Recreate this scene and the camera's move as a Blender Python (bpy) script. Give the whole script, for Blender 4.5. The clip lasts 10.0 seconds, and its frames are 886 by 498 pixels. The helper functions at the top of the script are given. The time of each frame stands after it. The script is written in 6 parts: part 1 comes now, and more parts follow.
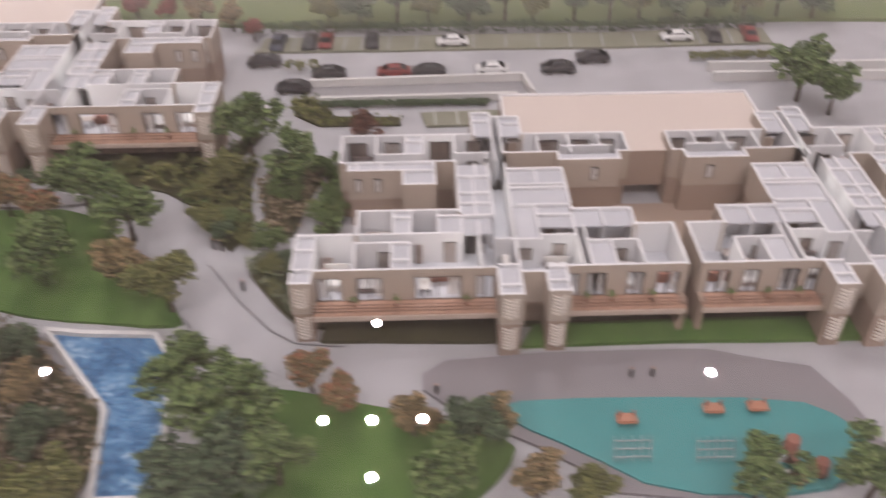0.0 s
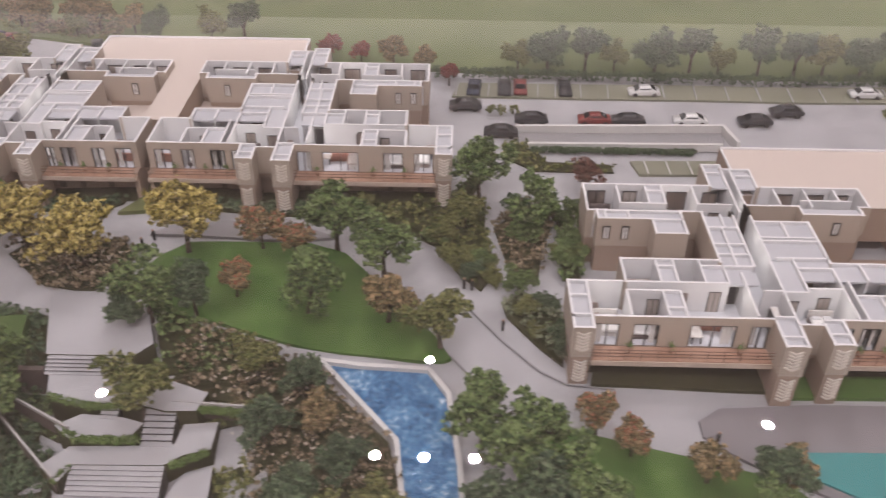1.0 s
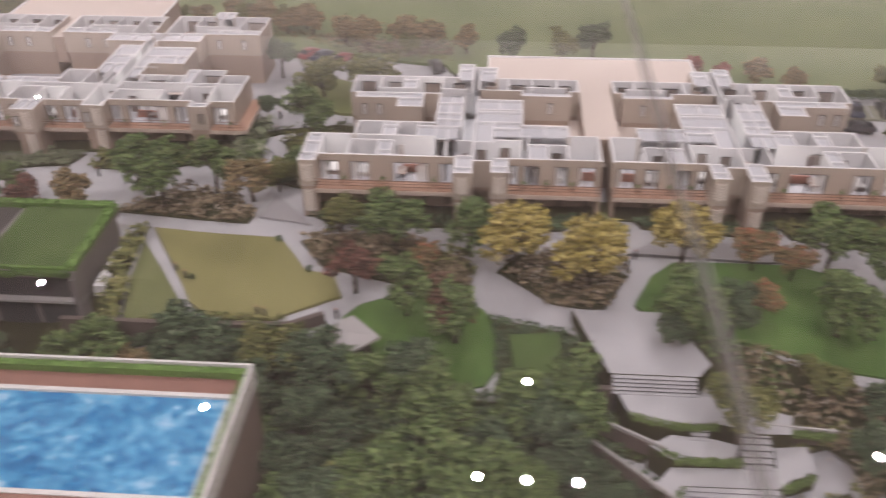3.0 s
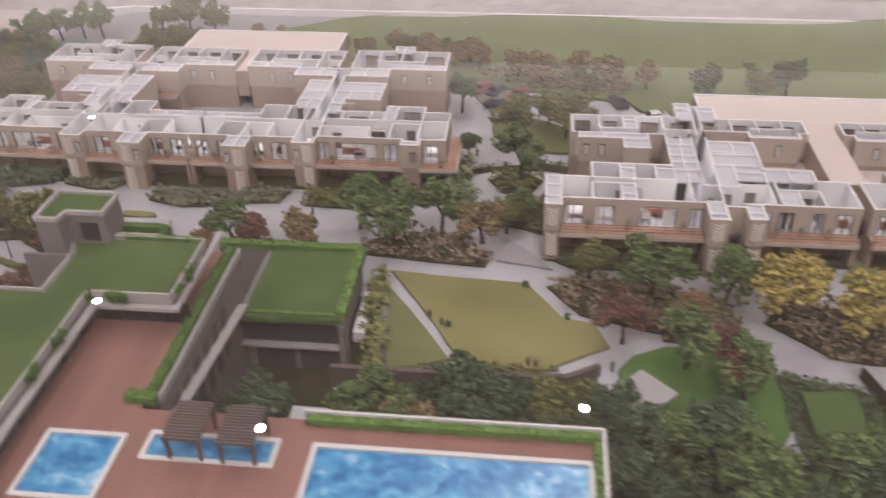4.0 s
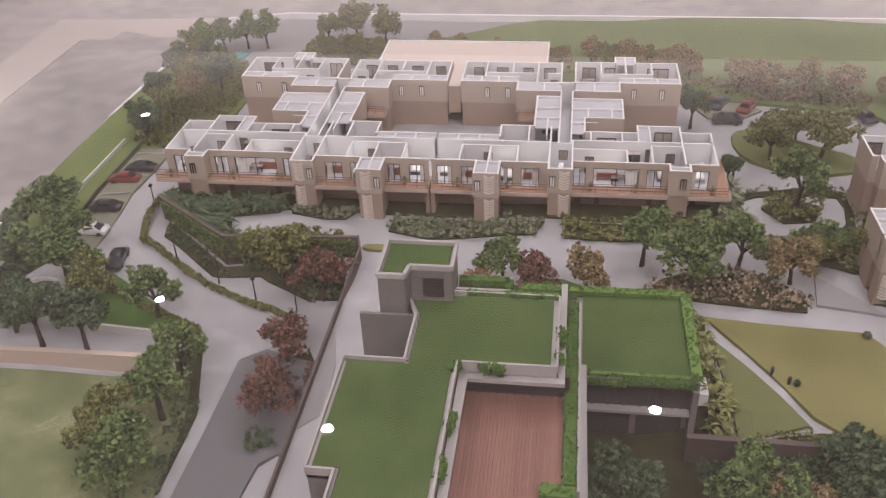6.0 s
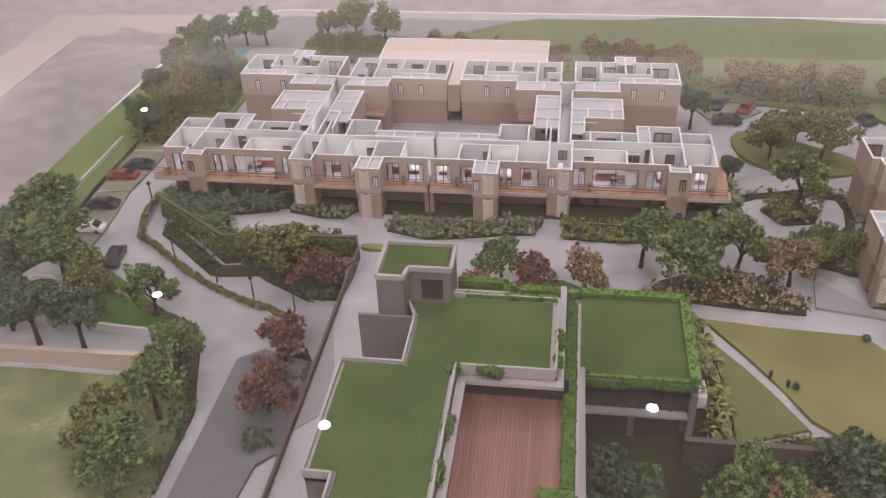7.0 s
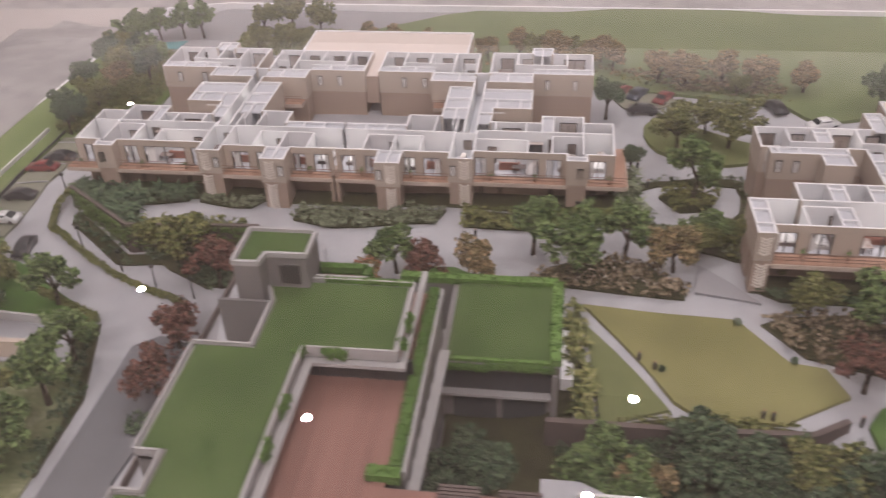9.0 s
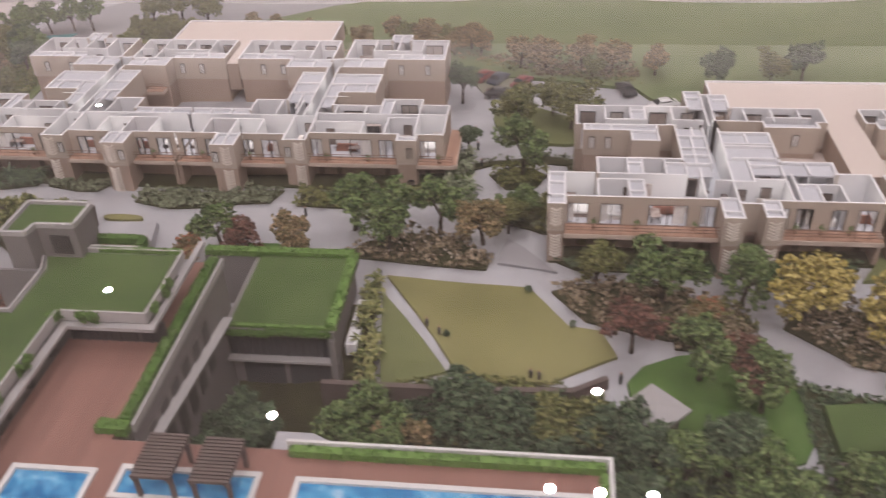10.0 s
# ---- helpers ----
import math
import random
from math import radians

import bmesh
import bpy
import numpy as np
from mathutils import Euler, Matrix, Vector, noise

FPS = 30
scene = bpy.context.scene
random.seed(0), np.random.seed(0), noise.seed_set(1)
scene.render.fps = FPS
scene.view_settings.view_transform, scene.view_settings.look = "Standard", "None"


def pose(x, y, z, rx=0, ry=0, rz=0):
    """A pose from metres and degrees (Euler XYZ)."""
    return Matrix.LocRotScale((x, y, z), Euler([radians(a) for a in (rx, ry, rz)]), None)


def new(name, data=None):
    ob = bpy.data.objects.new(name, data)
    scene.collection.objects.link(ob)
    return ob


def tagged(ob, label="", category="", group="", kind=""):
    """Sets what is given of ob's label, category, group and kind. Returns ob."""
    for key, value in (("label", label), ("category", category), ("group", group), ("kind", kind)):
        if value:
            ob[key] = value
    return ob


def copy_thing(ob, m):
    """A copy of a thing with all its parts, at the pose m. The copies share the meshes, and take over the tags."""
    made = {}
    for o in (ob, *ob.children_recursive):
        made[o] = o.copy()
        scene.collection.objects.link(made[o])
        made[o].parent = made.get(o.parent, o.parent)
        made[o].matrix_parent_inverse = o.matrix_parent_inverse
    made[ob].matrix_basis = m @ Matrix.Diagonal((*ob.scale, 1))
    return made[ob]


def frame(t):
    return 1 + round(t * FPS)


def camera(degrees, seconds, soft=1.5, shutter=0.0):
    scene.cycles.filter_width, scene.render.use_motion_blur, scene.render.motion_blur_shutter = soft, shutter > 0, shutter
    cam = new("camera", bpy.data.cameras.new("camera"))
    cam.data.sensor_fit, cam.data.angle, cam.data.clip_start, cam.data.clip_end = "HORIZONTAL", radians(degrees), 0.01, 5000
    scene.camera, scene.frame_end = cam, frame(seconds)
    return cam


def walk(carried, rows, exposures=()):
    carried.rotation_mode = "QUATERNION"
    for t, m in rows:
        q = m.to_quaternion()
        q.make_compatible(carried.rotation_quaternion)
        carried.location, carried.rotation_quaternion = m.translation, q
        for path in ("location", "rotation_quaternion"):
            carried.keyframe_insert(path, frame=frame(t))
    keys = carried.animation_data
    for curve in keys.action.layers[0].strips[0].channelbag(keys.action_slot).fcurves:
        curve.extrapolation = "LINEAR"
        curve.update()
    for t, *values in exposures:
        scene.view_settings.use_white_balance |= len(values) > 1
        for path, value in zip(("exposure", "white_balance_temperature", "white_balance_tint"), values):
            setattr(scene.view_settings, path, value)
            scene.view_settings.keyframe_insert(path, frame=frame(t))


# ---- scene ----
# ---- camera: seconds, x, y, z, tilt, lean, heading ----
cam = camera(53.10, 10.0, soft=1.2, shutter=0.5)
PATH = [
    (0.0, -0.0374, 0.0016, 0.4813, -38.44, 0.15, -1.85),
    (0.5, -0.1500, -0.0100, 0.4999, -36.46, -0.15, 0.48),
    (1.0, -0.2293, -0.0098, 0.4973, -36.03, -0.51, 1.20),
    (1.5, -0.2849, -0.0108, 0.4993, -35.80, -0.81, 1.63),
    (2.0, -0.3375, -0.0086, 0.4965, -35.76, -0.77, 2.21),
    (2.5, -0.4857, -0.0272, 0.5106, -36.03, -0.55, 2.36),
    (3.0, -0.6438, -0.0254, 0.4947, -34.71, 0.37, 4.08),
    (3.2, -0.7052, -0.0351, 0.5087, -35.08, -0.25, 4.41),
    (4.3, -0.9229, 0.0093, 0.5044, -32.96, 1.30, 6.61),
    (4.5, -0.9777, 0.0252, 0.5059, -32.96, 1.41, 6.95),
    (5.0, -1.0940, 0.0401, 0.5073, -32.86, 2.05, 7.46),
    (5.5, -1.1208, 0.0541, 0.5000, -33.42, 2.23, 7.62),
    (7.0, -1.1249, 0.0625, 0.5024, -34.04, 1.79, 7.79),
    (7.5, -1.1236, 0.0678, 0.5009, -34.18, 1.75, 7.74),
    (8.0, -1.1208, 0.0645, 0.5052, -34.20, 1.78, 7.73),
    (8.5, -1.0995, 0.0653, 0.5022, -34.33, 1.83, 7.65),
    (9.0, -1.0235, 0.0592, 0.5037, -34.47, 1.81, 7.38),
    (9.5, -0.9336, 0.0566, 0.4984, -34.53, 1.58, 6.87),
    (10.0, -0.8526, 0.0400, 0.4960, -34.57, 1.96, 6.15),
]
walk(cam, [(t, pose(x, y, z, 90 + tilt, lean, heading)) for t, x, y, z, tilt, lean, heading in PATH])

# ---- light: showroom ceiling spots over a glazed model table ----
U = 0.01  # all plans below are in centimetres
GLASS = 33.0
CEILING = 480.0
scene.view_settings.exposure = 0.32

room_world = bpy.data.worlds.new("room_world")
room_world.use_nodes = True
room_world.node_tree.nodes["Background"].inputs[0].default_value = (0.75, 0.72, 0.72, 1)
room_world.node_tree.nodes["Background"].inputs[1].default_value = 0.02
scene.world = room_world

# First nine spots mirror in the glass; the last six are added for light.
SPOTS = [(-275, 451, 8), (-39, 493, 8), (200, 434, 8), (-462, 591, 8), (-635, 960, 8), (-73, 399, 16), (-40, 398, 16), (-6, 398, 16), (-39, 351, 10),
         (-311, 233, 14), (-70, 233, 14), (170, 233, 14), (-311, 31, 14), (-70, 31, 14), (170, 31, 14)]
FILL = 72.0
ADDED_WASH = 159.0
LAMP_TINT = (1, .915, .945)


# ---- mesh helpers ----
def bm_mesh(name, bm, mats):
    me = bpy.data.meshes.new(name)
    bm.to_mesh(me)
    bm.free()
    for m in (mats if isinstance(mats, (list, tuple)) else [mats]):
        me.materials.append(m)
    return me


def thing(name, label, category, at=(0, 0, 0), group="", kind=""):
    ob = new(name)
    ob.empty_display_size = 0.01
    ob.location = Vector(at) * U
    return tagged(ob, label, category, group, kind)


def part(name, bm, mats, parent, label=""):
    """Links a bmesh as one mesh object under a thing or a part."""
    ob = new(name, bm_mesh(name, bm, mats))
    ob.parent = parent
    return tagged(ob, label)


def solid(name, bm, mats, label, category, kind="", group=""):
    return tagged(new(name, bm_mesh(name, bm, mats)), label, category, group, kind)


def box(bm, x0, x1, y0, y1, z0, z1, mat=0, top=None):
    v = [bm.verts.new((x * U, y * U, z * U)) for z in (z0, z1) for x, y in ((x0, y0), (x1, y0), (x1, y1), (x0, y1))]
    for i, q in enumerate(((3, 2, 1, 0), (4, 5, 6, 7), (0, 1, 5, 4), (1, 2, 6, 5), (2, 3, 7, 6), (3, 0, 4, 7))):
        f = bm.faces.new([v[k] for k in q])
        f.material_index = top if (i == 1 and top is not None) else mat


def slant(bm, p0, p1, w, h, mat=0):
    """A square bar from p0 to p1 (centimetres), w wide and h high."""
    a, b = Vector(p0), Vector(p1)
    d = (b - a).normalized()
    s = d.cross(Vector((0, 0, 1)))
    s = Vector((1, 0, 0)) if s.length < 1e-3 else s.normalized()
    n = s.cross(d).normalized()
    v = [bm.verts.new((q + s * i * w / 2 + n * j * h / 2) * U) for q in (a, b) for i, j in ((-1, -1), (1, -1), (1, 1), (-1, 1))]
    for q in ((3, 2, 1, 0), (4, 5, 6, 7), (0, 1, 5, 4), (1, 2, 6, 5), (2, 3, 7, 6), (3, 0, 4, 7)):
        bm.faces.new([v[k] for k in q]).material_index = mat


def prism(bm, poly, z0, z1, mat=0, top=None):
    """An upright prism; z0 and z1 are heights or functions of x and y."""
    f0 = z0 if callable(z0) else (lambda x, y: z0)
    f1 = z1 if callable(z1) else (lambda x, y: z1)
    lo = [bm.verts.new((x * U, y * U, f0(x, y) * U)) for x, y in poly]
    hi = [bm.verts.new((x * U, y * U, f1(x, y) * U)) for x, y in poly]
    n = len(poly)
    area = sum(poly[i][0] * poly[(i + 1) % n][1] - poly[(i + 1) % n][0] * poly[i][1] for i in range(n))
    if area < 0:
        lo.reverse(), hi.reverse()
    bm.faces.new(hi).material_index = mat if top is None else top
    bm.faces.new(lo[::-1]).material_index = mat
    for i in range(n):
        bm.faces.new((lo[i], lo[(i + 1) % n], hi[(i + 1) % n], hi[i])).material_index = mat


def tube(bm, p0, p1, r0, r1, sides=6, mat=0):
    a, b = Vector(p0), Vector(p1)
    d = (b - a).normalized()
    s = d.orthogonal().normalized()
    n = d.cross(s)
    ring = [[bm.verts.new((q + (s * math.cos(k * math.tau / sides) + n * math.sin(k * math.tau / sides)) * r) * U) for k in range(sides)]
            for q, r in ((a, r0), (b, r1))]
    for k in range(sides):
        f = bm.faces.new((ring[0][k], ring[0][(k + 1) % sides], ring[1][(k + 1) % sides], ring[1][k]))
        f.material_index, f.smooth = mat, True
    bm.faces.new(ring[0][::-1]).material_index = mat
    bm.faces.new(ring[1]).material_index = mat


def smooth_poly(points, rounds=2):
    """Rounds the corners of a closed outline."""
    for _ in range(rounds):
        nxt = points[1:] + points[:1]
        points = [q for (ax, ay), (bx, by) in zip(points, nxt)
                  for q in ((ax * .75 + bx * .25, ay * .75 + by * .25), (ax * .25 + bx * .75, ay * .25 + by * .75))]
    return points


def inside(x, y, poly):
    hit, n = False, len(poly)
    for i in range(n):
        (ax, ay), (bx, by) = poly[i], poly[(i + 1) % n]
        if (ay > y) != (by > y) and x < (bx - ax) * (y - ay) / (by - ay) + ax:
            hit = not hit
    return hit


# ---- materials ----
def material(name, colours, rough=0.7, scale=300.0, bump=0.1, detail_scale=None, island=0.0, metal=0.0, spec=0.3, coat=0.0, stretch=None, objrand=0.0, width=.4):
    """A surface whose colour wanders between the given ones at two scales, with fine relief."""
    m = bpy.data.materials.new(name)
    m.use_nodes = True
    nt = m.node_tree
    n, l = nt.nodes, nt.links
    bsdf = n["Principled BSDF"]
    bsdf.inputs["Roughness"].default_value = rough
    bsdf.inputs["Metallic"].default_value = metal
    bsdf.inputs["Specular IOR Level"].default_value = spec
    bsdf.inputs["Coat Weight"].default_value = coat
    geo = n.new("ShaderNodeNewGeometry")
    where = geo.outputs["Position"]
    if stretch:
        mp = n.new("ShaderNodeMapping")
        mp.inputs["Scale"].default_value = stretch
        l.new(where, mp.inputs["Vector"])
        where = mp.outputs["Vector"]
    fine, coarse = n.new("ShaderNodeTexNoise"), n.new("ShaderNodeTexNoise")
    fine.inputs["Scale"].default_value, fine.inputs["Detail"].default_value = scale, 5
    coarse.inputs["Scale"].default_value, coarse.inputs["Detail"].default_value = detail_scale or scale / 14, 3
    l.new(where, fine.inputs["Vector"]), l.new(where, coarse.inputs["Vector"])
    mix = n.new("ShaderNodeMath")
    mix.operation = "MULTIPLY_ADD"
    mix.inputs[1].default_value = 0.5
    half = n.new("ShaderNodeMath")
    half.operation = "MULTIPLY"
    half.inputs[1].default_value = 0.5
    l.new(coarse.outputs["Fac"], half.inputs[0])
    l.new(fine.outputs["Fac"], mix.inputs[0]), l.new(half.outputs[0], mix.inputs[2])
    value = mix.outputs[0]
    for amount, source in ((island, geo.outputs["Random Per Island"]), (objrand, None)):
        if amount:
            if source is None:
                source = n.new("ShaderNodeObjectInfo").outputs["Random"]
            spread = n.new("ShaderNodeMapRange")
            spread.inputs["To Min"].default_value, spread.inputs["To Max"].default_value = -amount / 2, amount / 2
            l.new(source, spread.inputs["Value"])
            add = n.new("ShaderNodeMath")
            l.new(value, add.inputs[0]), l.new(spread.outputs[0], add.inputs[1])
            value = add.outputs[0]
    ramp = n.new("ShaderNodeValToRGB")
    el = ramp.color_ramp.elements
    k = len(colours)
    while len(el) < k:
        el.new(0.5)
    for i, c in enumerate(colours):
        el[i].position = 0.5 - width / 2 + width * i / max(1, k - 1)
        el[i].color = (*c, 1)
    l.new(value, ramp.inputs["Fac"])
    l.new(ramp.outputs["Color"], bsdf.inputs["Base Color"])
    if bump:
        b = n.new("ShaderNodeBump")
        b.inputs["Strength"].default_value, b.inputs["Distance"].default_value = bump, 0.0006
        l.new(fine.outputs["Fac"], b.inputs["Height"])
        l.new(b.outputs["Normal"], bsdf.inputs["Normal"])
    return m


PAVE = material("grey_granite_paving", [(.31, .307, .322), (.39, .387, .405), (.45, .447, .468)], .75, 800, .2, 25, width=.28)
PAVE_DARK = material("dark_grey_paving", [(.25, .245, .25), (.31, .30, .31)], .7, 700, .1, 30)
PAVE_PLAZA = material("mauve_grey_plaza", [(.193, .180, .193), (.234, .217, .230)], .6, 500, .05, 20)
ASPHALT = material("asphalt_card", [(.13, .13, .14), (.19, .19, .2)], .75, 900, .15, 25)
KERB = material("pale_kerb", [(.55, .54, .53), (.66, .65, .64)], .7, 600, .1)
LAWN = material("bright_flock_lawn", [(.055, .12, .03), (.085, .16, .042), (.12, .2, .062)], .95, 1100, .6, 40, spec=.1, width=.25)
ROOF_GRASS = material("roof_flock_grass", [(.052, .092, .03), (.076, .122, .04), (.1, .148, .054)], .95, 1100, .6, 22, spec=.1, width=.25)
KHAKI = material("khaki_lawn", [(.165, .16, .065), (.215, .205, .086), (.26, .245, .11)], .95, 1000, .5, 14, spec=.1, width=.25)
OLIVE = material("olive_lawn", [(.13, .15, .065), (.18, .195, .085)], .95, 1500, .5, 30, spec=.1)
FIELD = material("pale_field_green", [(.12, .155, .07), (.15, .185, .085), (.18, .21, .1)], .95, 900, .3, 9, spec=.1)
VERGE = material("verge_flock", [(.12, .17, .055), (.16, .21, .075), (.2, .25, .1)], .95, 1300, .5, 25, spec=.1)
FIELD_NEAR = material("mossy_field", [(.085, .115, .05), (.15, .18, .088), (.2, .22, .115), (.34, .34, .22)], .95, 420, .5, 22, spec=.1, width=.3)
BAY = material("grass_paver_bays", [(.17, .175, .125), (.23, .23, .175), (.29, .285, .235)], .9, 700, .3, 30, spec=.1)
# Soil colour; it also serves as painted shade under the balconies.
SOIL_SHADE = material("planting_soil_and_shade", [(.03, .032, .016), (.055, .055, .026), (.08, .078, .038)], .95, 900, .6, 60, spec=.1)
PLATE = material("grey_base_plate", [(.235, .225, .225), (.3, .285, .28), (.37, .35, .345)], .6, 28, .05, 4, width=.26)
PLATE_BAND = material("pale_base_band", [(.4, .37, .35), (.48, .44, .42)], .65, 80, .05, 6)
WHITE = material("white_acrylic", [(.64, .64, .655), (.7, .7, .715)], .45, 200, .02)
CAP = material("white_wall_top", [(.74, .73, .745), (.8, .79, .805)], .4, 200, 0)
ROOM_FLOOR = material("pale_room_floor", [(.5, .51, .55), (.6, .61, .65)], .5, 150, .02, 18)
BEIGE = material("beige_wall", [(.44, .375, .315), (.49, .42, .355)], .65, 250, .05, 16)
BROWN = material("brown_wall", [(.33, .25, .2), (.38, .29, .235)], .65, 250, .05, 16)
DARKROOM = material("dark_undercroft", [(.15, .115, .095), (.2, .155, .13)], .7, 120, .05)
CREAM = material("cream_flat_roof", [(.57, .495, .45), (.63, .55, .5)], .7, 120, .03, 8)
SLAB = material("pale_slab_edge", [(.48, .39, .33), (.55, .46, .39)], .6, 300, .05)
TERRACOTTA = material("terracotta_tile", [(.34, .19, .13), (.42, .25, .18), (.48, .31, .23)], .6, 400, .08, 60)
METAL_RED = material("bronze_rail", [(.2, .12, .09), (.28, .17, .13)], .45, 300, 0, metal=.3)
DARK = material("dark_metal", [(.03, .028, .028), (.055, .05, .05)], .4, 300, 0)
CLUB_WALL = material("grey_club_wall", [(.17, .16, .157), (.23, .215, .21)], .75, 350, .1, 30)
CLUB_LIGHT = material("pale_club_parapet", [(.36, .345, .34), (.45, .435, .43)], .7, 350, .08)
DECK = material("red_timber_deck", [(.215, .11, .09), (.26, .135, .108), (.3, .16, .13)], .65, 300, .15, 40, stretch=(3, .25, 1), objrand=.25)
RELIEF = material("chevron_cream", [(.72, .66, .6), (.8, .74, .68)], .6, 300, .03)
CURTAIN = material("white_curtain", [(.75, .74, .73), (.85, .84, .83)], .8, 200, .05)
FABRIC = material("furniture_fabric", [(.12, .1, .1), (.38, .3, .27), (.68, .66, .64)], .8, 200, .05, objrand=.5)
RED_CLOTH = material("red_cloth", [(.3, .13, .1), (.4, .2, .15)], .8, 200, .05)
BARK = material("tree_bark", [(.045, .03, .022), (.09, .065, .048)], .9, 900, .5)
BACK_PANE = material("bronze_back_pane", [(.13, .1, .085), (.24, .19, .165), (.42, .37, .34)], .25, 60, 0, 30, spec=.5, objrand=.5)
TEAL = material("teal_play_surface", [(.045, .213, .217), (.070, .279, .283)], .5, 300, .05, 15)
PLAY_RED = material("play_red_brown", [(.24, .09, .065), (.33, .14, .1)], .45, 200, .03)
PLAY_ORANGE = material("play_orange", [(.36, .16, .1), (.44, .22, .15)], .5, 200, .03)
STEEL = material("brushed_steel", [(.45, .45, .46), (.55, .55, .56)], .35, 300, 0, metal=.8)
ROOF_PALE = material("pavilion_roof", [(.3, .29, .29), (.38, .365, .365)], .6, 200, .08)
PERGOLA = material("pergola_timber", [(.085, .065, .058), (.14, .108, .096)], .7, 400, .1)
WALL_PAINT = material("room_paint", [(.66, .62, .6), (.72, .68, .66)], .8, 6, 0)
TABLE_SIDE = material("table_laminate", [(.35, .3, .27), (.42, .37, .33)], .5, 30, 0)

LEAF = {
    "grey": material("grey_green_leaves", [(0.072, 0.088, 0.050), (0.143, 0.165, 0.099), (0.209, 0.237, 0.149), (0.286, 0.314, 0.209)], .75, 700, .3, island=.7, spec=.2),
    "brown": material("brown_shrub_leaves", [(0.078, 0.065, 0.036), (0.169, 0.137, 0.078), (0.260, 0.202, 0.124), (0.390, 0.312, 0.221)], .8, 700, .3, island=.8, spec=.2),
    "creeper": material("creeper_leaves", [(.06, .1, .03), (.12, .18, .055), (.19, .27, .09)], .8, 700, .3, island=.7, spec=.2),
    "green": material("green_leaves", [(0.044, 0.075, 0.029), (0.098, 0.153, 0.055), (0.156, 0.231, 0.081), (0.227, 0.305, 0.117)], .7, 700, .3, island=.7, spec=.25),
    "olive": material("olive_leaves", [(0.062, 0.077, 0.025), (0.125, 0.147, 0.050), (0.200, 0.219, 0.081), (0.288, 0.281, 0.112)], .75, 700, .3, island=.7, spec=.2),
    "yellow": material("mustard_leaves", [(.16, .13, .035), (.34, .275, .07), (.5, .41, .12), (.62, .52, .2)], .75, 700, .3, island=.7, spec=.2),
    "orange": material("autumn_leaves", [(0.1, 0.09, 0.042), (0.19, 0.165, 0.078), (0.3, 0.225, 0.115), (0.42, 0.295, 0.165)], .75, 700, .3, island=.8, spec=.2),
    "red": material("dark_red_leaves", [(0.06, 0.04, 0.028), (0.12, 0.065, 0.05), (0.21, 0.09, 0.072), (0.3, 0.15, 0.115)], .75, 700, .3, island=.7, spec=.2),
    "pink": material("dusty_red_leaves", [(0.139, 0.034, 0.029), (0.255, 0.070, 0.058), (0.348, 0.116, 0.093)], .75, 700, .3, island=.7, spec=.2),
    "dark": material("deep_green_leaves", [(0.042, 0.066, 0.04), (0.085, 0.13, 0.072), (0.145, 0.2, 0.11)], .75, 700, .3, island=.7, spec=.2),
    "hedge": material("hedge_leaves", [(.055, .115, .025), (.095, .18, .04), (.145, .25, .065)], .8, 900, .4, island=.7, spec=.2),
}
BLOOM = material("orange_red_blossom", [(.36, .1, .06), (.48, .19, .11)], .7, 500, .1, island=.4)
WHITE_BLOOM = material("cream_blossom", [(.42, .36, .3), (.66, .6, .52)], .8, 500, .1, island=.5)


def glossy_water(name, colours, scale, strength, depth=.0015):
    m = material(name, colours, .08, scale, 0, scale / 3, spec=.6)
    nt = m.node_tree
    tex = nt.nodes.new("ShaderNodeTexNoise")
    tex.inputs["Scale"].default_value, tex.inputs["Detail"].default_value = scale, 3
    geo = nt.nodes.new("ShaderNodeNewGeometry")
    nt.links.new(geo.outputs["Position"], tex.inputs["Vector"])
    b = nt.nodes.new("ShaderNodeBump")
    b.inputs["Strength"].default_value, b.inputs["Distance"].default_value = strength, depth
    nt.links.new(tex.outputs["Fac"], b.inputs["Height"])
    nt.links.new(b.outputs["Normal"], nt.nodes["Principled BSDF"].inputs["Normal"])
    return m


# The palest ramp colour paints sparkle glints into the pool and pond film.
POOL_WATER = glossy_water("rippled_pool_film_glints", [(.012, .1, .27), (.025, .19, .42), (.1, .36, .6), (.5, .65, .78)], 170, .8)
POND_WATER = glossy_water("rippled_pond_film_glints", [(.015, .06, .15), (.04, .14, .3), (.12, .28, .48), (.6, .7, .8)], 230, 1.0, .004)

PANE = bpy.data.materials.new("window_pane")
PANE.use_nodes = True
PANE.node_tree.nodes["Principled BSDF"].inputs["Base Color"].default_value = (.06, .065, .07, 1)
PANE.node_tree.nodes["Principled BSDF"].inputs["Roughness"].default_value = .08

# table glass: clear, with a mirror share that grows towards grazing
CASE_GLASS = bpy.data.materials.new("case_glass")
CASE_GLASS.use_nodes = True
_n, _l = CASE_GLASS.node_tree.nodes, CASE_GLASS.node_tree.links
_n.remove(_n["Principled BSDF"])
_clear, _gloss, _mix = _n.new("ShaderNodeBsdfTransparent"), _n.new("ShaderNodeBsdfGlossy"), _n.new("ShaderNodeMixShader")
_gloss.inputs["Roughness"].default_value = 0.0
_clear.inputs["Color"].default_value = (.97, .975, .97, 1)
_lw = _n.new("ShaderNodeLayerWeight")
_lw.inputs["Blend"].default_value = .5
_pow, _mad = _n.new("ShaderNodeMath"), _n.new("ShaderNodeMath")
_pow.operation, _mad.operation = "POWER", "MULTIPLY_ADD"
_pow.inputs[1].default_value = 4.0
_mad.inputs[1].default_value, _mad.inputs[2].default_value = .12, .2
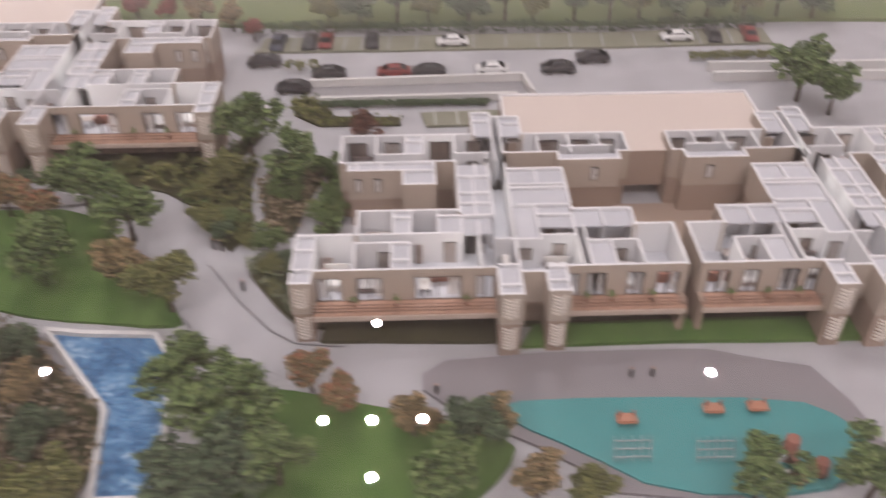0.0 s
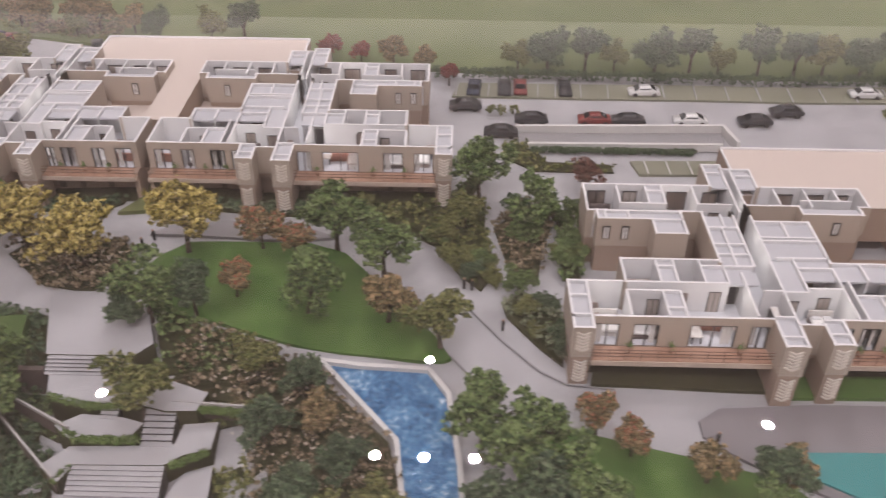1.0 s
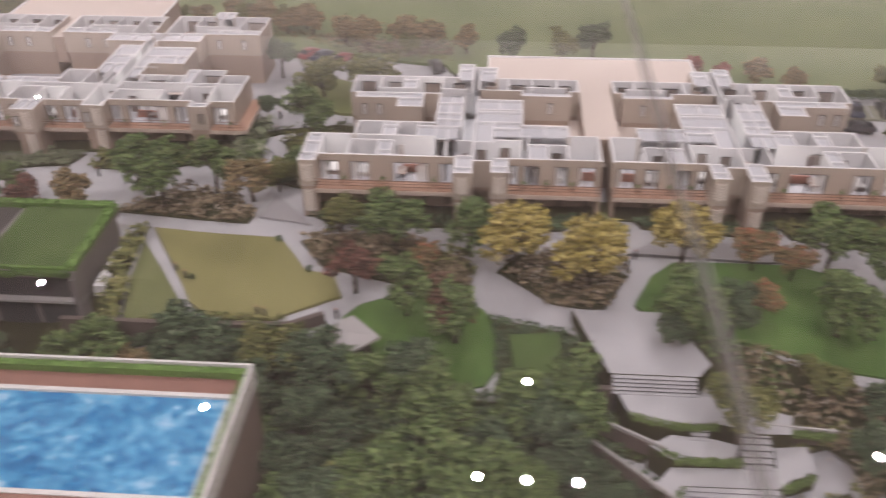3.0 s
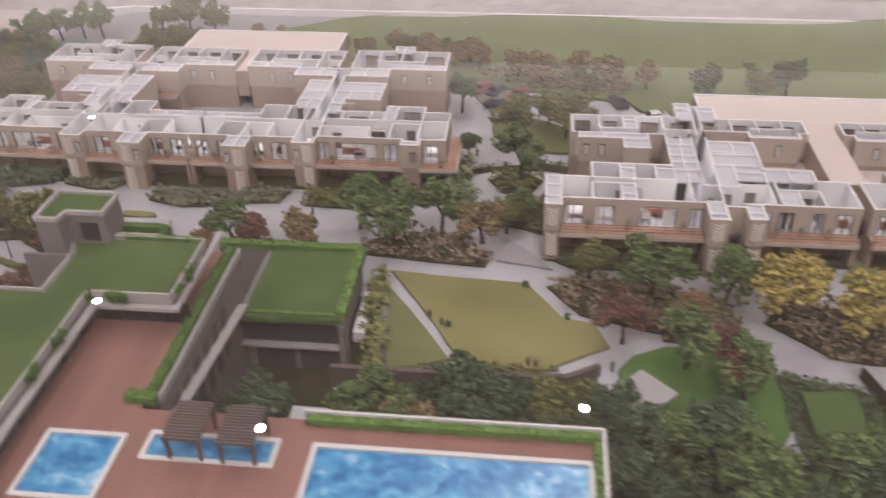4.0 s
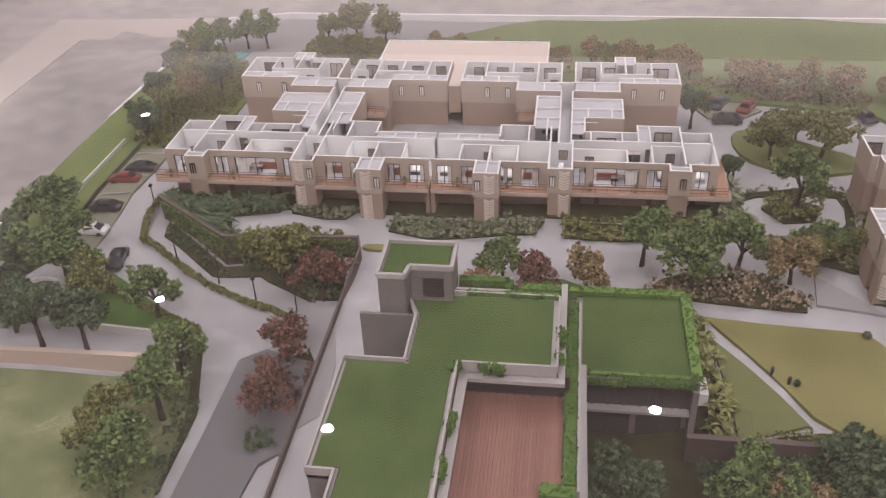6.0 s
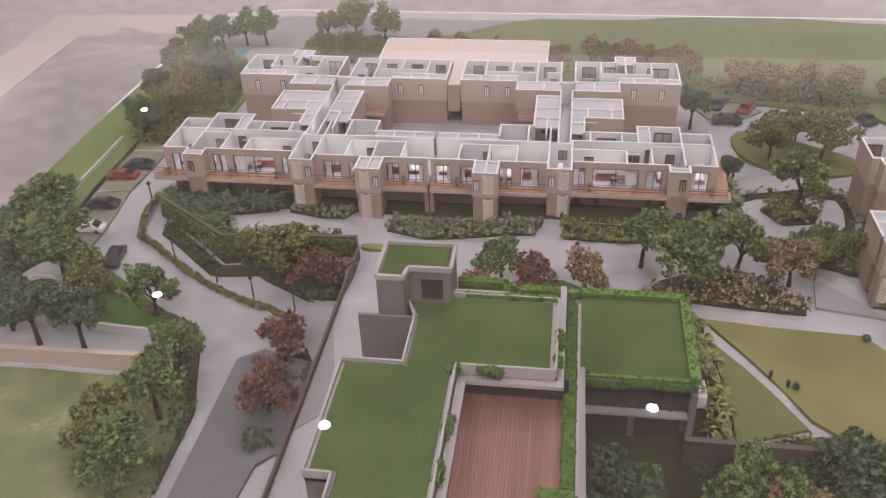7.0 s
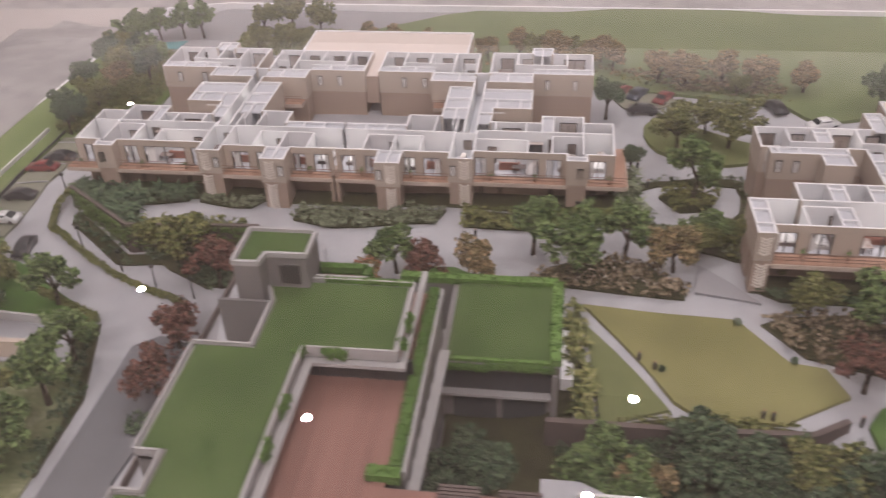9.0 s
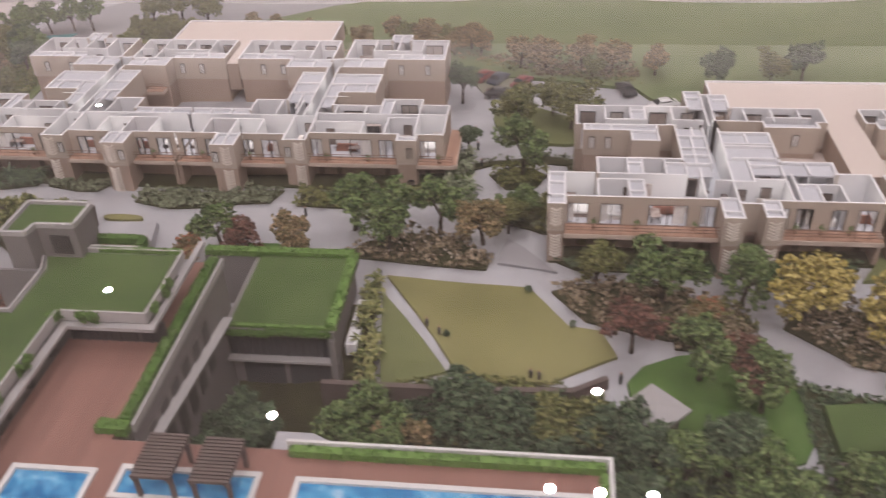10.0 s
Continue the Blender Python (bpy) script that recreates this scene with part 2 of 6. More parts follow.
_l.new(_lw.outputs["Facing"], _pow.inputs[0])
_l.new(_pow.outputs[0], _mad.inputs[0])
_l.new(_mad.outputs[0], _mix.inputs[0])
_l.new(_clear.outputs[0], _mix.inputs[1])
_l.new(_gloss.outputs[0], _mix.inputs[2])
_l.new(_mix.outputs[0], _n["Material Output"].inputs["Surface"])
CLEAR_EDGE = bpy.data.materials.new("glass_underside")
CLEAR_EDGE.use_nodes = True
_n, _l = CLEAR_EDGE.node_tree.nodes, CLEAR_EDGE.node_tree.links
_n.remove(_n["Principled BSDF"])
_clear = _n.new("ShaderNodeBsdfTransparent")
_l.new(_clear.outputs[0], _n["Material Output"].inputs["Surface"])
SEAL = material("glass_joint_sealant", [(.26, .25, .245), (.34, .33, .32)], .5, 100, 0)
_n, _l = SEAL.node_tree.nodes, SEAL.node_tree.links
_mix, _clear = _n.new("ShaderNodeMixShader"), _n.new("ShaderNodeBsdfTransparent")
_mix.inputs[0].default_value = .45
_l.new(_clear.outputs[0], _mix.inputs[1])
_l.new(_n["Principled BSDF"].outputs[0], _mix.inputs[2])
_l.new(_mix.outputs[0], _n["Material Output"].inputs["Surface"])

GLOW = bpy.data.materials.new("lamp_glow")
GLOW.use_nodes = True
GLOW.node_tree.nodes["Principled BSDF"].inputs["Emission Color"].default_value = (1, .96, .9, 1)
GLOW.node_tree.nodes["Principled BSDF"].inputs["Emission Strength"].default_value = 60

# ---- showroom ----
bm = bmesh.new()
box(bm, -924, 784, -652, 1180, CEILING + 2, CEILING + 12)
solid("ceiling", bm, WALL_PAINT, "plain pale painted showroom ceiling", "ceiling", "structure")
bm = bmesh.new()
box(bm, -924, 784, -652, 1180, -100, -92)
solid("floor", bm, TABLE_SIDE, "plain brown showroom floor around the table", "floor", "structure")
for nm, x0, x1, y0, y1 in (("wall_north", -924, 784, 1180, 1190), ("wall_south", -924, 784, -662, -652), ("wall_west", -934, -924, -662, 1190), ("wall_east", 784, 794, -662, 1190)):
    bm = bmesh.new()
    box(bm, x0, x1, y0, y1, -100, CEILING + 12)
    solid(nm, bm, WALL_PAINT, "plain pale painted showroom wall", "wall", "structure")

for x, y, watts in SPOTS:
    lamp = thing("ceiling_spotlight", "round recessed ceiling spotlight with a white rim, lit", "spotlight", (x, y, CEILING), "ceiling spotlights")
    bm = bmesh.new()
    ring = [[bm.verts.new((r * U * math.cos(k * math.tau / 20), r * U * math.sin(k * math.tau / 20), z * U)) for k in range(20)] for r, z in ((4.4, -.4), (5.2, -.4), (5.2, 2))]
    for a, b in ((0, 1), (1, 2)):
        for k in range(20):
            bm.faces.new((ring[a][k], ring[a][(k + 1) % 20], ring[b][(k + 1) % 20], ring[b][k]))
    part("rim", bm, WHITE, lamp)
    data = bpy.data.lights.new("spot_light", "AREA")
    data.shape, data.size, data.energy, data.color = "DISK", .08, watts * 1.08, LAMP_TINT
    lit = new("spot_light", data)
    lit.location = Vector((x, y, CEILING - .3)) * U

# three long unseen ceiling panels, added as fill for the model's front faces
for x in (-318, -70, 178):
    bm = bmesh.new()
    box(bm, x - 95, x + 95, -276, -252, CEILING - 1, CEILING + 1.5)
    panel = solid("added_fill_panel", bm, WHITE, "long white unseen panel added as fill light, lit", "ceiling light", group="ceiling panels")
    data = bpy.data.lights.new("added_fill_light", "AREA")
    data.shape, data.size, data.size_y, data.energy, data.color = "RECTANGLE", 1.86, .22, FILL, LAMP_TINT
    lit = new("added_fill_light", data)
    lit.location = Vector((x, -264, CEILING - 1.4)) * U

# unseen wash lights, added along the walls to brighten ceiling and glass haze
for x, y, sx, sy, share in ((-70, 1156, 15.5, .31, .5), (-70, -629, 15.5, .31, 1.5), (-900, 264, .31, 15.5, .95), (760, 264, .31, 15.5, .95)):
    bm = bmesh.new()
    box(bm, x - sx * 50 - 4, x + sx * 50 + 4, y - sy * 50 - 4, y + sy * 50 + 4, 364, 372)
    solid("added_wash_shelf", bm, WALL_PAINT, "unseen wall shelf added to hold the ceiling wash lights", "cove", "structure")
    data = bpy.data.lights.new("added_wash_light", "AREA")
    data.shape, data.size, data.size_y, data.energy, data.color = "RECTANGLE", sx, sy, ADDED_WASH * share, LAMP_TINT
    lit = new("added_wash_light", data)
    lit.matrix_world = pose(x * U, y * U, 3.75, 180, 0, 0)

# ---- ground ----
LEVELS_WEST = [(-165, 85, -4.5), (-168, 105, -4), (-150, 70, -5), (-140, 60, -5), (-150, 50, -5), (-165, 62, -4.5), (-156, 89, -1.9), (-140, 86, -1.9),
               (-115, 84, -1.6), (-126, 88, -2.1), (-105, 88, -1.9), (-100, 82, -.6), (-127, 105, -2), (-150, 125, -3), (-100, 120, -3), (-85, 110, -2.5), (-130, 150, -5), (-200, 120, -5), (-90, 150, -4), (-200, 155, -5), (-165, 160, -4.9), (-110, 161, -4.8), (-50, 161, -4.8), (15, 161, -4.8), (80, 161, -4.8), (120, 161, -4.8)]
LEVELS_EAST = [(-100, 65, 0), (-85, 65, 0), (-90, 90, -1.3), (-86, 100, -1.8), (-75, 62, 0), (-60, 66, .3), (-80, 80, .4), (-52, 74, .8), (-30, 78, .8), (-60, 100, .8), (-25, 60, 0),
               (-45, 58, .6), (-13, 50, -.3), (20, 44, -.8), (17, 51, -.4), (50, 50, -.4), (0, 95, 0), (40, 98, 0), (-20, 92, .1), (-20, 130, -1), (40, 140, -2),
               (-90, 47, -2.5), (-106, 54, -3.6), (-105, 46, -3.4), (-68, 45, -2.2), (-60, 36, -2.5), (-48, 44, -2.4), (-49, 38, -3.4), (-41, 39, -3.2), (-35, 45, -1), (-25, 40, -1.2), (-10, 38, -1), (20, 30, -1)]
LEVELS = np.array(LEVELS_WEST + LEVELS_EAST, float)


def gz(x, y):
    """Height of the model's ground."""
    d = (LEVELS[:, 0] - x) ** 2 + (LEVELS[:, 1] - y) ** 2 + 4.0
    w = d ** -2.0
    return float((w * LEVELS[:, 2]).sum() / w.sum())


bm = bmesh.new()
XS = [-260 + 4 * i for i in range(96)]
YS = [-2 + 4 * i for i in range(53)]
grid = [[bm.verts.new((x * U, y * U, (gz(x, y) - .15) * U)) for x in XS] for y in YS]
for j in range(len(YS) - 1):
    for i in range(len(XS) - 1):
        f = bm.faces.new((grid[j][i], grid[j][i + 1], grid[j + 1][i + 1], grid[j + 1][i]))
        f.smooth = True
solid("ground", bm, PAVE, "pale grey paved base of the estate model", "ground", "structure")
bm = bmesh.new()
box(bm, -262, 126, -4, 212, -92, -9)
solid("model_table", bm, TABLE_SIDE, "brown laminate plinth carrying the estate model", "table")


def sheet(name, poly, mat, label, category="lawn", rise=.12, step=2.5, kind="structure", depth=.5, over=None):
    """A thin raised sheet over the ground, following its height."""
    bm = bmesh.new()
    lift = over or (lambda x, y: gz(x, y) + rise)
    xs, ys = [p[0] for p in poly], [p[1] for p in poly]
    prism(bm, poly, 0, 0)
    for axis, lo, hi in (((1, 0, 0), min(xs), max(xs)), ((0, 1, 0), min(ys), max(ys))):
        q = lo + step
        while q < hi:
            bmesh.ops.bisect_plane(bm, geom=bm.verts[:] + bm.edges[:] + bm.faces[:], plane_co=Vector(axis) * q * U, plane_no=axis)
            q += step
    bm.normal_update()
    low_faces = [f for f in bm.faces if f.normal.z < -.5]
    low_verts = {v for f in low_faces for v in f.verts}
    seen = set()
    for v in bm.verts:
        if v in seen:
            continue
        seen.add(v)
        v.co.z = lift(v.co.x / U, v.co.y / U) * U
    bmesh.ops.delete(bm, geom=low_faces, context="FACES_ONLY")
    side = [f for f in bm.faces if abs(f.normal.z) < .5]
    bmesh.ops.delete(bm, geom=side, context="FACES")
    rim = [e for e in bm.edges if e.is_boundary]
    out = bmesh.ops.extrude_edge_only(bm, edges=rim)
    for v in out["geom"]:
        if isinstance(v, bmesh.types.BMVert):
            v.co.z -= depth * U
    bmesh.ops.recalc_face_normals(bm, faces=bm.faces[:])
    return solid(name, bm, mat, label, category, kind)


sheet("bench_bed", [(-102.6, 66), (-100.2, 66), (-100.2, 55.3), (-102.6, 55.3)], SOIL_SHADE, "dark planted strip beside the clubhouse", "soil", rise=.1)
sheet("grove_floor", [(-171.5, 106.5), (-160, 104), (-159, 120), (-156, 133), (-171, 135)], VERGE, "green ground under the boundary trees", step=6)
sheet("road_north", [(-174, 136), (-156, 134), (-138, 134), (-120, 160), (-164, 160.4), (-173, 152)], PAVE_DARK, "grey paving at the far site corner", "road", rise=.05, step=8)
sheet("field_north", [(-138, 134), (-136, 150), (-124, 158), (-118, 160.2), (126, 160), (126, 106), (-20, 107), (-30, 108), (-70, 110.5), (-73, 118), (-86, 122), (-100, 125)], FIELD, "pale green open field behind the parking", step=4, rise=.3)
sheet("base_plate_west", [(-178.2, 60), (-178.4, 116), (-177.4, 152), (-174.6, 158.4), (-164, 160.8), (126, 160.8), (126, 212), (-260, 212), (-260, 60)], PLATE, "grey unmodelled land outside the site", "base plate", step=20)
sheet("tennis_court", [(-171.5, 137), (-171, 141.5), (-165.5, 143), (-165.5, 138)], TEAL, "teal tennis court at the far site corner", "court", rise=.2)
sheet("pale_band", [(-198.4, 70), (-199.2, 148.3), (-179.3, 150.1), (-177, 158.8), (-178.7, 160), (-208.4, 158.6), (-208.4, 70)], PLATE_BAND, "pale band across the grey base plate", "base plate", rise=.25, step=14)
sheet("verge_west", [(-178, 80), (-178.2, 116), (-177.4, 140), (-171, 138), (-169.6, 112), (-169.9, 80)], VERGE, "green verge along the site edge", rise=.2)
sheet("field_southwest", [(-175, 62.6), (-149.5, 63.2), (-146, 64.5), (-144.4, 58), (-143.8, 50), (-143.8, 20), (-178, 20)], FIELD_NEAR, "mossy green field at the table corner", step=6)
sheet("drive_bank", [(-163, 78.2), (-160, 77.8), (-147.4, 70.3), (-150, 69.9), (-158.4, 70.1), (-161.6, 73)], LAWN, "bright green bank beside the driveway", rise=.35)
sheet("asphalt_drive", [(-142.2, 66.5), (-139.9, 68.1), (-133, 66), (-131, 62), (-131, 56), (-135.2, 55.2), (-136.4, 53.9), (-136.8, 50), (-137, 30), (-142.5, 30), (-142.3, 50), (-142.2, 57.4)], ASPHALT, "dark grey driveway ramp beside the clubhouse", "road", rise=.2)
sheet("khaki_lawn", [(-99.5, 70.8), (-86, 69.5), (-82.5, 64.2), (-79.7, 63.7), (-78.5, 60.5), (-83.9, 57.4), (-89.9, 57.6), (-92.2, 59.4)], KHAKI, "khaki events lawn with a pale path across", rise=.15)
sheet("tree_lawn", [(-116.7, 76.1), (-115.1, 77.4), (-112.1, 77.5), (-109.1, 75.5), (-109.6, 74.1), (-116.3, 74.3)], LAWN, "small green lawn under the flowering trees", rise=.15)
sheet("olive_lawn", [(-99.4, 68), (-92.6, 58.6), (-98, 57)], OLIVE, "small olive triangular lawn", rise=.15)
sheet("garden_lawn", smooth_poly([(-53.1, 58.4), (-49.2, 66.7), (-44.1, 67.1), (-34.1, 67.4), (-29.6, 61.9), (-22.6, 52.6), (-24, 51.9), (-30.7, 53), (-42.8, 55.2)], 1), LAWN, "bright green garden lawn edged by a path", rise=.15)
sheet("grass_patch", [(-63.2, 55.6), (-58.9, 55.8), (-58.7, 52), (-62.7, 51.8)], ROOF_GRASS, "small square green lawn in the planting", rise=1.2, depth=1.4)
sheet("pavilion_lawn", smooth_poly([(-78, 58.6), (-72, 61.6), (-65.8, 60), (-64.2, 57), (-64, 52), (-68, 50.6), (-74, 51), (-77.4, 54)], 1), LAWN, "bright green lawn around the pavilion", rise=.2)
sheet("court_floor", [(-110.6, 58.6), (-101.8, 58.6), (-99.8, 55.2), (-99.4, 40.9), (-110.6, 40.9)], SOIL_SHADE, "dark planted floor of the sunken court", "soil", rise=.6)
sheet("grass_strip", [(3.7, 49), (4.9, 51.3), (50, 51.9), (50, 49.1)], LAWN, "green strip in front of the flats", rise=.2)
# This dark sheet puts the balconies' shade into the ground colour.
sheet("grass_strip_west", [(-11.8, 49.8), (-11.5, 51.5), (2.2, 51.3), (2.2, 49.6)], SOIL_SHADE, "dark strip painted as the shade under the balconies", rise=.2)
sheet("dark_plaza", smooth_poly([(-4.8, 45.8), (-1.2, 48.4), (24.6, 48.1), (28, 41.2), (27.9, 36), (10, 34.5), (5.4, 38.7), (-1.2, 42.6)], 1), PAVE_PLAZA, "mauve grey play plaza around the teal surface", "plaza", rise=.12)
sheet("play_surface", smooth_poly([(1.0, 43.4), (9.6, 43.5), (22.8, 43.2), (26.2, 41), (27, 38.2), (25.9, 36.7), (22, 35), (12, 35.2), (6.6, 39), (2.6, 41.4)], 1), TEAL, "flat teal playground surface", "playground", rise=.3)
sheet("front_lawn", smooth_poly([(-18, 45.6), (-11.7, 44.6), (-2.5, 42.3), (2.6, 40), (1.8, 37.6), (-2, 34), (-18, 34)], 1), LAWN, "bright green lawn at the table front", rise=.2)
sheet("dark_paving", [(-52, 67.9), (-49, 70.3), (-38.7, 70.4), (-34, 68.2), (-39, 67.6)], PAVE_DARK, "darker grey paving inlay along the lawn", "pavement", rise=.15)
sheet("dark_paving_west", [(-89.2, 73.5), (-88.5, 78), (-83.5, 72)], PAVE_DARK, "darker grey paving inlay at the path fork", "pavement", rise=.15)
sheet("front_triangle", [(-56.2, 71.4), (-53.8, 75), (-51.5, 71.8)], OLIVE, "small olive lawn between the front paths", rise=.2)
sheet("oval_lawn", smooth_poly([(-133.3, 82.9), (-129, 82.9), (-128.7, 81.8), (-133.3, 81.8)], 2), KHAKI, "small oval khaki lawn by the flats", rise=.2)
sheet("car_park", [(-3, 81.6), (-3.6, 84.4), (6, 84.8), (5.4, 81.9)], BAY, "grass paver parking bays", "parking", rise=.15)
sheet("car_park_north", [(-23.5, 99.5), (-22.5, 103.5), (40, 104.5), (40, 100)], BAY, "grass paver parking bays along the hedge", "parking", rise=.12, step=6)
sheet("bays_west", [(-169.6, 83), (-169.2, 106.5), (-164.8, 106.5), (-164.9, 83)], BAY, "grass paver parking bays by the site edge", "parking", rise=.15)
sheet("bays_north", [(-96.5, 124.4), (-92.0, 127.0), (-86.4, 120.0), (-89.0, 117.7), (-93.7, 118.1)], BAY, "grass paver parking bays behind the flats", "parking", rise=.12)
sheet("triangle_green", smooth_poly([(-91.4, 113), (-91.8, 108), (-89.9, 103.2), (-84, 100.4), (-77.4, 102.4), (-77.4, 106.5), (-83.6, 111), (-88.4, 113.8)], 1), OLIVE, "olive island in the road", rise=.25)

# site edge kerbs: one long straight, one at the west
for nm, a, b in (("kerb_north", (-164, 161, -4.6), (126, 160.7, -4.6)), ("kerb_west", (-178.2, 60, -4.7), (-178.4, 116, -4.7)), ("kerb_west", (-178.4, 116, -4.7), (-177.4, 152, -4.7)), ("kerb_corner", (-177.4, 152, -4.7), (-174.6, 158.4, -4.7)), ("kerb_corner", (-174.6, 158.4, -4.7), (-164, 161, -4.6))):
    bm = bmesh.new()
    slant(bm, a, b, .55, 1.5)
    solid(nm, bm, CAP, "white kerb line along the site edge", "kerb", "structure")

# pond with pale coping
POND = [(-33.6, 52.1), (-30.4, 51.5), (-24.7, 50.9), (-23.1, 48.5), (-22.2, 42), (-21.8, 36), (-25.8, 36), (-26.9, 43.9)]
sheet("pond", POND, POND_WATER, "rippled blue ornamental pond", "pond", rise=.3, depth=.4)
for k in range(len(POND)):
    (ax, ay), (bx, by) = POND[k], POND[(k + 1) % len(POND)]
    bm = bmesh.new()
    slant(bm, (ax, ay, gz(ax, ay) + .3), (bx, by, gz(bx, by) + .3), .4, .8)
    solid("pond_coping", bm, KERB, "pale stone coping round the blue pond", "coping", "structure")

# ---- glass over the model ----
case = thing("display_case", "glazed display case lid on slim steel posts over the model", "display case", (0, 0, 0))
for x0, x1 in ((-262, -57.86), (-57.74, 126)):
    bm = bmesh.new()
    box(bm, x0, x1, -4, 212, GLASS - .8, GLASS, mat=1, top=0)
    pane = part("glass_lid", bm, [CASE_GLASS, CLEAR_EDGE], case, "clear glass lid pane")
    pane.visible_shadow = False
bm = bmesh.new()
box(bm, -57.855, -57.745, -4, 212, GLASS - .8, GLASS + .05)
part("glass_joint", bm, SEAL, case, "grey sealed glass joint")
for x in (-261, -57.8, 125):
    for y in (-3.2, 211):
        bm = bmesh.new()
        box(bm, x - .6, x + .6, y - .6, y + .6, -9, GLASS - .8)
        part("post", bm, STEEL, case)

# ---- apartment blocks with the top storey cut open ----
STOREY, WALLT = 3.0, .21
LED = .0045
LID = material("lilac_grey_lid", [(.46, .465, .5), (.54, .545, .58)], .5, 120, .02, 14, objrand=.25)

PLAN_EAST = dict(  # right half of a block, u to the right of its middle, v back from its front wall
    rooms=[(15.05, 30.6, 0, 4.4), (29.1, 30.6, -1.4, 0), (17.5, 25.9, 4.4, 7.5), (13.4, 15.05, -3.1, 5.9), (15.05, 17.5, 4.4, 6.7),
           (14.9, 17.6, 6.7, 14.5), (13.3, 14.9, 5.9, 16), (8.4, 13.3, 8, 13.4), (.6, 11.4, 0, 5.1), (9.9, 11.4, -2.8, 0),
           (3.6, 8.4, 5.1, 7.3), (8.4, 11.4, 5.1, 8), (11.4, 13.4, -.6, 8), (14.1, 27.8, 14.8, 19.3), (19.5, 27, 13.5, 14.8), (19.5, 22.2, 11.3, 13.5)],
    rooms2=[(14.1, 15.8, 19.3, 23.2), (2, 13.3, 16, 19.2), (11.4, 13.3, 19.2, 22.4), (3, 8.4, 14.7, 16), (13.3, 14.9, 14.5, 16), (13.3, 14.1, 16, 22.4)],
    across=[(2.6, 29.1, 30.5), (.2, 29.1, 30.5), (3.3, 21.7, 26), (1.2, 21.7, 23.1), (4.4, 17.5, 25.9), (3.5, 13.5, 15), (-2, 13.5, 15), (.3, 13.5, 15), (6.6, 21.5, 23),
            (6.7, 17.4, 19.4), (12.4, 15, 17.6), (9.9, 15, 17.6), (11, 8.4, 13.2)],
    across2=[(6.6, 8.4, 11.4), (3.4, 11.4, 13.4), (6.7, 15.05, 17.5), (8.4, 14.9, 17.6), (10.5, 8.4, 13.3), (3.9, 8.5, 11.3), (-1.6, 9.9, 11.4), (0, 9.9, 11.3), (3.1, 3.8, 7.8), (16.1, 20.5, 24.7), (18.3, 20.5, 22), (16.1, 14.5, 17.6), (14.8, 19.5, 27), (13.5, 19.5, 22.2),
             (21.7, 14.4, 15.8), (21.2, 11.4, 12.9), (17, 3.4, 8), (8, 8.4, 12.8)],
    along=[(29.1, -1.4, 4.4), (26, .2, 3.3), (23.1, .2, 3.3), (21.7, .2, 3.3), (16.2, .3, 5.9), (23, 4.5, 7.5), (21.6, 4.5, 7.5), (19.4, 4.5, 7.5), (17.5, 4.5, 6.7),
           (16, 12.5, 14.5), (14.9, 6.7, 14.5), (13.3, 8, 14.5), (10.8, 11, 13.4)],
    along2=[(11.4, 3.4, 8), (13.4, -.6, 8), (13.3, 16, 22.4), (14.1, 14.8, 22.4), (16.3, 6.7, 12.4), (6.05, 5.1, 7.3), (8.5, .2, 6.5), (7.8, .2, 5), (3.8, .2, 3.1), (5.9, .2, 3.1), (24.7, 16.1, 19.1), (22, 16.1, 19.1), (20.5, 16.1, 19.3), (17.6, 16.1, 19.2), (26.3, 13.5, 14.8),
            (24.2, 13.5, 14.8), (7.2, 16, 19), (10, 16, 19), (4.4, 17, 19)],
    doors=[(15.3, 16.7), (17.8, 21.4), (23.8, 25.8), (26.9, 28.8), (1.1, 2.8), (3.8, 5.1), (6.7, 8.2), (8.8, 9.7)],
    slits=[(26.2, 13.5), (24.5, 13.5), (5.2, 14.7)], back=[(25.6, 27.3, 19.3), (22.6, 24, 19.3), (17.9, 19.8, 19.3), (15, 16.4, 19.3), (2.7, 4, 19.2), (5, 6.6, 19.2), (7.9, 9.7, 19.2)],
    balconies=[(15.05, 29.1, 1.7), (.6, 9.9, 1.7)], towers=[(29.15, 30.6, -1.4), (13.5, 15.05, -3.1), (9.9, 11.4, -2.8)], posts=[(.75, -.2)],
    lids=[(29.1, 30.6, .2, 4.4), (29.1, 30.6, -1.4, .2), (21.7, 23.1, .2, 3.3), (21.6, 23, 4.4, 7.5), (17.5, 19.4, 4.4, 6.7), (14.9, 17.6, 6.7, 14.5), (13.5, 15.05, -3.1, .3), (9.9, 11.4, -2.8, 0),
          (8.4, 13.3, 8, 13.4), (14.1, 15.8, 19.3, 23.2), (11.4, 13.3, 19.2, 22.4), (19.5, 27, 13.5, 14.8), (19.5, 22.2, 11.3, 13.5), (20.5, 22, 16.1, 19.3), (3, 8.4, 14.7, 16), (5.9, 7.8, .2, 3.1), (3.7, 6, 5.2, 7.3), (6.1, 8.4, 5.2, 7.3), (8.5, 11.3, 5.2, 7.9), (11.5, 13.2, 3.5, 7.9), (15.1, 17.4, 4.5, 6.6)],
    leds=[(14.1, 11.5), (13.7, 17), (27.6, 2), (19.5, 2), (16.9, 3.4), (14.1, 8.5), (2.4, 1.8), (9.3, 2), (12.6, 7), (19, 17.2)],
    cream=(12.6, 19.4, 28.6, 2.0))

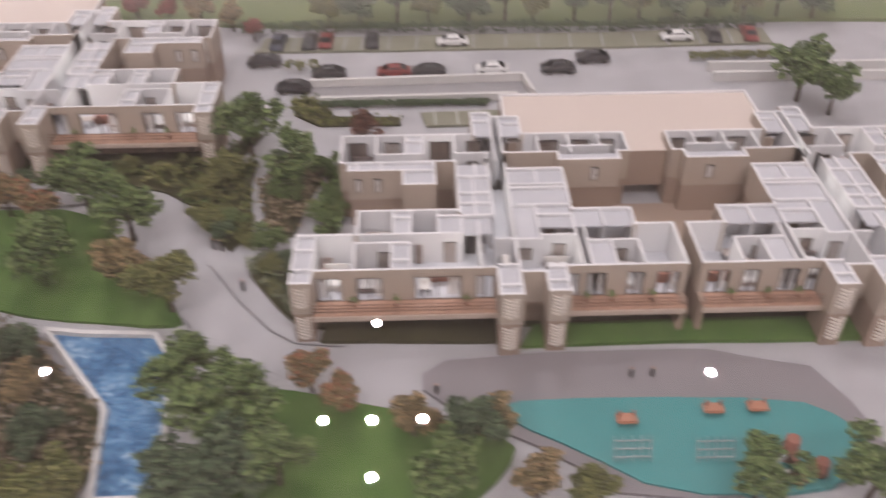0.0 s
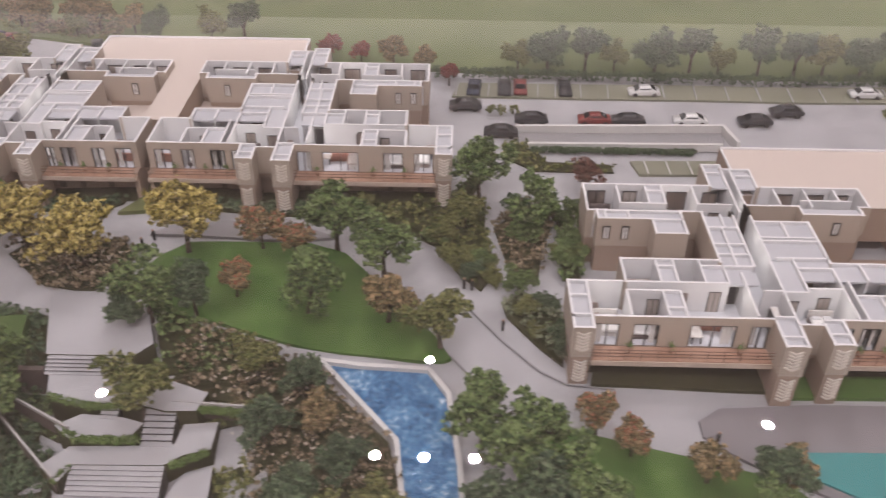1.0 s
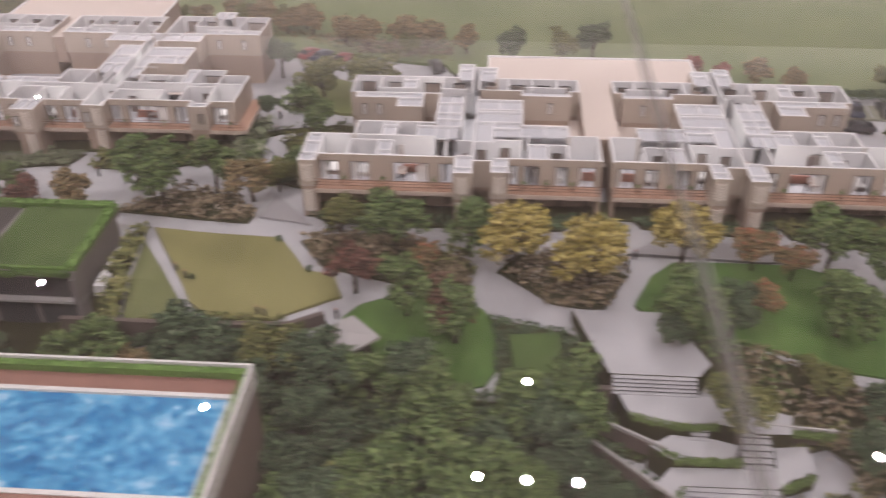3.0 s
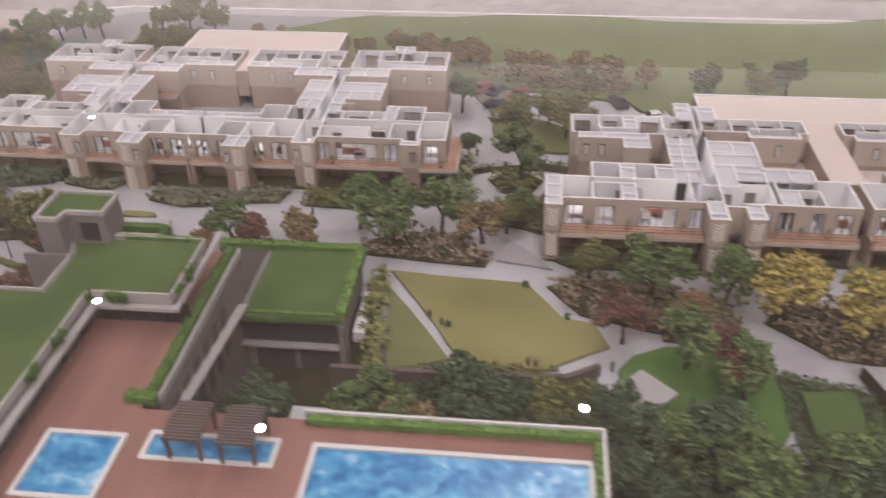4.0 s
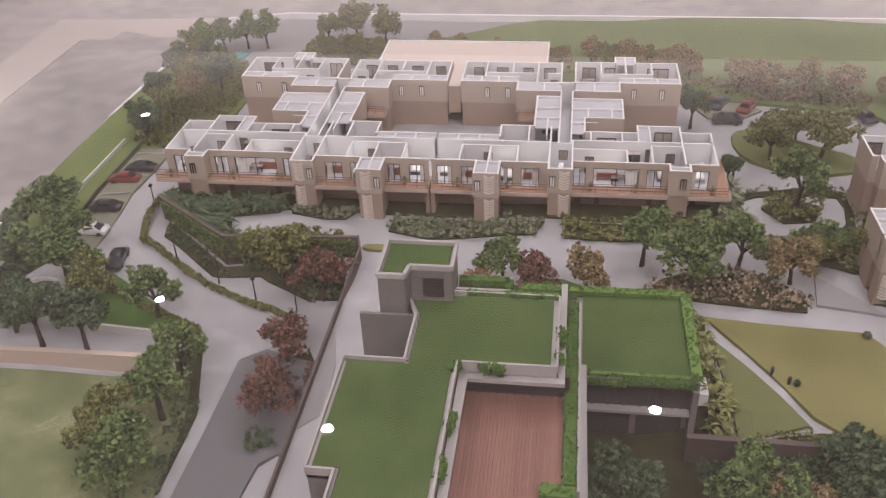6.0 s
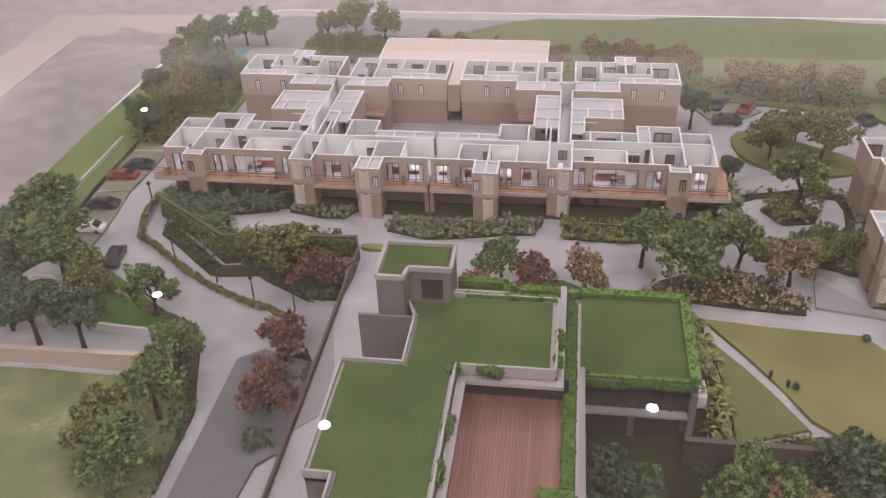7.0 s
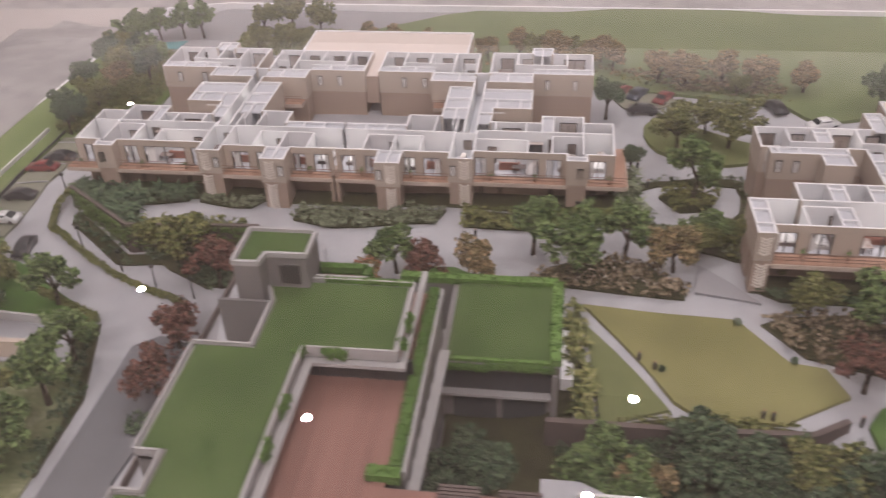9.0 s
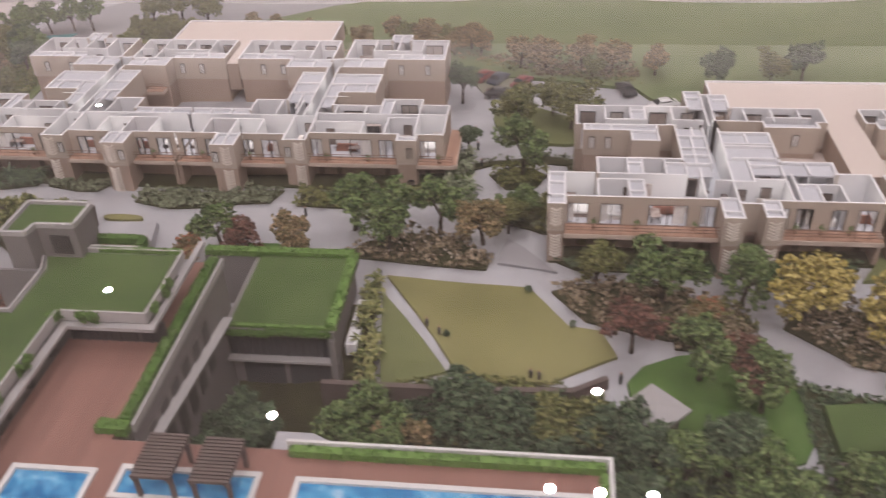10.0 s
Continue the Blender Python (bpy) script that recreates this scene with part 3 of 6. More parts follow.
PLAN_WEST = dict(
    rooms=[(15.5, 30.8, .3, 5.3), (25.8, 27.9, -1.2, .3), (15.5, 22.8, 5.3, 7.5), (22.8, 27.5, 5.3, 9.3), (27.5, 30.8, 5.3, 7.8), (13, 15.5, -1.5, 4.5), (.15, 13, -.2, 4.7),
           (.15, 7.2, 4.7, 6.1), (7.2, 13, 4.7, 8.7), (5.1, 7.7, -3, -.2), (11, 13.9, 8.7, 17), (13.9, 15.3, 4.5, 21.4), (13, 13.9, 4.7, 8.7), (15.3, 21.3, 11.2, 16.5), (15.3, 16.8, 7.5, 11.2)],
    rooms2=[(1, 13.8, 21.3, 27.8), (8.3, 13.9, 18.7, 21.3), (15.6, 28.7, 21.5, 28.2), (15.3, 21.1, 18.8, 21.5), (20.8, 23.4, 28.2, 30.1)],
    across=[(5.3, 15.5, 30.7), (3.2, 15.5, 21.4), (4.4, 24.1, 27.5), (-.3, 25.8, 27.9), (4.5, 13, 15.5), (4.7, .2, 13), (3.5, 3.2, 9.5), (-.3, 5.1, 7.7), (13.8, 11, 13.8), (11, 11, 13.8), (13.7, 15.4, 21.2), (9.9, 15.4, 18.3)],
    across2=[(23, 1.2, 8.3), (24.3, 3.9, 10.6), (21.3, 8.3, 15), (24.4, 18.8, 25.4), (23.1, 21.1, 28.6), (21.6, 15.7, 21.1), (17, 11, 13.8), (24.3, 12, 13.8)],
    along=[(15.5, -1.3, 5.3), (21.4, .4, 3.3), (24.1, .4, 4.4), (27.5, .4, 9.3), (22.8, 5.3, 9.3), (24.1, 5.5, 9.2), (17.5, 5.3, 7.5), (21, 5.3, 7.5), (13, -.2, 8.7), (3.2, -.2, 3.5), (6.4, -3, 3.5),
           (9.5, -.2, 3.5), (2.5, 4.7, 6.1)],
    along2=[(4.9, 4.7, 6.1), (10.5, 4.7, 8.6), (12.5, 6.5, 11), (13.9, 4.5, 18.6), (15.3, 4.6, 18.6), (17.2, 11.2, 13.6), (20, 11.2, 13.7), (3.9, 23, 27.7), (7.4, 24.3, 27.7), (10.7, 21.3, 27.7), (18.9, 24.4, 28.1),
            (22.1, 24.4, 28.1), (25.4, 24.4, 28.2), (11.7, 18.7, 21.3), (18, 18.8, 21.6), (23, 21.5, 23.1), (25.9, 21.5, 23.1), (3.5, 21.4, 23), (5.7, 21.4, 23), (22.1, 28.2, 30)],
    doors=[(15.7, 17), (17.8, 22.7), (23.5, 25.1), (28.2, 30), (.7, 2.4), (3.4, 4.8), (7.9, 9.1), (10, 12)],
    slits=[(23, 21.5), (26.5, 21.5), (4.3, 21.3), (7, 21.3)], back=[(16.5, 18.3, 28.2), (19.4, 20.8, 28.2), (25, 27.8, 28.2), (11.4, 13, 27.8), (8.6, 10, 27.8), (5, 6.6, 27.8), (1.9, 3.3, 27.8), (24.8, 26.8, 9.3), (18.2, 20.4, 7.5)],
    balconies=[(15.5, 25.8, 1.4), (27.9, 32, 1.4), (.15, 5.1, 1.3), (7.7, 13, 1.3), (8.6, 11, -17.3)], towers=[(25.8, 27.9, -1.2), (13.2, 15.5, -1.5), (5.1, 7.7, -3)], posts=[(.3, -.3)],
    lids=[(25.8, 27.9, -1.2, .3), (5.1, 7.7, -3, -.2), (.15, 7.2, 4.7, 6.1), (11, 13.9, 8.7, 17), (15.3, 21.3, 11.2, 16.5), (15.3, 16.8, 7.5, 11.2), (21.1, 28.7, 21.5, 23.1), (1, 8.3, 21.3, 23),
          (15.6, 21.1, 18.8, 21.5), (8.3, 13.9, 18.7, 21.3), (20.8, 23.4, 28.2, 30.1), (22.8, 24.1, 5.3, 9.3)],
    leds=[(29, 2.2), (19.5, 1.8), (22.8, 1.8), (14.6, 8), (14.6, 15), (2, 1.8), (8.6, 1.6), (11.4, 2.2), (14.2, 1.5)],
    cream=(11.8, 28.3, 38.2, 1.0))


def joinery(bm, u0, u1, v, z0, z1, t=.065):
    """Dark window or door members round an opening, with a middle member."""
    for a, b, c, d in ((u0, u0 + t, z0, z1), (u1 - t, u1, z0, z1), (u0 + t, u1 - t, z1 - t, z1), ((u0 + u1) / 2 - t / 2, (u0 + u1) / 2 + t / 2, z0, z1 - t)):
        box(bm, a, b, v - .12, v + .12, c, d)


def apartment_block(origin, plan, top, base, label, tongue, rng):
    ox, oy = origin
    block = thing("apartment_block", label, "building", (ox, oy, base), "apartment blocks")
    floor_z, h = top - STOREY - base, top - base
    rooms = plan["rooms"] + plan["rooms2"]
    rooms = rooms + [(-b, -a, c, d) for a, b, c, d in rooms]
    doors = plan["doors"] + [(-b, -a) for a, b in plan["doors"]]

    def indoors(u, v):
        return any(a - .01 < u < b + .01 and c - .01 < v < d + .01 for a, b, c, d in rooms)

    towers = plan["towers"] + [(-b, -a, c) for a, b, c in plan["towers"]]

    def is_tower(r):
        return any(abs(r[0] - a) < .3 and abs(r[1] - b) < .3 for a, b, c in towers)

    # lower storeys and floor slab; the front range is set back under the balconies
    low, slab, ground_wall = bmesh.new(), bmesh.new(), bmesh.new()
    for r in rooms:
        a, b, c, d = r
        front = c < .5 and not is_tower(r)
        box(low, a, b, c + (1.0 if front else 0), d, -1.2, floor_z - .45)
        box(slab, a, b, c, d, floor_z - .45, floor_z, mat=1, top=0)
    part("lower_wall", low, BROWN, block, "brown lower storeys")
    part("floor_slab", slab, [ROOM_FLOOR, BROWN], block, "pale open room floors")
    for a, b, c, d in plan["lids"]:
        for u0, u1 in ((a, b), (-b, -a)):
            bm = bmesh.new()
            box(bm, u0 + .02, u1 - .02, c + .02, d - .02, h - .5, h - .32)
            part("room_lid", bm, LID, block, "flat lilac grey lid over a small room")

    # upper walls in short lengths: beige where they face outdoors, white indoors
    upper = bmesh.new()

    def length(u0, u1, v0, v1, z0, z1, out_lo, out_hi, along_u):
        x = [upper.verts.new((p * U, q * U, z * U)) for z in (z0, z1) for p, q in ((u0, v0), (u1, v0), (u1, v1), (u0, v1))]
        mats = [1, 2, 1 if not (along_u and out_lo) else 0, 1 if not ((not along_u) and out_hi) else 0, 1 if not (along_u and out_hi) else 0, 1 if not ((not along_u) and out_lo) else 0]
        if abs(z1 - h) > .05:
            mats[1] = 1
        if out_lo or out_hi:  # outer corners show the outside colour
            for k in ((3, 5) if along_u else (2, 4)):
                mats[k] = 0
        for m, q in zip(mats, ((3, 2, 1, 0), (4, 5, 6, 7), (0, 1, 5, 4), (1, 2, 6, 5), (2, 3, 7, 6), (3, 0, 4, 7))):
            upper.faces.new([x[k] for k in q]).material_index = m

    def run(pos, s0, s1, along_u, facade=False, inside_wall=False):
        cuts = {s0, s1}
        if facade:
            for a, b in doors:
                cuts |= {q for q in (a, b) if s0 < q < s1}
        k = s0 + 1.1
        while k < s1:
            cuts.add(k)
            k += 1.1
        cuts = sorted(cuts)
        for a, b in zip(cuts, cuts[1:]):
            if b - a < .02:
                continue
            m = (a + b) / 2
            lo_in = indoors(m, pos - .35) if along_u else indoors(pos - .35, m)
            hi_in = indoors(m, pos + .35) if along_u else indoors(pos + .35, m)
            z0 = floor_z
            if facade and any(p < m < q for p, q in doors):
                z0 = floor_z + 2.25
            t, top_z = (WALLT / 2 - .015, h - .02) if inside_wall else (WALLT / 2, h)
            if along_u:
                length(a, b, pos - t, pos + t, z0, top_z, not lo_in, not hi_in, True)
            else:
                length(pos - t, pos + t, a, b, z0, top_z - .008, not lo_in, not hi_in, False)

    placed = []
    for a, b, c, d in rooms:
        for along_u, pos, s0, s1, sign in ((True, c, a, b, -1), (True, d, a, b, 1), (False, a, c, d, -1), (False, b, c, d, 1)):
            steps = max(1, round((s1 - s0) / .55))
            start = None
            for i in range(steps + 1):
                m = s0 + (i + .5) * (s1 - s0) / steps
                outside = i < steps and not (indoors(m, pos + sign * .3) if along_u else indoors(pos + sign * .3, m))
                edge = s0 + i * (s1 - s0) / steps
                if outside and start is None:
                    start = edge
                if not outside and start is not None:
                    run(pos, start - (.15 if not along_u else 0), edge + (.15 if not along_u else 0), along_u, facade=along_u and sign < 0 and c < .5 and d > 3)
                    placed.append((along_u, pos, start, edge))
                    start = None
    inner = [(True, v, a, b) for v, a, b in plan["across"] + plan["across2"]] + [(False, u, a, b) for u, a, b in plan["along"] + plan["along2"]]
    for along_u, pos, s0, s1 in inner:
        if any(k == along_u and abs(p - pos) < .4 and s0 > a - .6 and s1 < b + .6 for k, p, a, b in placed if a >= -1.5):
            continue
        run(pos, s0, s1, along_u, inside_wall=True)
        if along_u and s1 - s0 > 1.6:  # inner doors and hatches with dark frames
            for lo, hi in ((s0, s1), (-s1, -s0)):
                q = rng.uniform(lo + .6, hi - 1.5) if hi - lo > 2.2 else lo + .35
                low = rng.choice([0, 0, .9])
                bm = bmesh.new()
                joinery(bm, q, q + 1.0, pos - .03, floor_z + low, floor_z + 2.1, .08)
                hatch = part("inner_door", bm, DARK, block, "dark framed inner door")
                bm = bmesh.new()
                box(bm, q + .08, q + .92, pos - .14, pos - .12, floor_z + low, floor_z + 2.02)
                part("pane", bm, BACK_PANE, hatch)
        if along_u:
            run(pos, -s1, -s0, along_u, inside_wall=True)
        else:
            run(-pos, s0, s1, along_u, inside_wall=True)
    part("upper_wall", upper, [BEIGE, WHITE, CAP], block, "beige upper walls with white cut tops")

    # tower fronts: lower part in brown, upper in beige, chevron relief and a slit window
    for a, b, v in towers:
        bm = bmesh.new()
        w = (b - a) / 2.0
        mid = (a + b) / 2 + (.35 if a > 0 else -.35) * (1 if plan is PLAN_WEST else 0)
        s = min(.55, w * .7)
        z = .5
        while z < h - .5:
            if abs(z - floor_z) > .35:
                slant(bm, (mid - s, v - .17, z + .3), (mid, v - .17, z), .1, .16)
                slant(bm, (mid, v - .17, z), (mid + s, v - .17, z + .3), .1, .16)
            z += .32
        if plan is PLAN_WEST and abs(a) > 20 and abs(b) > 20:
            bm.free()
            bm = bmesh.new()
            joinery(bm, mid - .32, mid + .32, v - .12, .9, 2.2, .1)
            part("slit_window", bm, DARK, block)
            bm = bmesh.new()
            joinery(bm, mid - .32, mid + .32, v - .12, h - 2.2, h - .9, .075)
            part("slit_window", bm, DARK, block)
            continue
        part("chevron_relief", bm, RELIEF, block, "cream chevron relief on the tower")
        if plan is PLAN_WEST:
            bm = bmesh.new()
            q = mid - (1.25 if a > 0 else -1.25)
            joinery(bm, q - .32, q + .32, v - .12, h - 2.2, h - .9, .075)
            win = part("slit_window", bm, DARK, block)
            bm = bmesh.new()
            box(bm, q - .22, q + .22, v - .2, v - .16, h - 2.1, h - 1.0)
            part("pane", bm, CURTAIN, win)
    for u, v in plan["slits"]:
        for sgn in (-1, 1):
            bm = bmesh.new()
            joinery(bm, sgn * u - .33, sgn * u + .33, v - .12, h - 2.2, h - .8, .08)
            win = part("slit_window", bm, DARK, block)
            bm = bmesh.new()
            box(bm, sgn * u - .22, sgn * u + .22, v - .22, v - .17, h - 2.1, h - .9)
            part("pane", bm, CURTAIN, win)
    for a, b, v in plan["back"]:
        for sgn in (-1, 1):
            u0, u1 = (a, b) if sgn > 0 else (-b, -a)
            bm = bmesh.new()
            joinery(bm, u0, u1, v - .1, floor_z + .3, floor_z + 2.3, .12)
            win = part("back_window", bm, DARK, block)
            bm = bmesh.new()
            box(bm, u0 + .12, u1 - .12, v - .22, v - .17, floor_z + .35, floor_z + 2.2)
            part("pane", bm, BACK_PANE, win)

    # sliding doors with curtains, balconies with rails
    fv = .3 if plan is PLAN_WEST else 0
    for a, b in doors:
        v = fv if abs(a) > 13 else (-.2 if plan is PLAN_WEST else 0)
        bm = bmesh.new()
        joinery(bm, a, b, v, floor_z, floor_z + 2.25)
        door = part("sliding_door", bm, DARK, block)
        bm = bmesh.new()
        w = (b - a) * rng.uniform(.18, .34)
        p = rng.choice([a + .15, b - .15 - w, a + .15])
        for i in range(4):
            box(bm, p + i * w / 4, p + (i + .8) * w / 4, v + .25 + .08 * (i % 2), v + .38 + .08 * (i % 2), floor_z + .02, floor_z + 2.1)
        part("curtain", bm, CURTAIN, door)
    for a, b, dep in plan["balconies"]:
        for sgn in (-1, 1):
            u0, u1 = (a, b) if sgn > 0 else (-b, -a)
            v1 = fv - .15 if abs(a) > 13 else (-.35 if plan is PLAN_WEST else -.15)
            v0 = v1 - dep
            if dep < 0:
                v0, v1 = 17.0, 18.5
            bm = bmesh.new()
            box(bm, u0, u1, v0, v1, floor_z - .55, floor_z - .1)
            deck = part("balcony", bm, SLAB, block, "pale balcony slab")
            bm = bmesh.new()
            box(bm, u0 + .05, u1 - .05, v0 + .1, v1, floor_z - .1, floor_z - .02)
            part("balcony_floor", bm, TERRACOTTA, deck, "terracotta balcony floor")
            bm = bmesh.new()
            for z in (.35, .68, 1.0):
                slant(bm, (u0, v0 + .12, floor_z + z), (u1, v0 + .12, floor_z + z), .055, .055)
            n = max(2, round((u1 - u0) / 1.3))
            for i in range(n + 1):
                q = u0 + .05 + i * (u1 - u0 - .1) / n
                slant(bm, (q, v0 + .12, floor_z - .1), (q, v0 + .12, floor_z + .95), .055, .055)
            if abs(a) > 27:
                e = u1 if sgn > 0 else u0
                slant(bm, (e, v0, floor_z + .95), (e, v1, floor_z + .95), .09, .09)
            part("railing", bm, METAL_RED, deck, "thin bronze railing")
    if plan is PLAN_WEST:  # side terrace at the free end
        bm = bmesh.new()
        box(bm, 30.95, 32.4, -1.1, 7.6, floor_z - .55, floor_z - .1)
        box(bm, 31, 32.3, -1, 7.5, floor_z - .1, floor_z - .03, mat=1)
        part("side_balcony", bm, [SLAB, TERRACOTTA], block, "terracotta side terrace")
    # undercroft piers and party piers at the middle gap
    for sgn in (-1, 1):
        for u, v in plan["posts"]:
            bm = bmesh.new()
            box(bm, sgn * u - .22, sgn * u + .22, v - 1.1, v + 1.4, -1.2, h - 2.9)
            part("gap_pier", bm, BROWN, block)
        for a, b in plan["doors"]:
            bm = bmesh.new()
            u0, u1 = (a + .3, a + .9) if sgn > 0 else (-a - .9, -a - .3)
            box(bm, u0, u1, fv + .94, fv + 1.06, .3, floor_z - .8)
            part("undercroft_slot", bm, DARKROOM, block, "narrow dark slot panel under the balcony")
    # small lamps inside the flats
    for u, v in plan["leds"]:
        for sgn in (-1, 1):
            data = bpy.data.lights.new("room_led", "POINT")
            data.energy, data.shadow_soft_size, data.color = LED, .012, (1, .93, .88)
            lit = new("room_led", data)
            lit.location = Vector((ox + sgn * u, oy + v, base + floor_z + 2.4)) * U
    if plan is PLAN_EAST:  # floor of the inner courts
        bm = bmesh.new()
        if tongue < 10:
            box(bm, -13.2, 13.2, 5.2, 16, .2, floor_z - .6, mat=1, top=0)
        else:
            box(bm, -13, 13, 5, 16, -.4, .12, mat=1)
        part("court_paving", bm, [CREAM, BROWN], block, "paved inner court")
    # cream flat roof behind
    half, v0, v1, tng = plan["cream"]
    bm = bmesh.new()
    box(bm, -half, half, v0 + .15, v1, h - 3.6, h - 1.2, mat=1, top=0)
    if tongue:
        box(bm, -tng + .2, tng - .2, tongue, v0 + .15, h - 4.5, h - .75, mat=1, top=0)
    part("flat_roof", bm, [CREAM, BROWN], block, "plain cream flat roof")
    bm = bmesh.new()
    for x0, x1, y0, y1 in ((-half, half, v1 - .2, v1), (-half, -half + .2, v0, v1 - .2), (half - .2, half, v0, v1 - .2)):
        box(bm, x0, x1, y0, y1, h - 1.2, h - 1.0)
    part("roof_edge", bm, CAP, block)
    return block


def make_bed():
    ob = thing("bed", "white double bed with a grey headboard", "bed", group="beds in the open flats")
    bm = bmesh.new()
    box(bm, -.9, .9, -1, 1, 0, .35)
    part("base", bm, FABRIC, ob)
    bm = bmesh.new()
    box(bm, -.85, .85, -1, .95, .35, .6)
    bmesh.ops.bevel(bm, geom=bm.edges[:], offset=.0008, segments=1, affect="EDGES")
    mat = part("mattress", bm, CURTAIN, ob)
    for s in (-1, 1):
        bm = bmesh.new()
        box(bm, s * .42 - .32, s * .42 + .32, .5, .85, .6, .75)
        part("pillow", bm, WHITE, mat)
    bm = bmesh.new()
    box(bm, -.95, .95, 1, 1.15, 0, 1.1)
    part("headboard", bm, FABRIC, ob)
    return ob


def make_sofa():
    ob = thing("sofa", "small brown fabric sofa with a low back", "sofa", group="sofas in the open flats")
    bm = bmesh.new()
    box(bm, -1.0, 1.0, -.45, .45, .05, .45)
    part("seat", bm, RED_CLOTH, ob)
    bm = bmesh.new()
    box(bm, -1.0, 1.0, .3, .5, .45, .95)
    part("backrest", bm, RED_CLOTH, ob)
    for s in (-1, 1):
        bm = bmesh.new()
        box(bm, s * 1.08 - .08, s * 1.08 + .08, -.45, .5, 0, .65)
        part("armrest", bm, RED_CLOTH, ob)
    return ob


def make_table():
    ob = thing("dining_table", "dark dining table with a pale top", "table", group="tables in the open flats")
    bm = bmesh.new()
    box(bm, -.8, .8, -.45, .45, .68, .76)
    part("tabletop", bm, FABRIC, ob)
    for x in (-.7, .7):
        for y in (-.36, .36):
            bm = bmesh.new()
            box(bm, x - .05, x + .05, y - .05, y + .05, 0, .68)
            part("leg", bm, DARK, ob)
    return ob


def make_wardrobe():
    ob = thing("wardrobe", "tall dark wardrobe against a wall", "wardrobe", group="wardrobes in the open flats")
    bm = bmesh.new()
    box(bm, -.8, .8, -.28, .28, 0, 1.9)
    part("body", bm, FABRIC, ob)
    for s in (-1, 1):
        bm = bmesh.new()
        box(bm, s * .4 - .37, s * .4 + .37, -.32, -.285, .06, 1.84)
        part("door", bm, DARK, ob)
    return ob


def make_plant():
    ob = thing("potted_plant", "small green balcony plant in a pot", "plant", group="balcony plants")
    bm = bmesh.new()
    tube(bm, (0, 0, 0), (0, 0, .4), .16, .22, 8)
    part("pot", bm, TERRACOTTA, ob)
    part("foliage", leaf_cloud([(0, 0, .7)], [.36], random.Random(3), .16, 34, 1.1), LEAF["green"], ob)
    return ob


# ---- foliage ----
def leaf_cloud(centres, radii, rng, leaf, per, squash=1.0, stray=1.0):
    """Clumps of small folded leaves and a rough core for each centre."""
    verts, faces = [], []
    core = [(1, 0, 0), (-1, 0, 0), (0, 1, 0), (0, -1, 0), (0, 0, 1), (0, 0, -1)]
    tri = [(0, 2, 4), (2, 1, 4), (1, 3, 4), (3, 0, 4), (2, 0, 5), (1, 2, 5), (3, 1, 5), (0, 3, 5)]
    for (cx, cy, cz), r in zip(centres, radii):
        o = len(verts)
        for x, y, z in core:
            k = r * .75 * rng.uniform(.6, 1.25)
            verts.append(((cx + x * k) * U, (cy + y * k) * U, (cz + z * k * squash) * U))
        faces += [(a + o, b + o, c + o) for a, b, c in tri]
        for _ in range(per):
            d = Vector((rng.gauss(0, 1), rng.gauss(0, 1), rng.gauss(.15, 1))).normalized()
            p = Vector((cx, cy, cz)) + Vector((d.x, d.y, d.z * squash)) * r * rng.uniform(.45, 1.15) * stray
            s = Vector((rng.gauss(0, 1), rng.gauss(0, 1), rng.gauss(0, 1)))
            s = (d * .5 + s).normalized()
            w = s.cross(d)
            w = w.normalized() if w.length > 1e-4 else Vector((1, 0, 0))
            q = leaf * rng.uniform(.6, 1.35)
            o = len(verts)
            for e in (p - s * q * .5, p + w * q * .36, p + s * q * .6, p - w * q * .36):
                verts.append(tuple(e * U))
            faces += [(o, o + 1, o + 2), (o, o + 2, o + 3)]
    me = bpy.data.meshes.new("leaf_cloud")
    me.from_pydata(verts, [], faces)
    bm = bmesh.new()
    bm.from_mesh(me)
    bpy.data.meshes.remove(me)
    return bm


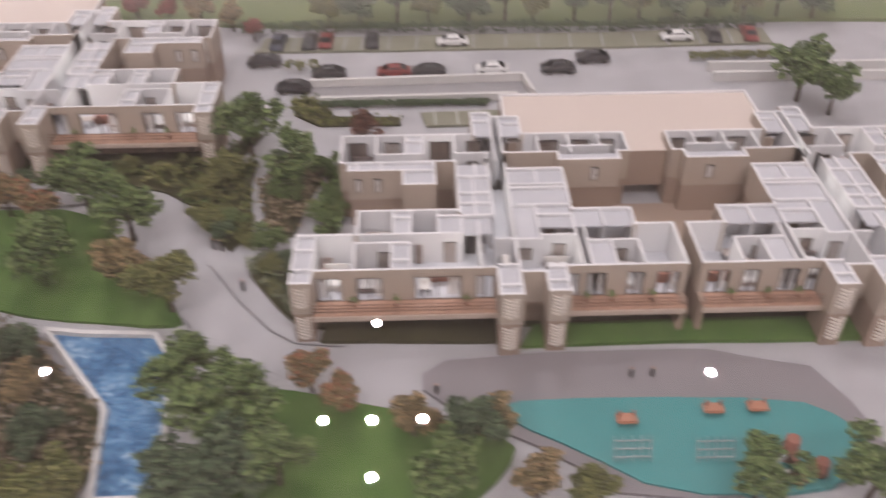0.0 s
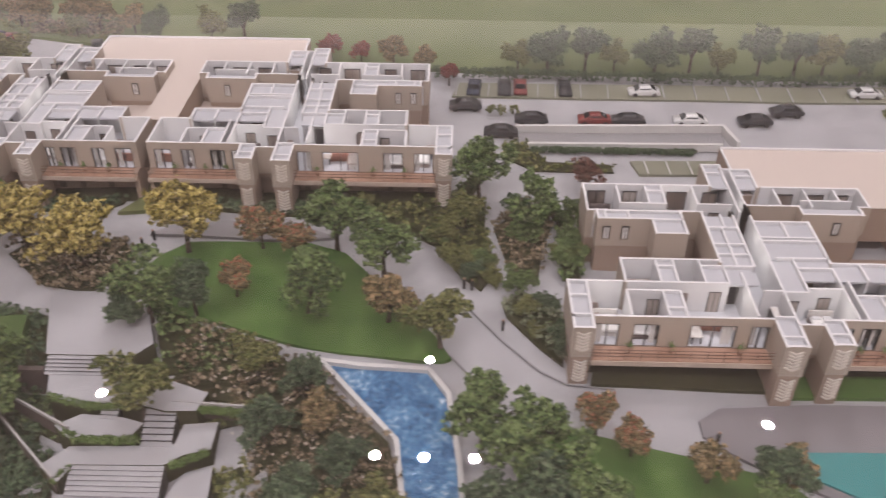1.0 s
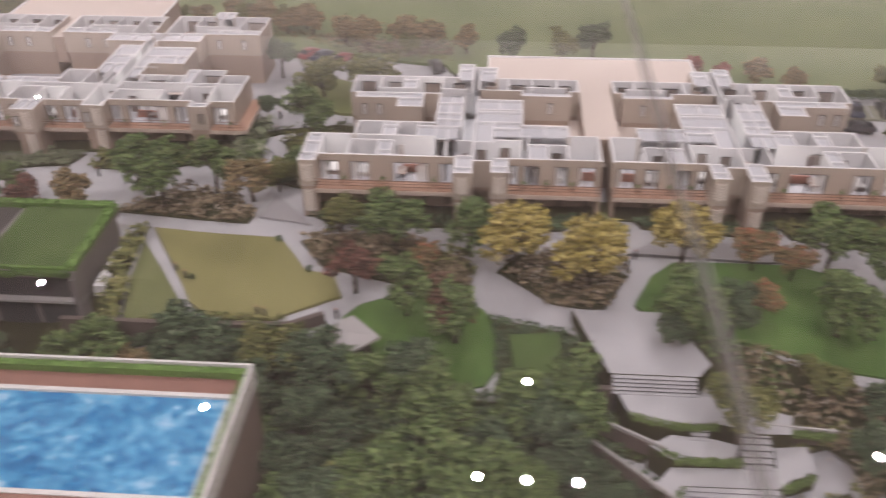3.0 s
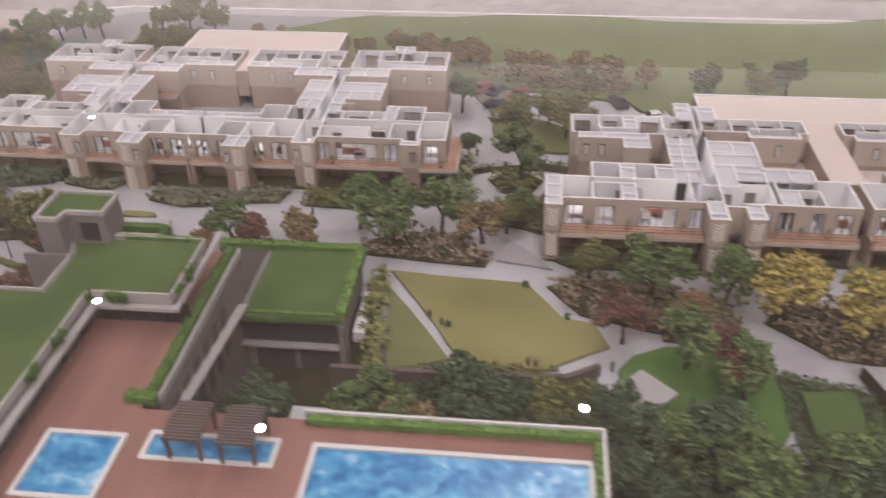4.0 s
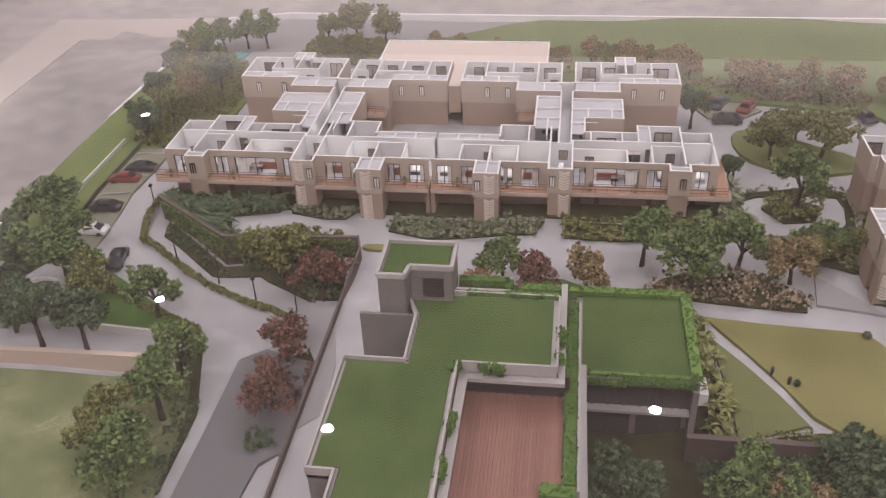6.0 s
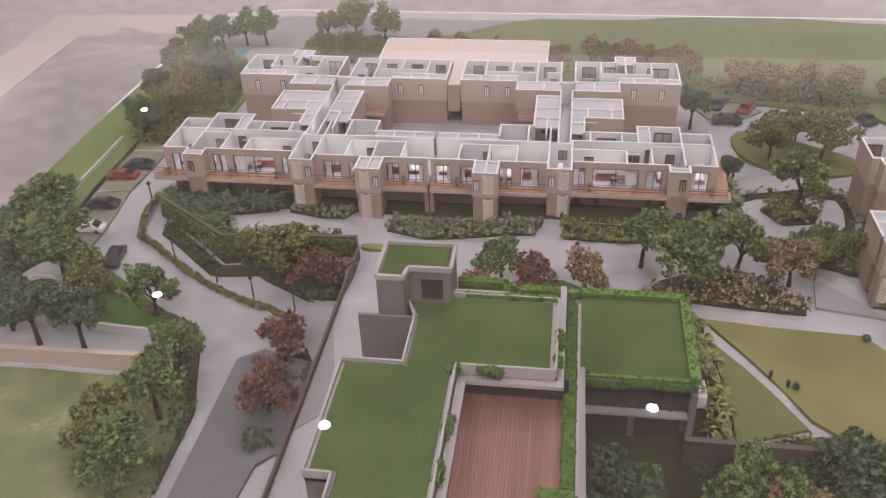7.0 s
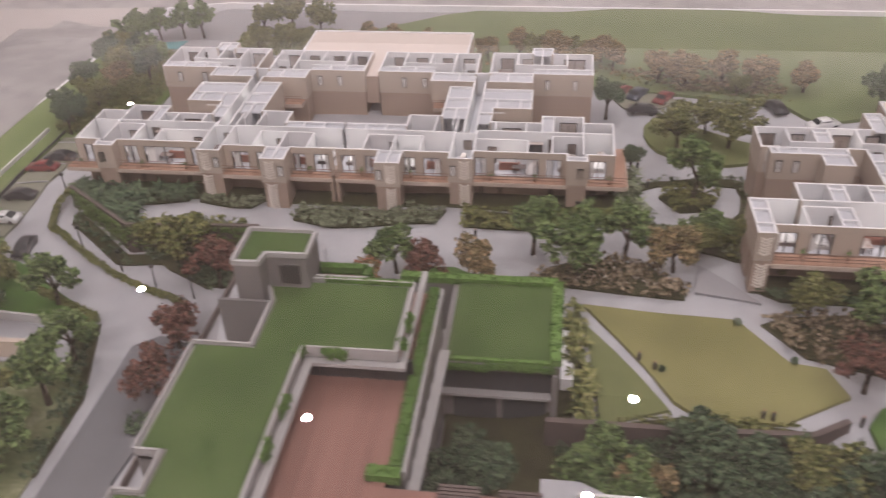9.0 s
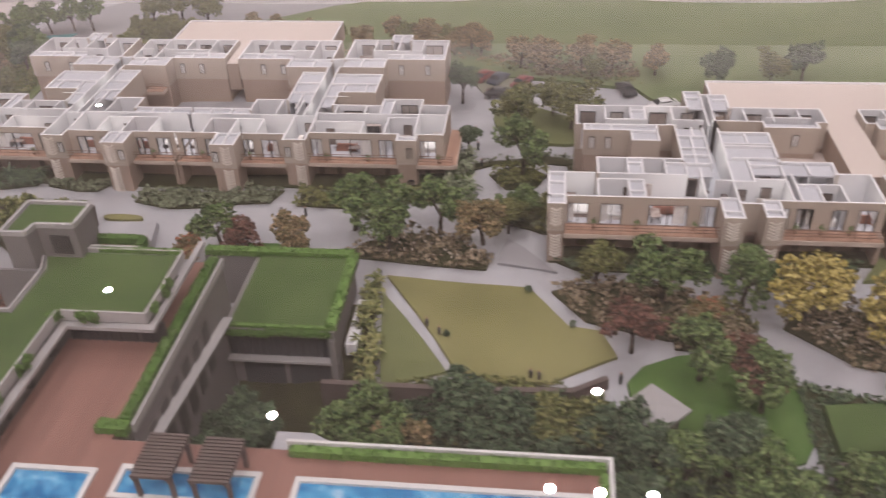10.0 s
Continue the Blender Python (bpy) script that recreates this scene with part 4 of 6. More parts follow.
def make_tree(kind, seed, height=6.0, spread=2.6, bloom=None, label="", crown_low=.42):
    rng = random.Random(seed)
    ob = thing("tree", label, "tree", group=kind + " trees")
    bm = bmesh.new()
    fork = height * crown_low * .8
    lean = (rng.uniform(-.25, .25), rng.uniform(-.25, .25))
    tube(bm, (0, 0, -.4), (lean[0] * .5, lean[1] * .5, fork * .55), .26, .19)
    tube(bm, (lean[0] * .5, lean[1] * .5, fork * .55), (lean[0], lean[1], fork), .19, .17)
    tips = []
    limbs = rng.randint(5, 7)
    for i in range(limbs):
        a = math.tau * i / limbs + rng.uniform(-.4, .4)
        reach = spread * rng.uniform(.4, .8)
        tip = Vector((lean[0] + reach * math.cos(a), lean[1] + reach * math.sin(a), height * rng.uniform(.56, .84)))
        mid = Vector((lean[0] + reach * .45 * math.cos(a), lean[1] + reach * .45 * math.sin(a), fork + (tip.z - fork) * .5))
        tube(bm, (lean[0], lean[1], fork), mid, .12, .085, 5)
        tube(bm, mid, tip, .085, .03, 5)
        for _ in range(2):
            q = mid.lerp(tip, rng.uniform(.2, .7))
            tube(bm, q, q + Vector((rng.uniform(-.8, .8), rng.uniform(-.8, .8), rng.uniform(.2, .8))), .05, .02, 4)
        tips.append(tip)
        for _ in range(2):  # forked twigs carry clumps of their own
            off = tip + Vector((rng.uniform(-1, 1), rng.uniform(-1, 1), rng.uniform(-.7, .5))) * spread * .36
            tube(bm, mid.lerp(tip, .6), off, .05, .02, 4)
            tips.append(off)
    part("trunk", bm, BARK, ob, "brown branching trunk")
    centres, radii = [], []
    mid_z, tall = height * .64, height * .36
    lobes = [(lean[0], lean[1], mid_z + tall * .4, spread * .5)]
    for t in tips:
        lobes.append((t.x * 1.02, t.y * 1.02, t.z + rng.uniform(-.45, .4) * tall, spread * rng.uniform(.28, .44)))
    for x, y, z, r in lobes:
        n = int(17 * (r / .8) ** 1.8) + 4
        for _ in range(n):
            d = Vector((rng.gauss(0, 1), rng.gauss(0, 1), rng.gauss(.15, .9))).normalized() * r * rng.uniform(.5, 1.05)
            centres.append((x + d.x, y + d.y, z + d.z * .92))
            radii.append(rng.uniform(.2, .4))
    part("crown", leaf_cloud(centres, radii, rng, .27, 9, .8), LEAF[kind], ob)
    if bloom:
        top = [c for c in centres if rng.random() < .2]
        part("blossom", leaf_cloud([(x * 1.06, y * 1.06, z + .25) for x, y, z in top], [.2] * len(top), rng, .17, 16, .8), bloom, ob, "scattered blossom")
    return ob


def shrubs(name, poly, mat, label, height=1.0, density=1.1, over=None, seed=1, leaf=.22, size=(.2, .4), per=9, soil=True):
    """A planted bed: soil with many small shrubs, one object of stuff."""
    rng = random.Random(seed)
    xs, ys = [p[0] for p in poly], [p[1] for p in poly]
    area = abs(sum(poly[i][0] * poly[(i + 1) % len(poly)][1] - poly[(i + 1) % len(poly)][0] * poly[i][1] for i in range(len(poly)))) / 2
    lift = over or gz
    centres, radii = [], []
    for _ in range(int(area * density * 8)):
        x, y = rng.uniform(min(xs), max(xs)), rng.uniform(min(ys), max(ys))
        if inside(x, y, poly):
            swell = .55 + .9 * noise.noise(Vector((x * .35, y * .35, seed)))
            centres.append((x, y, lift(x, y) + .15 + height * max(.1, swell) * rng.uniform(.25, 1)))
            radii.append(rng.uniform(*size))
    tagged(new(name, bm_mesh(name, leaf_cloud(centres, radii, rng, leaf, per, .9), mat)), label, "shrubs", kind="stuff")
    if soil:
        cx, cy = sum(xs) / len(xs), sum(ys) / len(ys)
        inner = [(x + max(-.3, min(.3, cx - x)), y + max(-.25, min(.25, cy - y))) for x, y in poly]
        sheet(name + "_soil", inner, SOIL_SHADE, "dark planting soil under the shrubs", "soil", depth=.2, over=(lambda x, y: lift(x, y) + .06))


def hedge_row(points, z, width, height, label, seed=1, mat=None, clipped=False):
    """A clipped hedge along a line of points."""
    rng = random.Random(seed)
    centres, radii = [], []
    for (ax, ay), (bx, by) in zip(points, points[1:]):
        d = math.hypot(bx - ax, by - ay)
        balls = max(2, round(d / (.72 * width)))
        for i in range(balls):  # a row of small rounded bushes
            s = (i + rng.uniform(.3, .7)) / balls
            x, y = ax + (bx - ax) * s + rng.uniform(-.1, .1), ay + (by - ay) * s + rng.uniform(-.1, .1)
            r = width * rng.uniform(.42, .6)
            foot = z(x, y) if callable(z) else z
            for _ in range(int(10 + 9 * width)):
                e = Vector((rng.gauss(0, 1), rng.gauss(0, 1), rng.gauss(.3, 1))).normalized() * rng.uniform(.5, 1)
                centres.append((x + e.x * r, y + e.y * r, foot + height * .5 + e.z * height * .5))
                radii.append(rng.uniform(.15, .27))
    if clipped:  # dense even shape: a core with leaves over its faces
        centres, radii = [], []
        for (ax, ay), (bx, by) in zip(points, points[1:]):
            d = math.hypot(bx - ax, by - ay)
            for _ in range(int(d * (width + 2 * height) * 11)):
                s, e = rng.random(), rng.uniform(0, width + 2 * height)
                o, up = (-width / 2, e) if e < height else ((e - height - width / 2, height) if e < height + width else (width / 2, e - height - width))
                centres.append((ax + (bx - ax) * s - (by - ay) / d * o, ay + (by - ay) * s + (bx - ax) / d * o, z + up))
                radii.append(rng.uniform(.1, .19))
    bm = leaf_cloud(centres, radii, rng, .15 if clipped else .17, 8 if clipped else 13, .9)
    if clipped:
        for (ax, ay), (bx, by) in zip(points, points[1:]):
            slant(bm, (ax, ay, z + height / 2), (bx, by, z + height / 2), width, height)
    return tagged(new("hedge", bm_mesh("hedge", bm, mat or LEAF["hedge"])), label, "hedge", kind="stuff")


def creeper(points, z_top, drop, seed):
    """Green growth hanging down the face of a wall."""
    rng = random.Random(seed)
    centres, radii = [], []
    for (ax, ay), (bx, by) in zip(points, points[1:]):
        for _ in range(int(math.hypot(bx - ax, by - ay) * 26)):
            s = rng.random()
            hang = drop * rng.random() ** 1.5 * (.6 + .4 * math.sin(s * 37 + seed) ** 2)
            centres.append((ax + (bx - ax) * s, ay + (by - ay) * s - rng.uniform(0, .15), z_top - hang))
            radii.append(rng.uniform(.12, .26))
    return tagged(new("creeper", bm_mesh("creeper", leaf_cloud(centres, radii, rng, .18, 10, 1.2), LEAF["creeper"])), "pale green creeper hanging over the brown retaining wall", "creeper", kind="stuff")

# ---- the three blocks ----
BLOCKS = [((-127.1, 91.3), PLAN_WEST, 4.2, -3.0, "beige and brown cut-open flats with red-railed terraces", 21.2),
          ((-53.9, 75.2), PLAN_EAST, 6.7, .3, "beige block of flats with cut-open top floor behind yellow trees", 6.0),
          ((17.0, 51.5), PLAN_EAST, 5.55, -.5, "beige block of flats with cut-open top floor beside the teal playground", 17.0)]
for i, (at, plan, top, base, label, tongue) in enumerate(BLOCKS):
    apartment_block(at, plan, top, base, label, tongue, random.Random(10 + i))

EAST_FURNITURE = [("bed", 27.5, 2, 0), ("bed", 24.7, 1.6, 90), ("sofa", 19.5, 2.3, 180), ("table", 17.6, 1.6, 0), ("bed", 24.3, 6, 0), ("wardrobe", 21, 5, 90),
                  ("sofa", 2.2, 1.6, 180), ("bed", 5, 1.5, 0), ("table", 7, 1.4, 90), ("bed", 10, 2.3, 0), ("bed", 26, 17.6, 0), ("bed", 23.4, 17.7, 0), ("sofa", 19, 16.8, 0),
                  ("bed", 5.8, 18, 0), ("table", 8.6, 17.4, 0), ("wardrobe", 14.2, 2, 90), ("table", 4.4, 3.9, 0), ("wardrobe", 9.2, 4.6, 0), ("table", 25, 3.8, 0), ("table", 20.6, 1, 90), ("wardrobe", 16.4, 5.6, 0), ("sofa", 10.3, 6.4, 0), ("bed", 16.3, 18, 0), ("wardrobe", 21.2, 15.6, 0), ("table", 28.4, 3.6, 90)]
WEST_FURNITURE = [("bed", 29, 2.6, 0), ("sofa", 19.4, 2, 180), ("table", 22.6, 1.8, 90), ("bed", 25.7, 2.6, 0), ("bed", 25.6, 7.4, 0), ("wardrobe", 19, 6.6, 0), ("bed", 1.7, 2.4, 0),
                  ("sofa", 4.6, 1.6, 180), ("bed", 8.3, 1.8, 0), ("sofa", 11.3, 1.6, 180), ("table", 11, 3.4, 0), ("bed", 17.2, 26, 0), ("bed", 20.5, 26.3, 0), ("sofa", 26.8, 26, 0),
                  ("bed", 12.3, 25.5, 0), ("bed", 5.6, 26, 0), ("bed", 2.4, 25.6, 0), ("wardrobe", 14.3, 1, 90), ("table", 17.2, 4.4, 0), ("table", 29.6, 4.6, 90), ("wardrobe", 22.2, 4.6, 0), ("table", 6.2, 4.1, 0), ("sofa", 9.6, 6.6, 0), ("wardrobe", 29, 7, 0), ("table", 20.6, 1.2, 0), ("wardrobe", 9.4, 22, 0), ("table", 23.6, 25.4, 0)]
MAKERS = {"bed": make_bed, "sofa": make_sofa, "table": make_table, "wardrobe": make_wardrobe, "plant": make_plant}
first = {}


def put(kind, m):
    if kind not in first:
        first[kind] = MAKERS[kind]()
        first[kind].matrix_basis = m
        return first[kind]
    return copy_thing(first[kind], m)


rng = random.Random(5)
for (ox, oy), plan, top, base, label, tongue in BLOCKS:
    for kind, u, v, turn in (WEST_FURNITURE if plan is PLAN_WEST else EAST_FURNITURE):
        for s in (-1, 1):
            put(kind, pose((ox + s * u) * U, (oy + v) * U, (top - STOREY) * U, 0, 0, turn * s))
    for u in (26.3, 22.6, 17.3, 6.1, 3.2, 8.4):
        for s in (-1, 1):
            if plan is PLAN_WEST and abs(u - 26.3) < .1:
                u = 30.2
            put("plant", pose((ox + s * (u + rng.uniform(-.3, .3))) * U, (oy - .75) * U, (top - STOREY - .03) * U, 0, 0, rng.uniform(0, 360)))

# ---- clubhouse and pool terrace ----
DECK_Z, ROOF_Z, EAST_Z = 8.6, 11.7, 3.9
club = thing("clubhouse", "grey clubhouse with green flock roofs and a red timber court", "building", (0, 0, 0))
bm = bmesh.new()
L_ROOF = [(-126.4, 26), (-118.8, 26), (-118.8, 49.5), (-112.3, 49.5), (-112.3, 57.1), (-120, 57.1), (-123.4, 57.1), (-122.3, 54.2), (-122.3, 49.4), (-126.4, 49.4), (-126.4, 39.6), (-124.7, 39.6), (-124.7, 36.6), (-126.4, 36.6)]
prism(bm, L_ROOF, ROOF_Z - .9, ROOF_Z - .35)
part("roof_slab", bm, CLUB_LIGHT, club, "pale grey roof slab")
bm = bmesh.new()
prism(bm, [(-126.1, 26), (-119.1, 26), (-119.1, 49.8), (-112.7, 49.8), (-112.7, 56.8), (-123.1, 56.8), (-122, 54.4), (-122, 49.2), (-126.1, 49.2), (-126.1, 39.9), (-124.4, 39.9), (-124.4, 36.3), (-126.1, 36.3)], ROOF_Z - .35, ROOF_Z - .2)
part("roof_lawn", bm, ROOF_GRASS, club, "green flock roof lawn")
for a, b in zip(L_ROOF, L_ROOF[1:] + L_ROOF[:1]):
    bm = bmesh.new()
    slant(bm, (*a, ROOF_Z - .25), (*b, ROOF_Z - .25), .16, .62)
    part("parapet", bm, CLUB_LIGHT, club, "grey roof parapet")
# fascia band that juts out over the court
bm = bmesh.new()
box(bm, -118.7, -118.1, 26, 50, ROOF_Z - 1.3, ROOF_Z - 1.0)
box(bm, -118.1, -112.2, 49.0, 49.6, ROOF_Z - 1.3, ROOF_Z - 1.0)
box(bm, -112.2, -111.75, 49.0, 60, ROOF_Z - 1.3, ROOF_Z - 1.0)
part("fascia", bm, CLUB_LIGHT, club, "pale jutting eaves band")
bm = bmesh.new()
box(bm, -124.4, -119.6, 26, 49, DECK_Z - 12, ROOF_Z - .9)
box(bm, -126.2, -124.4, 40, 49.2, DECK_Z - 12, ROOF_Z - .9)
box(bm, -122, -113.4, 50.2, 56.9, DECK_Z - 12, ROOF_Z - .9)
part("club_wall", bm, CLUB_WALL, club, "grey rendered walls")
for i in range(7):
    bm = bmesh.new()
    y = 48.2 - i * 3.1
    box(bm, -119.55, -119.15, y - .25, y + .25, DECK_Z, ROOF_Z - .9)
    part("column", bm, DARK, club)
for i in range(6):
    bm = bmesh.new()
    x = -118.6 + i * 1.2
    joinery(bm, x, x + 1.2, 50.05, DECK_Z, ROOF_Z - 1.2, .1)
    fr = part("glazed_door", bm, DARK, club)
    bm = bmesh.new()
    box(bm, x + .1, x + 1.1, 50.08, 50.14, DECK_Z, ROOF_Z - 1.3)
    part("pane", bm, PANE, fr)
for i in range(5):
    bm = bmesh.new()
    box(bm, -113.4, -113.1, 50.6 + i * 1.5, 51.0 + i * 1.5, DECK_Z, ROOF_Z - .9)
    part("column", bm, DARK, club)
bm = bmesh.new()
prism(bm, [(-125, 54.9), (-123.1, 54.9), (-122.9, 56.1), (-119.9, 56.1), (-119.9, 59.2), (-125, 59.2)], ROOF_Z - 3, 14.3)
head = part("stair_head", bm, CLUB_WALL, club, "grey stair head on the roof")
bm = bmesh.new()
prism(bm, [(-124.7, 55.2), (-123.4, 55.2), (-123.2, 56.4), (-120.2, 56.4), (-120.2, 58.9), (-124.7, 58.9)], 14.3, 14.42)
part("stair_head_lawn", bm, ROOF_GRASS, head)
bm = bmesh.new()
for a, b in (((-125, 54.9), (-123.1, 54.9)), ((-123.1, 54.9), (-122.9, 56.1)), ((-122.9, 56.1), (-119.9, 56.1)), ((-119.9, 56.1), (-119.9, 59.2)), ((-119.9, 59.2), (-125, 59.2)), ((-125, 59.2), (-125, 54.9))):
    slant(bm, (*a, 14.4), (*b, 14.4), .25, .4)
part("stair_head_coping", bm, CLUB_LIGHT, head)
bm = bmesh.new()
box(bm, -122, -120.5, 56.0, 56.08, 11.9, 13.5)
part("stair_head_opening", bm, DARK, head)
# planter box behind the roof
bm = bmesh.new()
for x0, x1, y0, y1 in ((-119.8, -115.8, 58.8, 59.1), (-119.8, -115.8, 57.3, 57.5), (-116, -115.8, 57.5, 58.8)):
    box(bm, x0, x1, y0, y1, 9, ROOF_Z + .1)
part("planter", bm, CLUB_LIGHT, club)
bm = bmesh.new()
box(bm, -119.7, -116, 57.5, 58.8, 9, ROOF_Z - .6)
part("planter_deck", bm, DECK, club)

# hedged wall between court and sunken garden
bm = bmesh.new()
box(bm, -111.75, -110.85, 41.8, 60.3, -3, 8.7)
spine = part("garden_wall", bm, CLUB_WALL, club, "long grey wall topped by a hedge")
bm = bmesh.new()
box(bm, -110.85, -110.65, 41.8, 60.3, 8.2, 8.9)
part("coping", bm, CLUB_LIGHT, spine)
bm = bmesh.new()
slant(bm, (-110.45, 58.4, 4.2), (-110.45, 42.2, 6.2), .8, .18)
part("ledge", bm, CLUB_LIGHT, spine, "pale sloping ledge")
for i in range(6):
    bm = bmesh.new()
    y = 43.5 + 2.1 * i
    box(bm, -110.86, -110.78, y, y + 1.2, 1.0 + .2 * i, 6.6)
    part("niche", bm, DARK, spine)

# east wing with its lower glazed floors
bm = bmesh.new()
box(bm, -110.8, -101.9, 58.4, 68.2, -6, EAST_Z - .4)
part("east_wall", bm, CLUB_WALL, club)
bm = bmesh.new()
box(bm, -110.85, -101.5, 57.7, 68.5, EAST_Z - .9, EAST_Z - .2)
part("east_roof_slab", bm, CLUB_WALL, club)
bm = bmesh.new()
box(bm, -115.8, -110.9, 67.9, 68.5, -3, EAST_Z - .2)
part("hedge_wall", bm, CLUB_WALL, club, "grey wall carrying the back hedge")
bm = bmesh.new()
box(bm, -110.3, -102.0, 58.2, 68.0, EAST_Z - .2, EAST_Z + .05)
part("east_roof_lawn", bm, ROOF_GRASS, club, "green flock roof lawn")
bm = bmesh.new()
box(bm, -110.85, -101.5, 57.5, 59.1, .3, .55)
part("east_balcony", bm, CLUB_LIGHT, club)
bm = bmesh.new()
box(bm, -102.0, -101.5, 57.4, 59.1, -6, EAST_Z - .9)
part("east_pier", bm, CLUB_WALL, club)
for i in range(7):
    bm = bmesh.new()
    x = -110.7 + i * 1.24
    joinery(bm, x, x + 1.24, 58.2, .55, EAST_Z - .9, .09)
    fr = part("glazed_bay", bm, DARK, club)
    bm = bmesh.new()
    box(bm, x + .09, x + 1.15, 58.22, 58.28, .55, EAST_Z - .95)
    part("pane", bm, PANE, fr)
for i in range(2):
    bm = bmesh.new()
    box(bm, -109.9 + i * 4.0, -106.4 + i * 4.0, 58.3, 58.37, -3.6, -.2)
    part("lower_opening", bm, PANE, club)

# paved walk on the west side
bm = bmesh.new()
prism(bm, [(-132.2, 26), (-122.4, 26), (-122.4, 60), (-123.4, 70), (-132.2, 70)], -6, .6)
prism(bm, [(-132.2, 70), (-123.4, 70), (-126.5, 81), (-132.5, 80.6)], -6, lambda x, y: .6 - max(0, y - 70) * .19)
solid("club_walk", bm, PAVE, "pale paved walk beside the clubhouse roofs", "path", "structure")
for a, b in (((-132.2, 26, .6), (-132.3, 77.5, .6)), ((-132.3, 77.5, .6), (-133.3, 80.9, -.3))):
    bm = bmesh.new()
    slant(bm, a, b, .22, 1.4)
    solid("walk_parapet", bm, PERGOLA, "brown parapet along the walk", "parapet", "structure")
bm = bmesh.new()
prism(bm, [(-132.1, 65.9), (-130.8, 60.7), (-130.4, 54.9), (-132.1, 53)], .5, .68)
solid("walk_strip", bm, PAVE_DARK, "darker grey strip on the raised walk", "pavement", "structure")
for y0, y1, xr in ((49.5, 54.2, -122.3), (36.6, 39.6, -124.7)):  # light wells beside the walk
    bm = bmesh.new()
    box(bm, -126.35, xr, y1, y1 + .25, .6, ROOF_Z - .2)
    box(bm, xr, xr + .25, y0, y1 + .25, .6, ROOF_Z - .2)
    box(bm, -126.35, xr, y0 - .25, y0, .6, ROOF_Z - .2)
    part("light_well", bm, CLUB_WALL, club, "dark grey light well walls")

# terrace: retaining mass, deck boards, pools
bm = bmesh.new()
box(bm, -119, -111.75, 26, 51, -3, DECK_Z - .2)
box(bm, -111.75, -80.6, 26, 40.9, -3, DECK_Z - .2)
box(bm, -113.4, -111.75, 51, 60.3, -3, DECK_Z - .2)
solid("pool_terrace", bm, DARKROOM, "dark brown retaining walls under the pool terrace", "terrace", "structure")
terrace = thing("timber_deck", "red timber deck of narrow boards around the pools", "deck", (0, 0, 0))
MAIN_POOL, SMALL_POOL, LONG_POOL = (-98.9, -81.6, 30.2, 38.3), (-116.7, -111.9, 33, 38), (-109.8, -101.7, 36.6, 38.45)


def board_pieces(x, y0, y1):
    cut = [(y0, y1)]
    for a, b, c, d in (MAIN_POOL, SMALL_POOL, LONG_POOL):
        if a - .35 < x < b + .35:
            nxt = []
            for s, e in cut:
                if e <= c - .3 or s >= d + .3:
                    nxt.append((s, e))
                else:
                    nxt += [(s, c - .3)] if c - .3 > s else []
                    nxt += [(d + .3, e)] if e > d + .3 else []
            cut = nxt
    return cut


def pool(name, r, label):
    a, b, c, d = r
    ob = thing(name, label, "pool", (0, 0, 0))
    bm = bmesh.new()
    box(bm, a, b, c, d, DECK_Z - .4, DECK_Z - .12)
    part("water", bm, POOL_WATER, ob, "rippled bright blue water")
    for x0, x1, y0, y1 in ((a - .35, b + .35, d, d + .35), (a - .35, b + .35, c - .35, c), (a - .35, a, c, d), (b, b + .35, c, d)):
        bm = bmesh.new()
        box(bm, x0, x1, y0, y1, DECK_Z - .4, DECK_Z + .08)
        part("coping", bm, KERB, ob, "pale pool coping")
    return ob


pool("swimming_pool", MAIN_POOL, "large rectangular blue swimming pool with pale coping")
pool("plunge_pool", SMALL_POOL, "small square blue pool in the red deck")
pool("lounge_pool", LONG_POOL, "narrow blue pool under two pergolas")


def make_pergola(x, y):
    ob = thing("pergola", "dark slatted timber pergola over the narrow pool", "pergola", (x, y, DECK_Z), "pool pergolas")
    for sx in (-1.05, 1.05):
        for sy in (-1.4, 1.4):
            bm = bmesh.new()
            box(bm, sx - .12, sx + .12, sy - .12, sy + .12, -.5, 1.9)
            part("post", bm, PERGOLA, ob)
    for i in range(13):
        bm = bmesh.new()
        q = -1.6 + i * .267
        box(bm, -1.2, 1.2, q - .09, q + .09, 1.9, 2.12)
        part("slat", bm, PERGOLA, ob)
    for sx in (-1.05, 1.05):
        bm = bmesh.new()
        box(bm, sx - .1, sx + .1, -1.7, 1.7, 1.7, 1.9)
        part("beam", bm, PERGOLA, ob)
    return ob


make_pergola(-107.0, 37.9)
make_pergola(-103.5, 37.8)

# white light box beside the east wing, pavilion on the lawn
bm = bmesh.new()
box(bm, -101.3, -100.3, 59.8, 66, -.5, .7)
solid("white_bench", bm, CAP, "long white bench block beside the clubhouse", "bench")
pav = thing("pavilion", "small garden pavilion with a square pale hipped roof", "pavilion", (-76.4, 52.2, -.1))
bm = bmesh.new()
c45 = 2.65
apex = bm.verts.new((0, 0, 3.0 * U))
low = [bm.verts.new((x * U, y * U, 2.65 * U)) for x, y in ((0, -c45), (c45, 0), (0, c45), (-c45, 0))]
und = [bm.verts.new((x * U, y * U, 2.4 * U)) for x, y in ((0, -c45), (c45, 0), (0, c45), (-c45, 0))]
for k in range(4):
    bm.faces.new((low[k], low[(k + 1) % 4], apex))
    bm.faces.new((und[k], und[(k + 1) % 4], low[(k + 1) % 4], low[k]))
bm.faces.new(und[::-1])
part("roof", bm, ROOF_PALE, pav, "pale hipped roof")
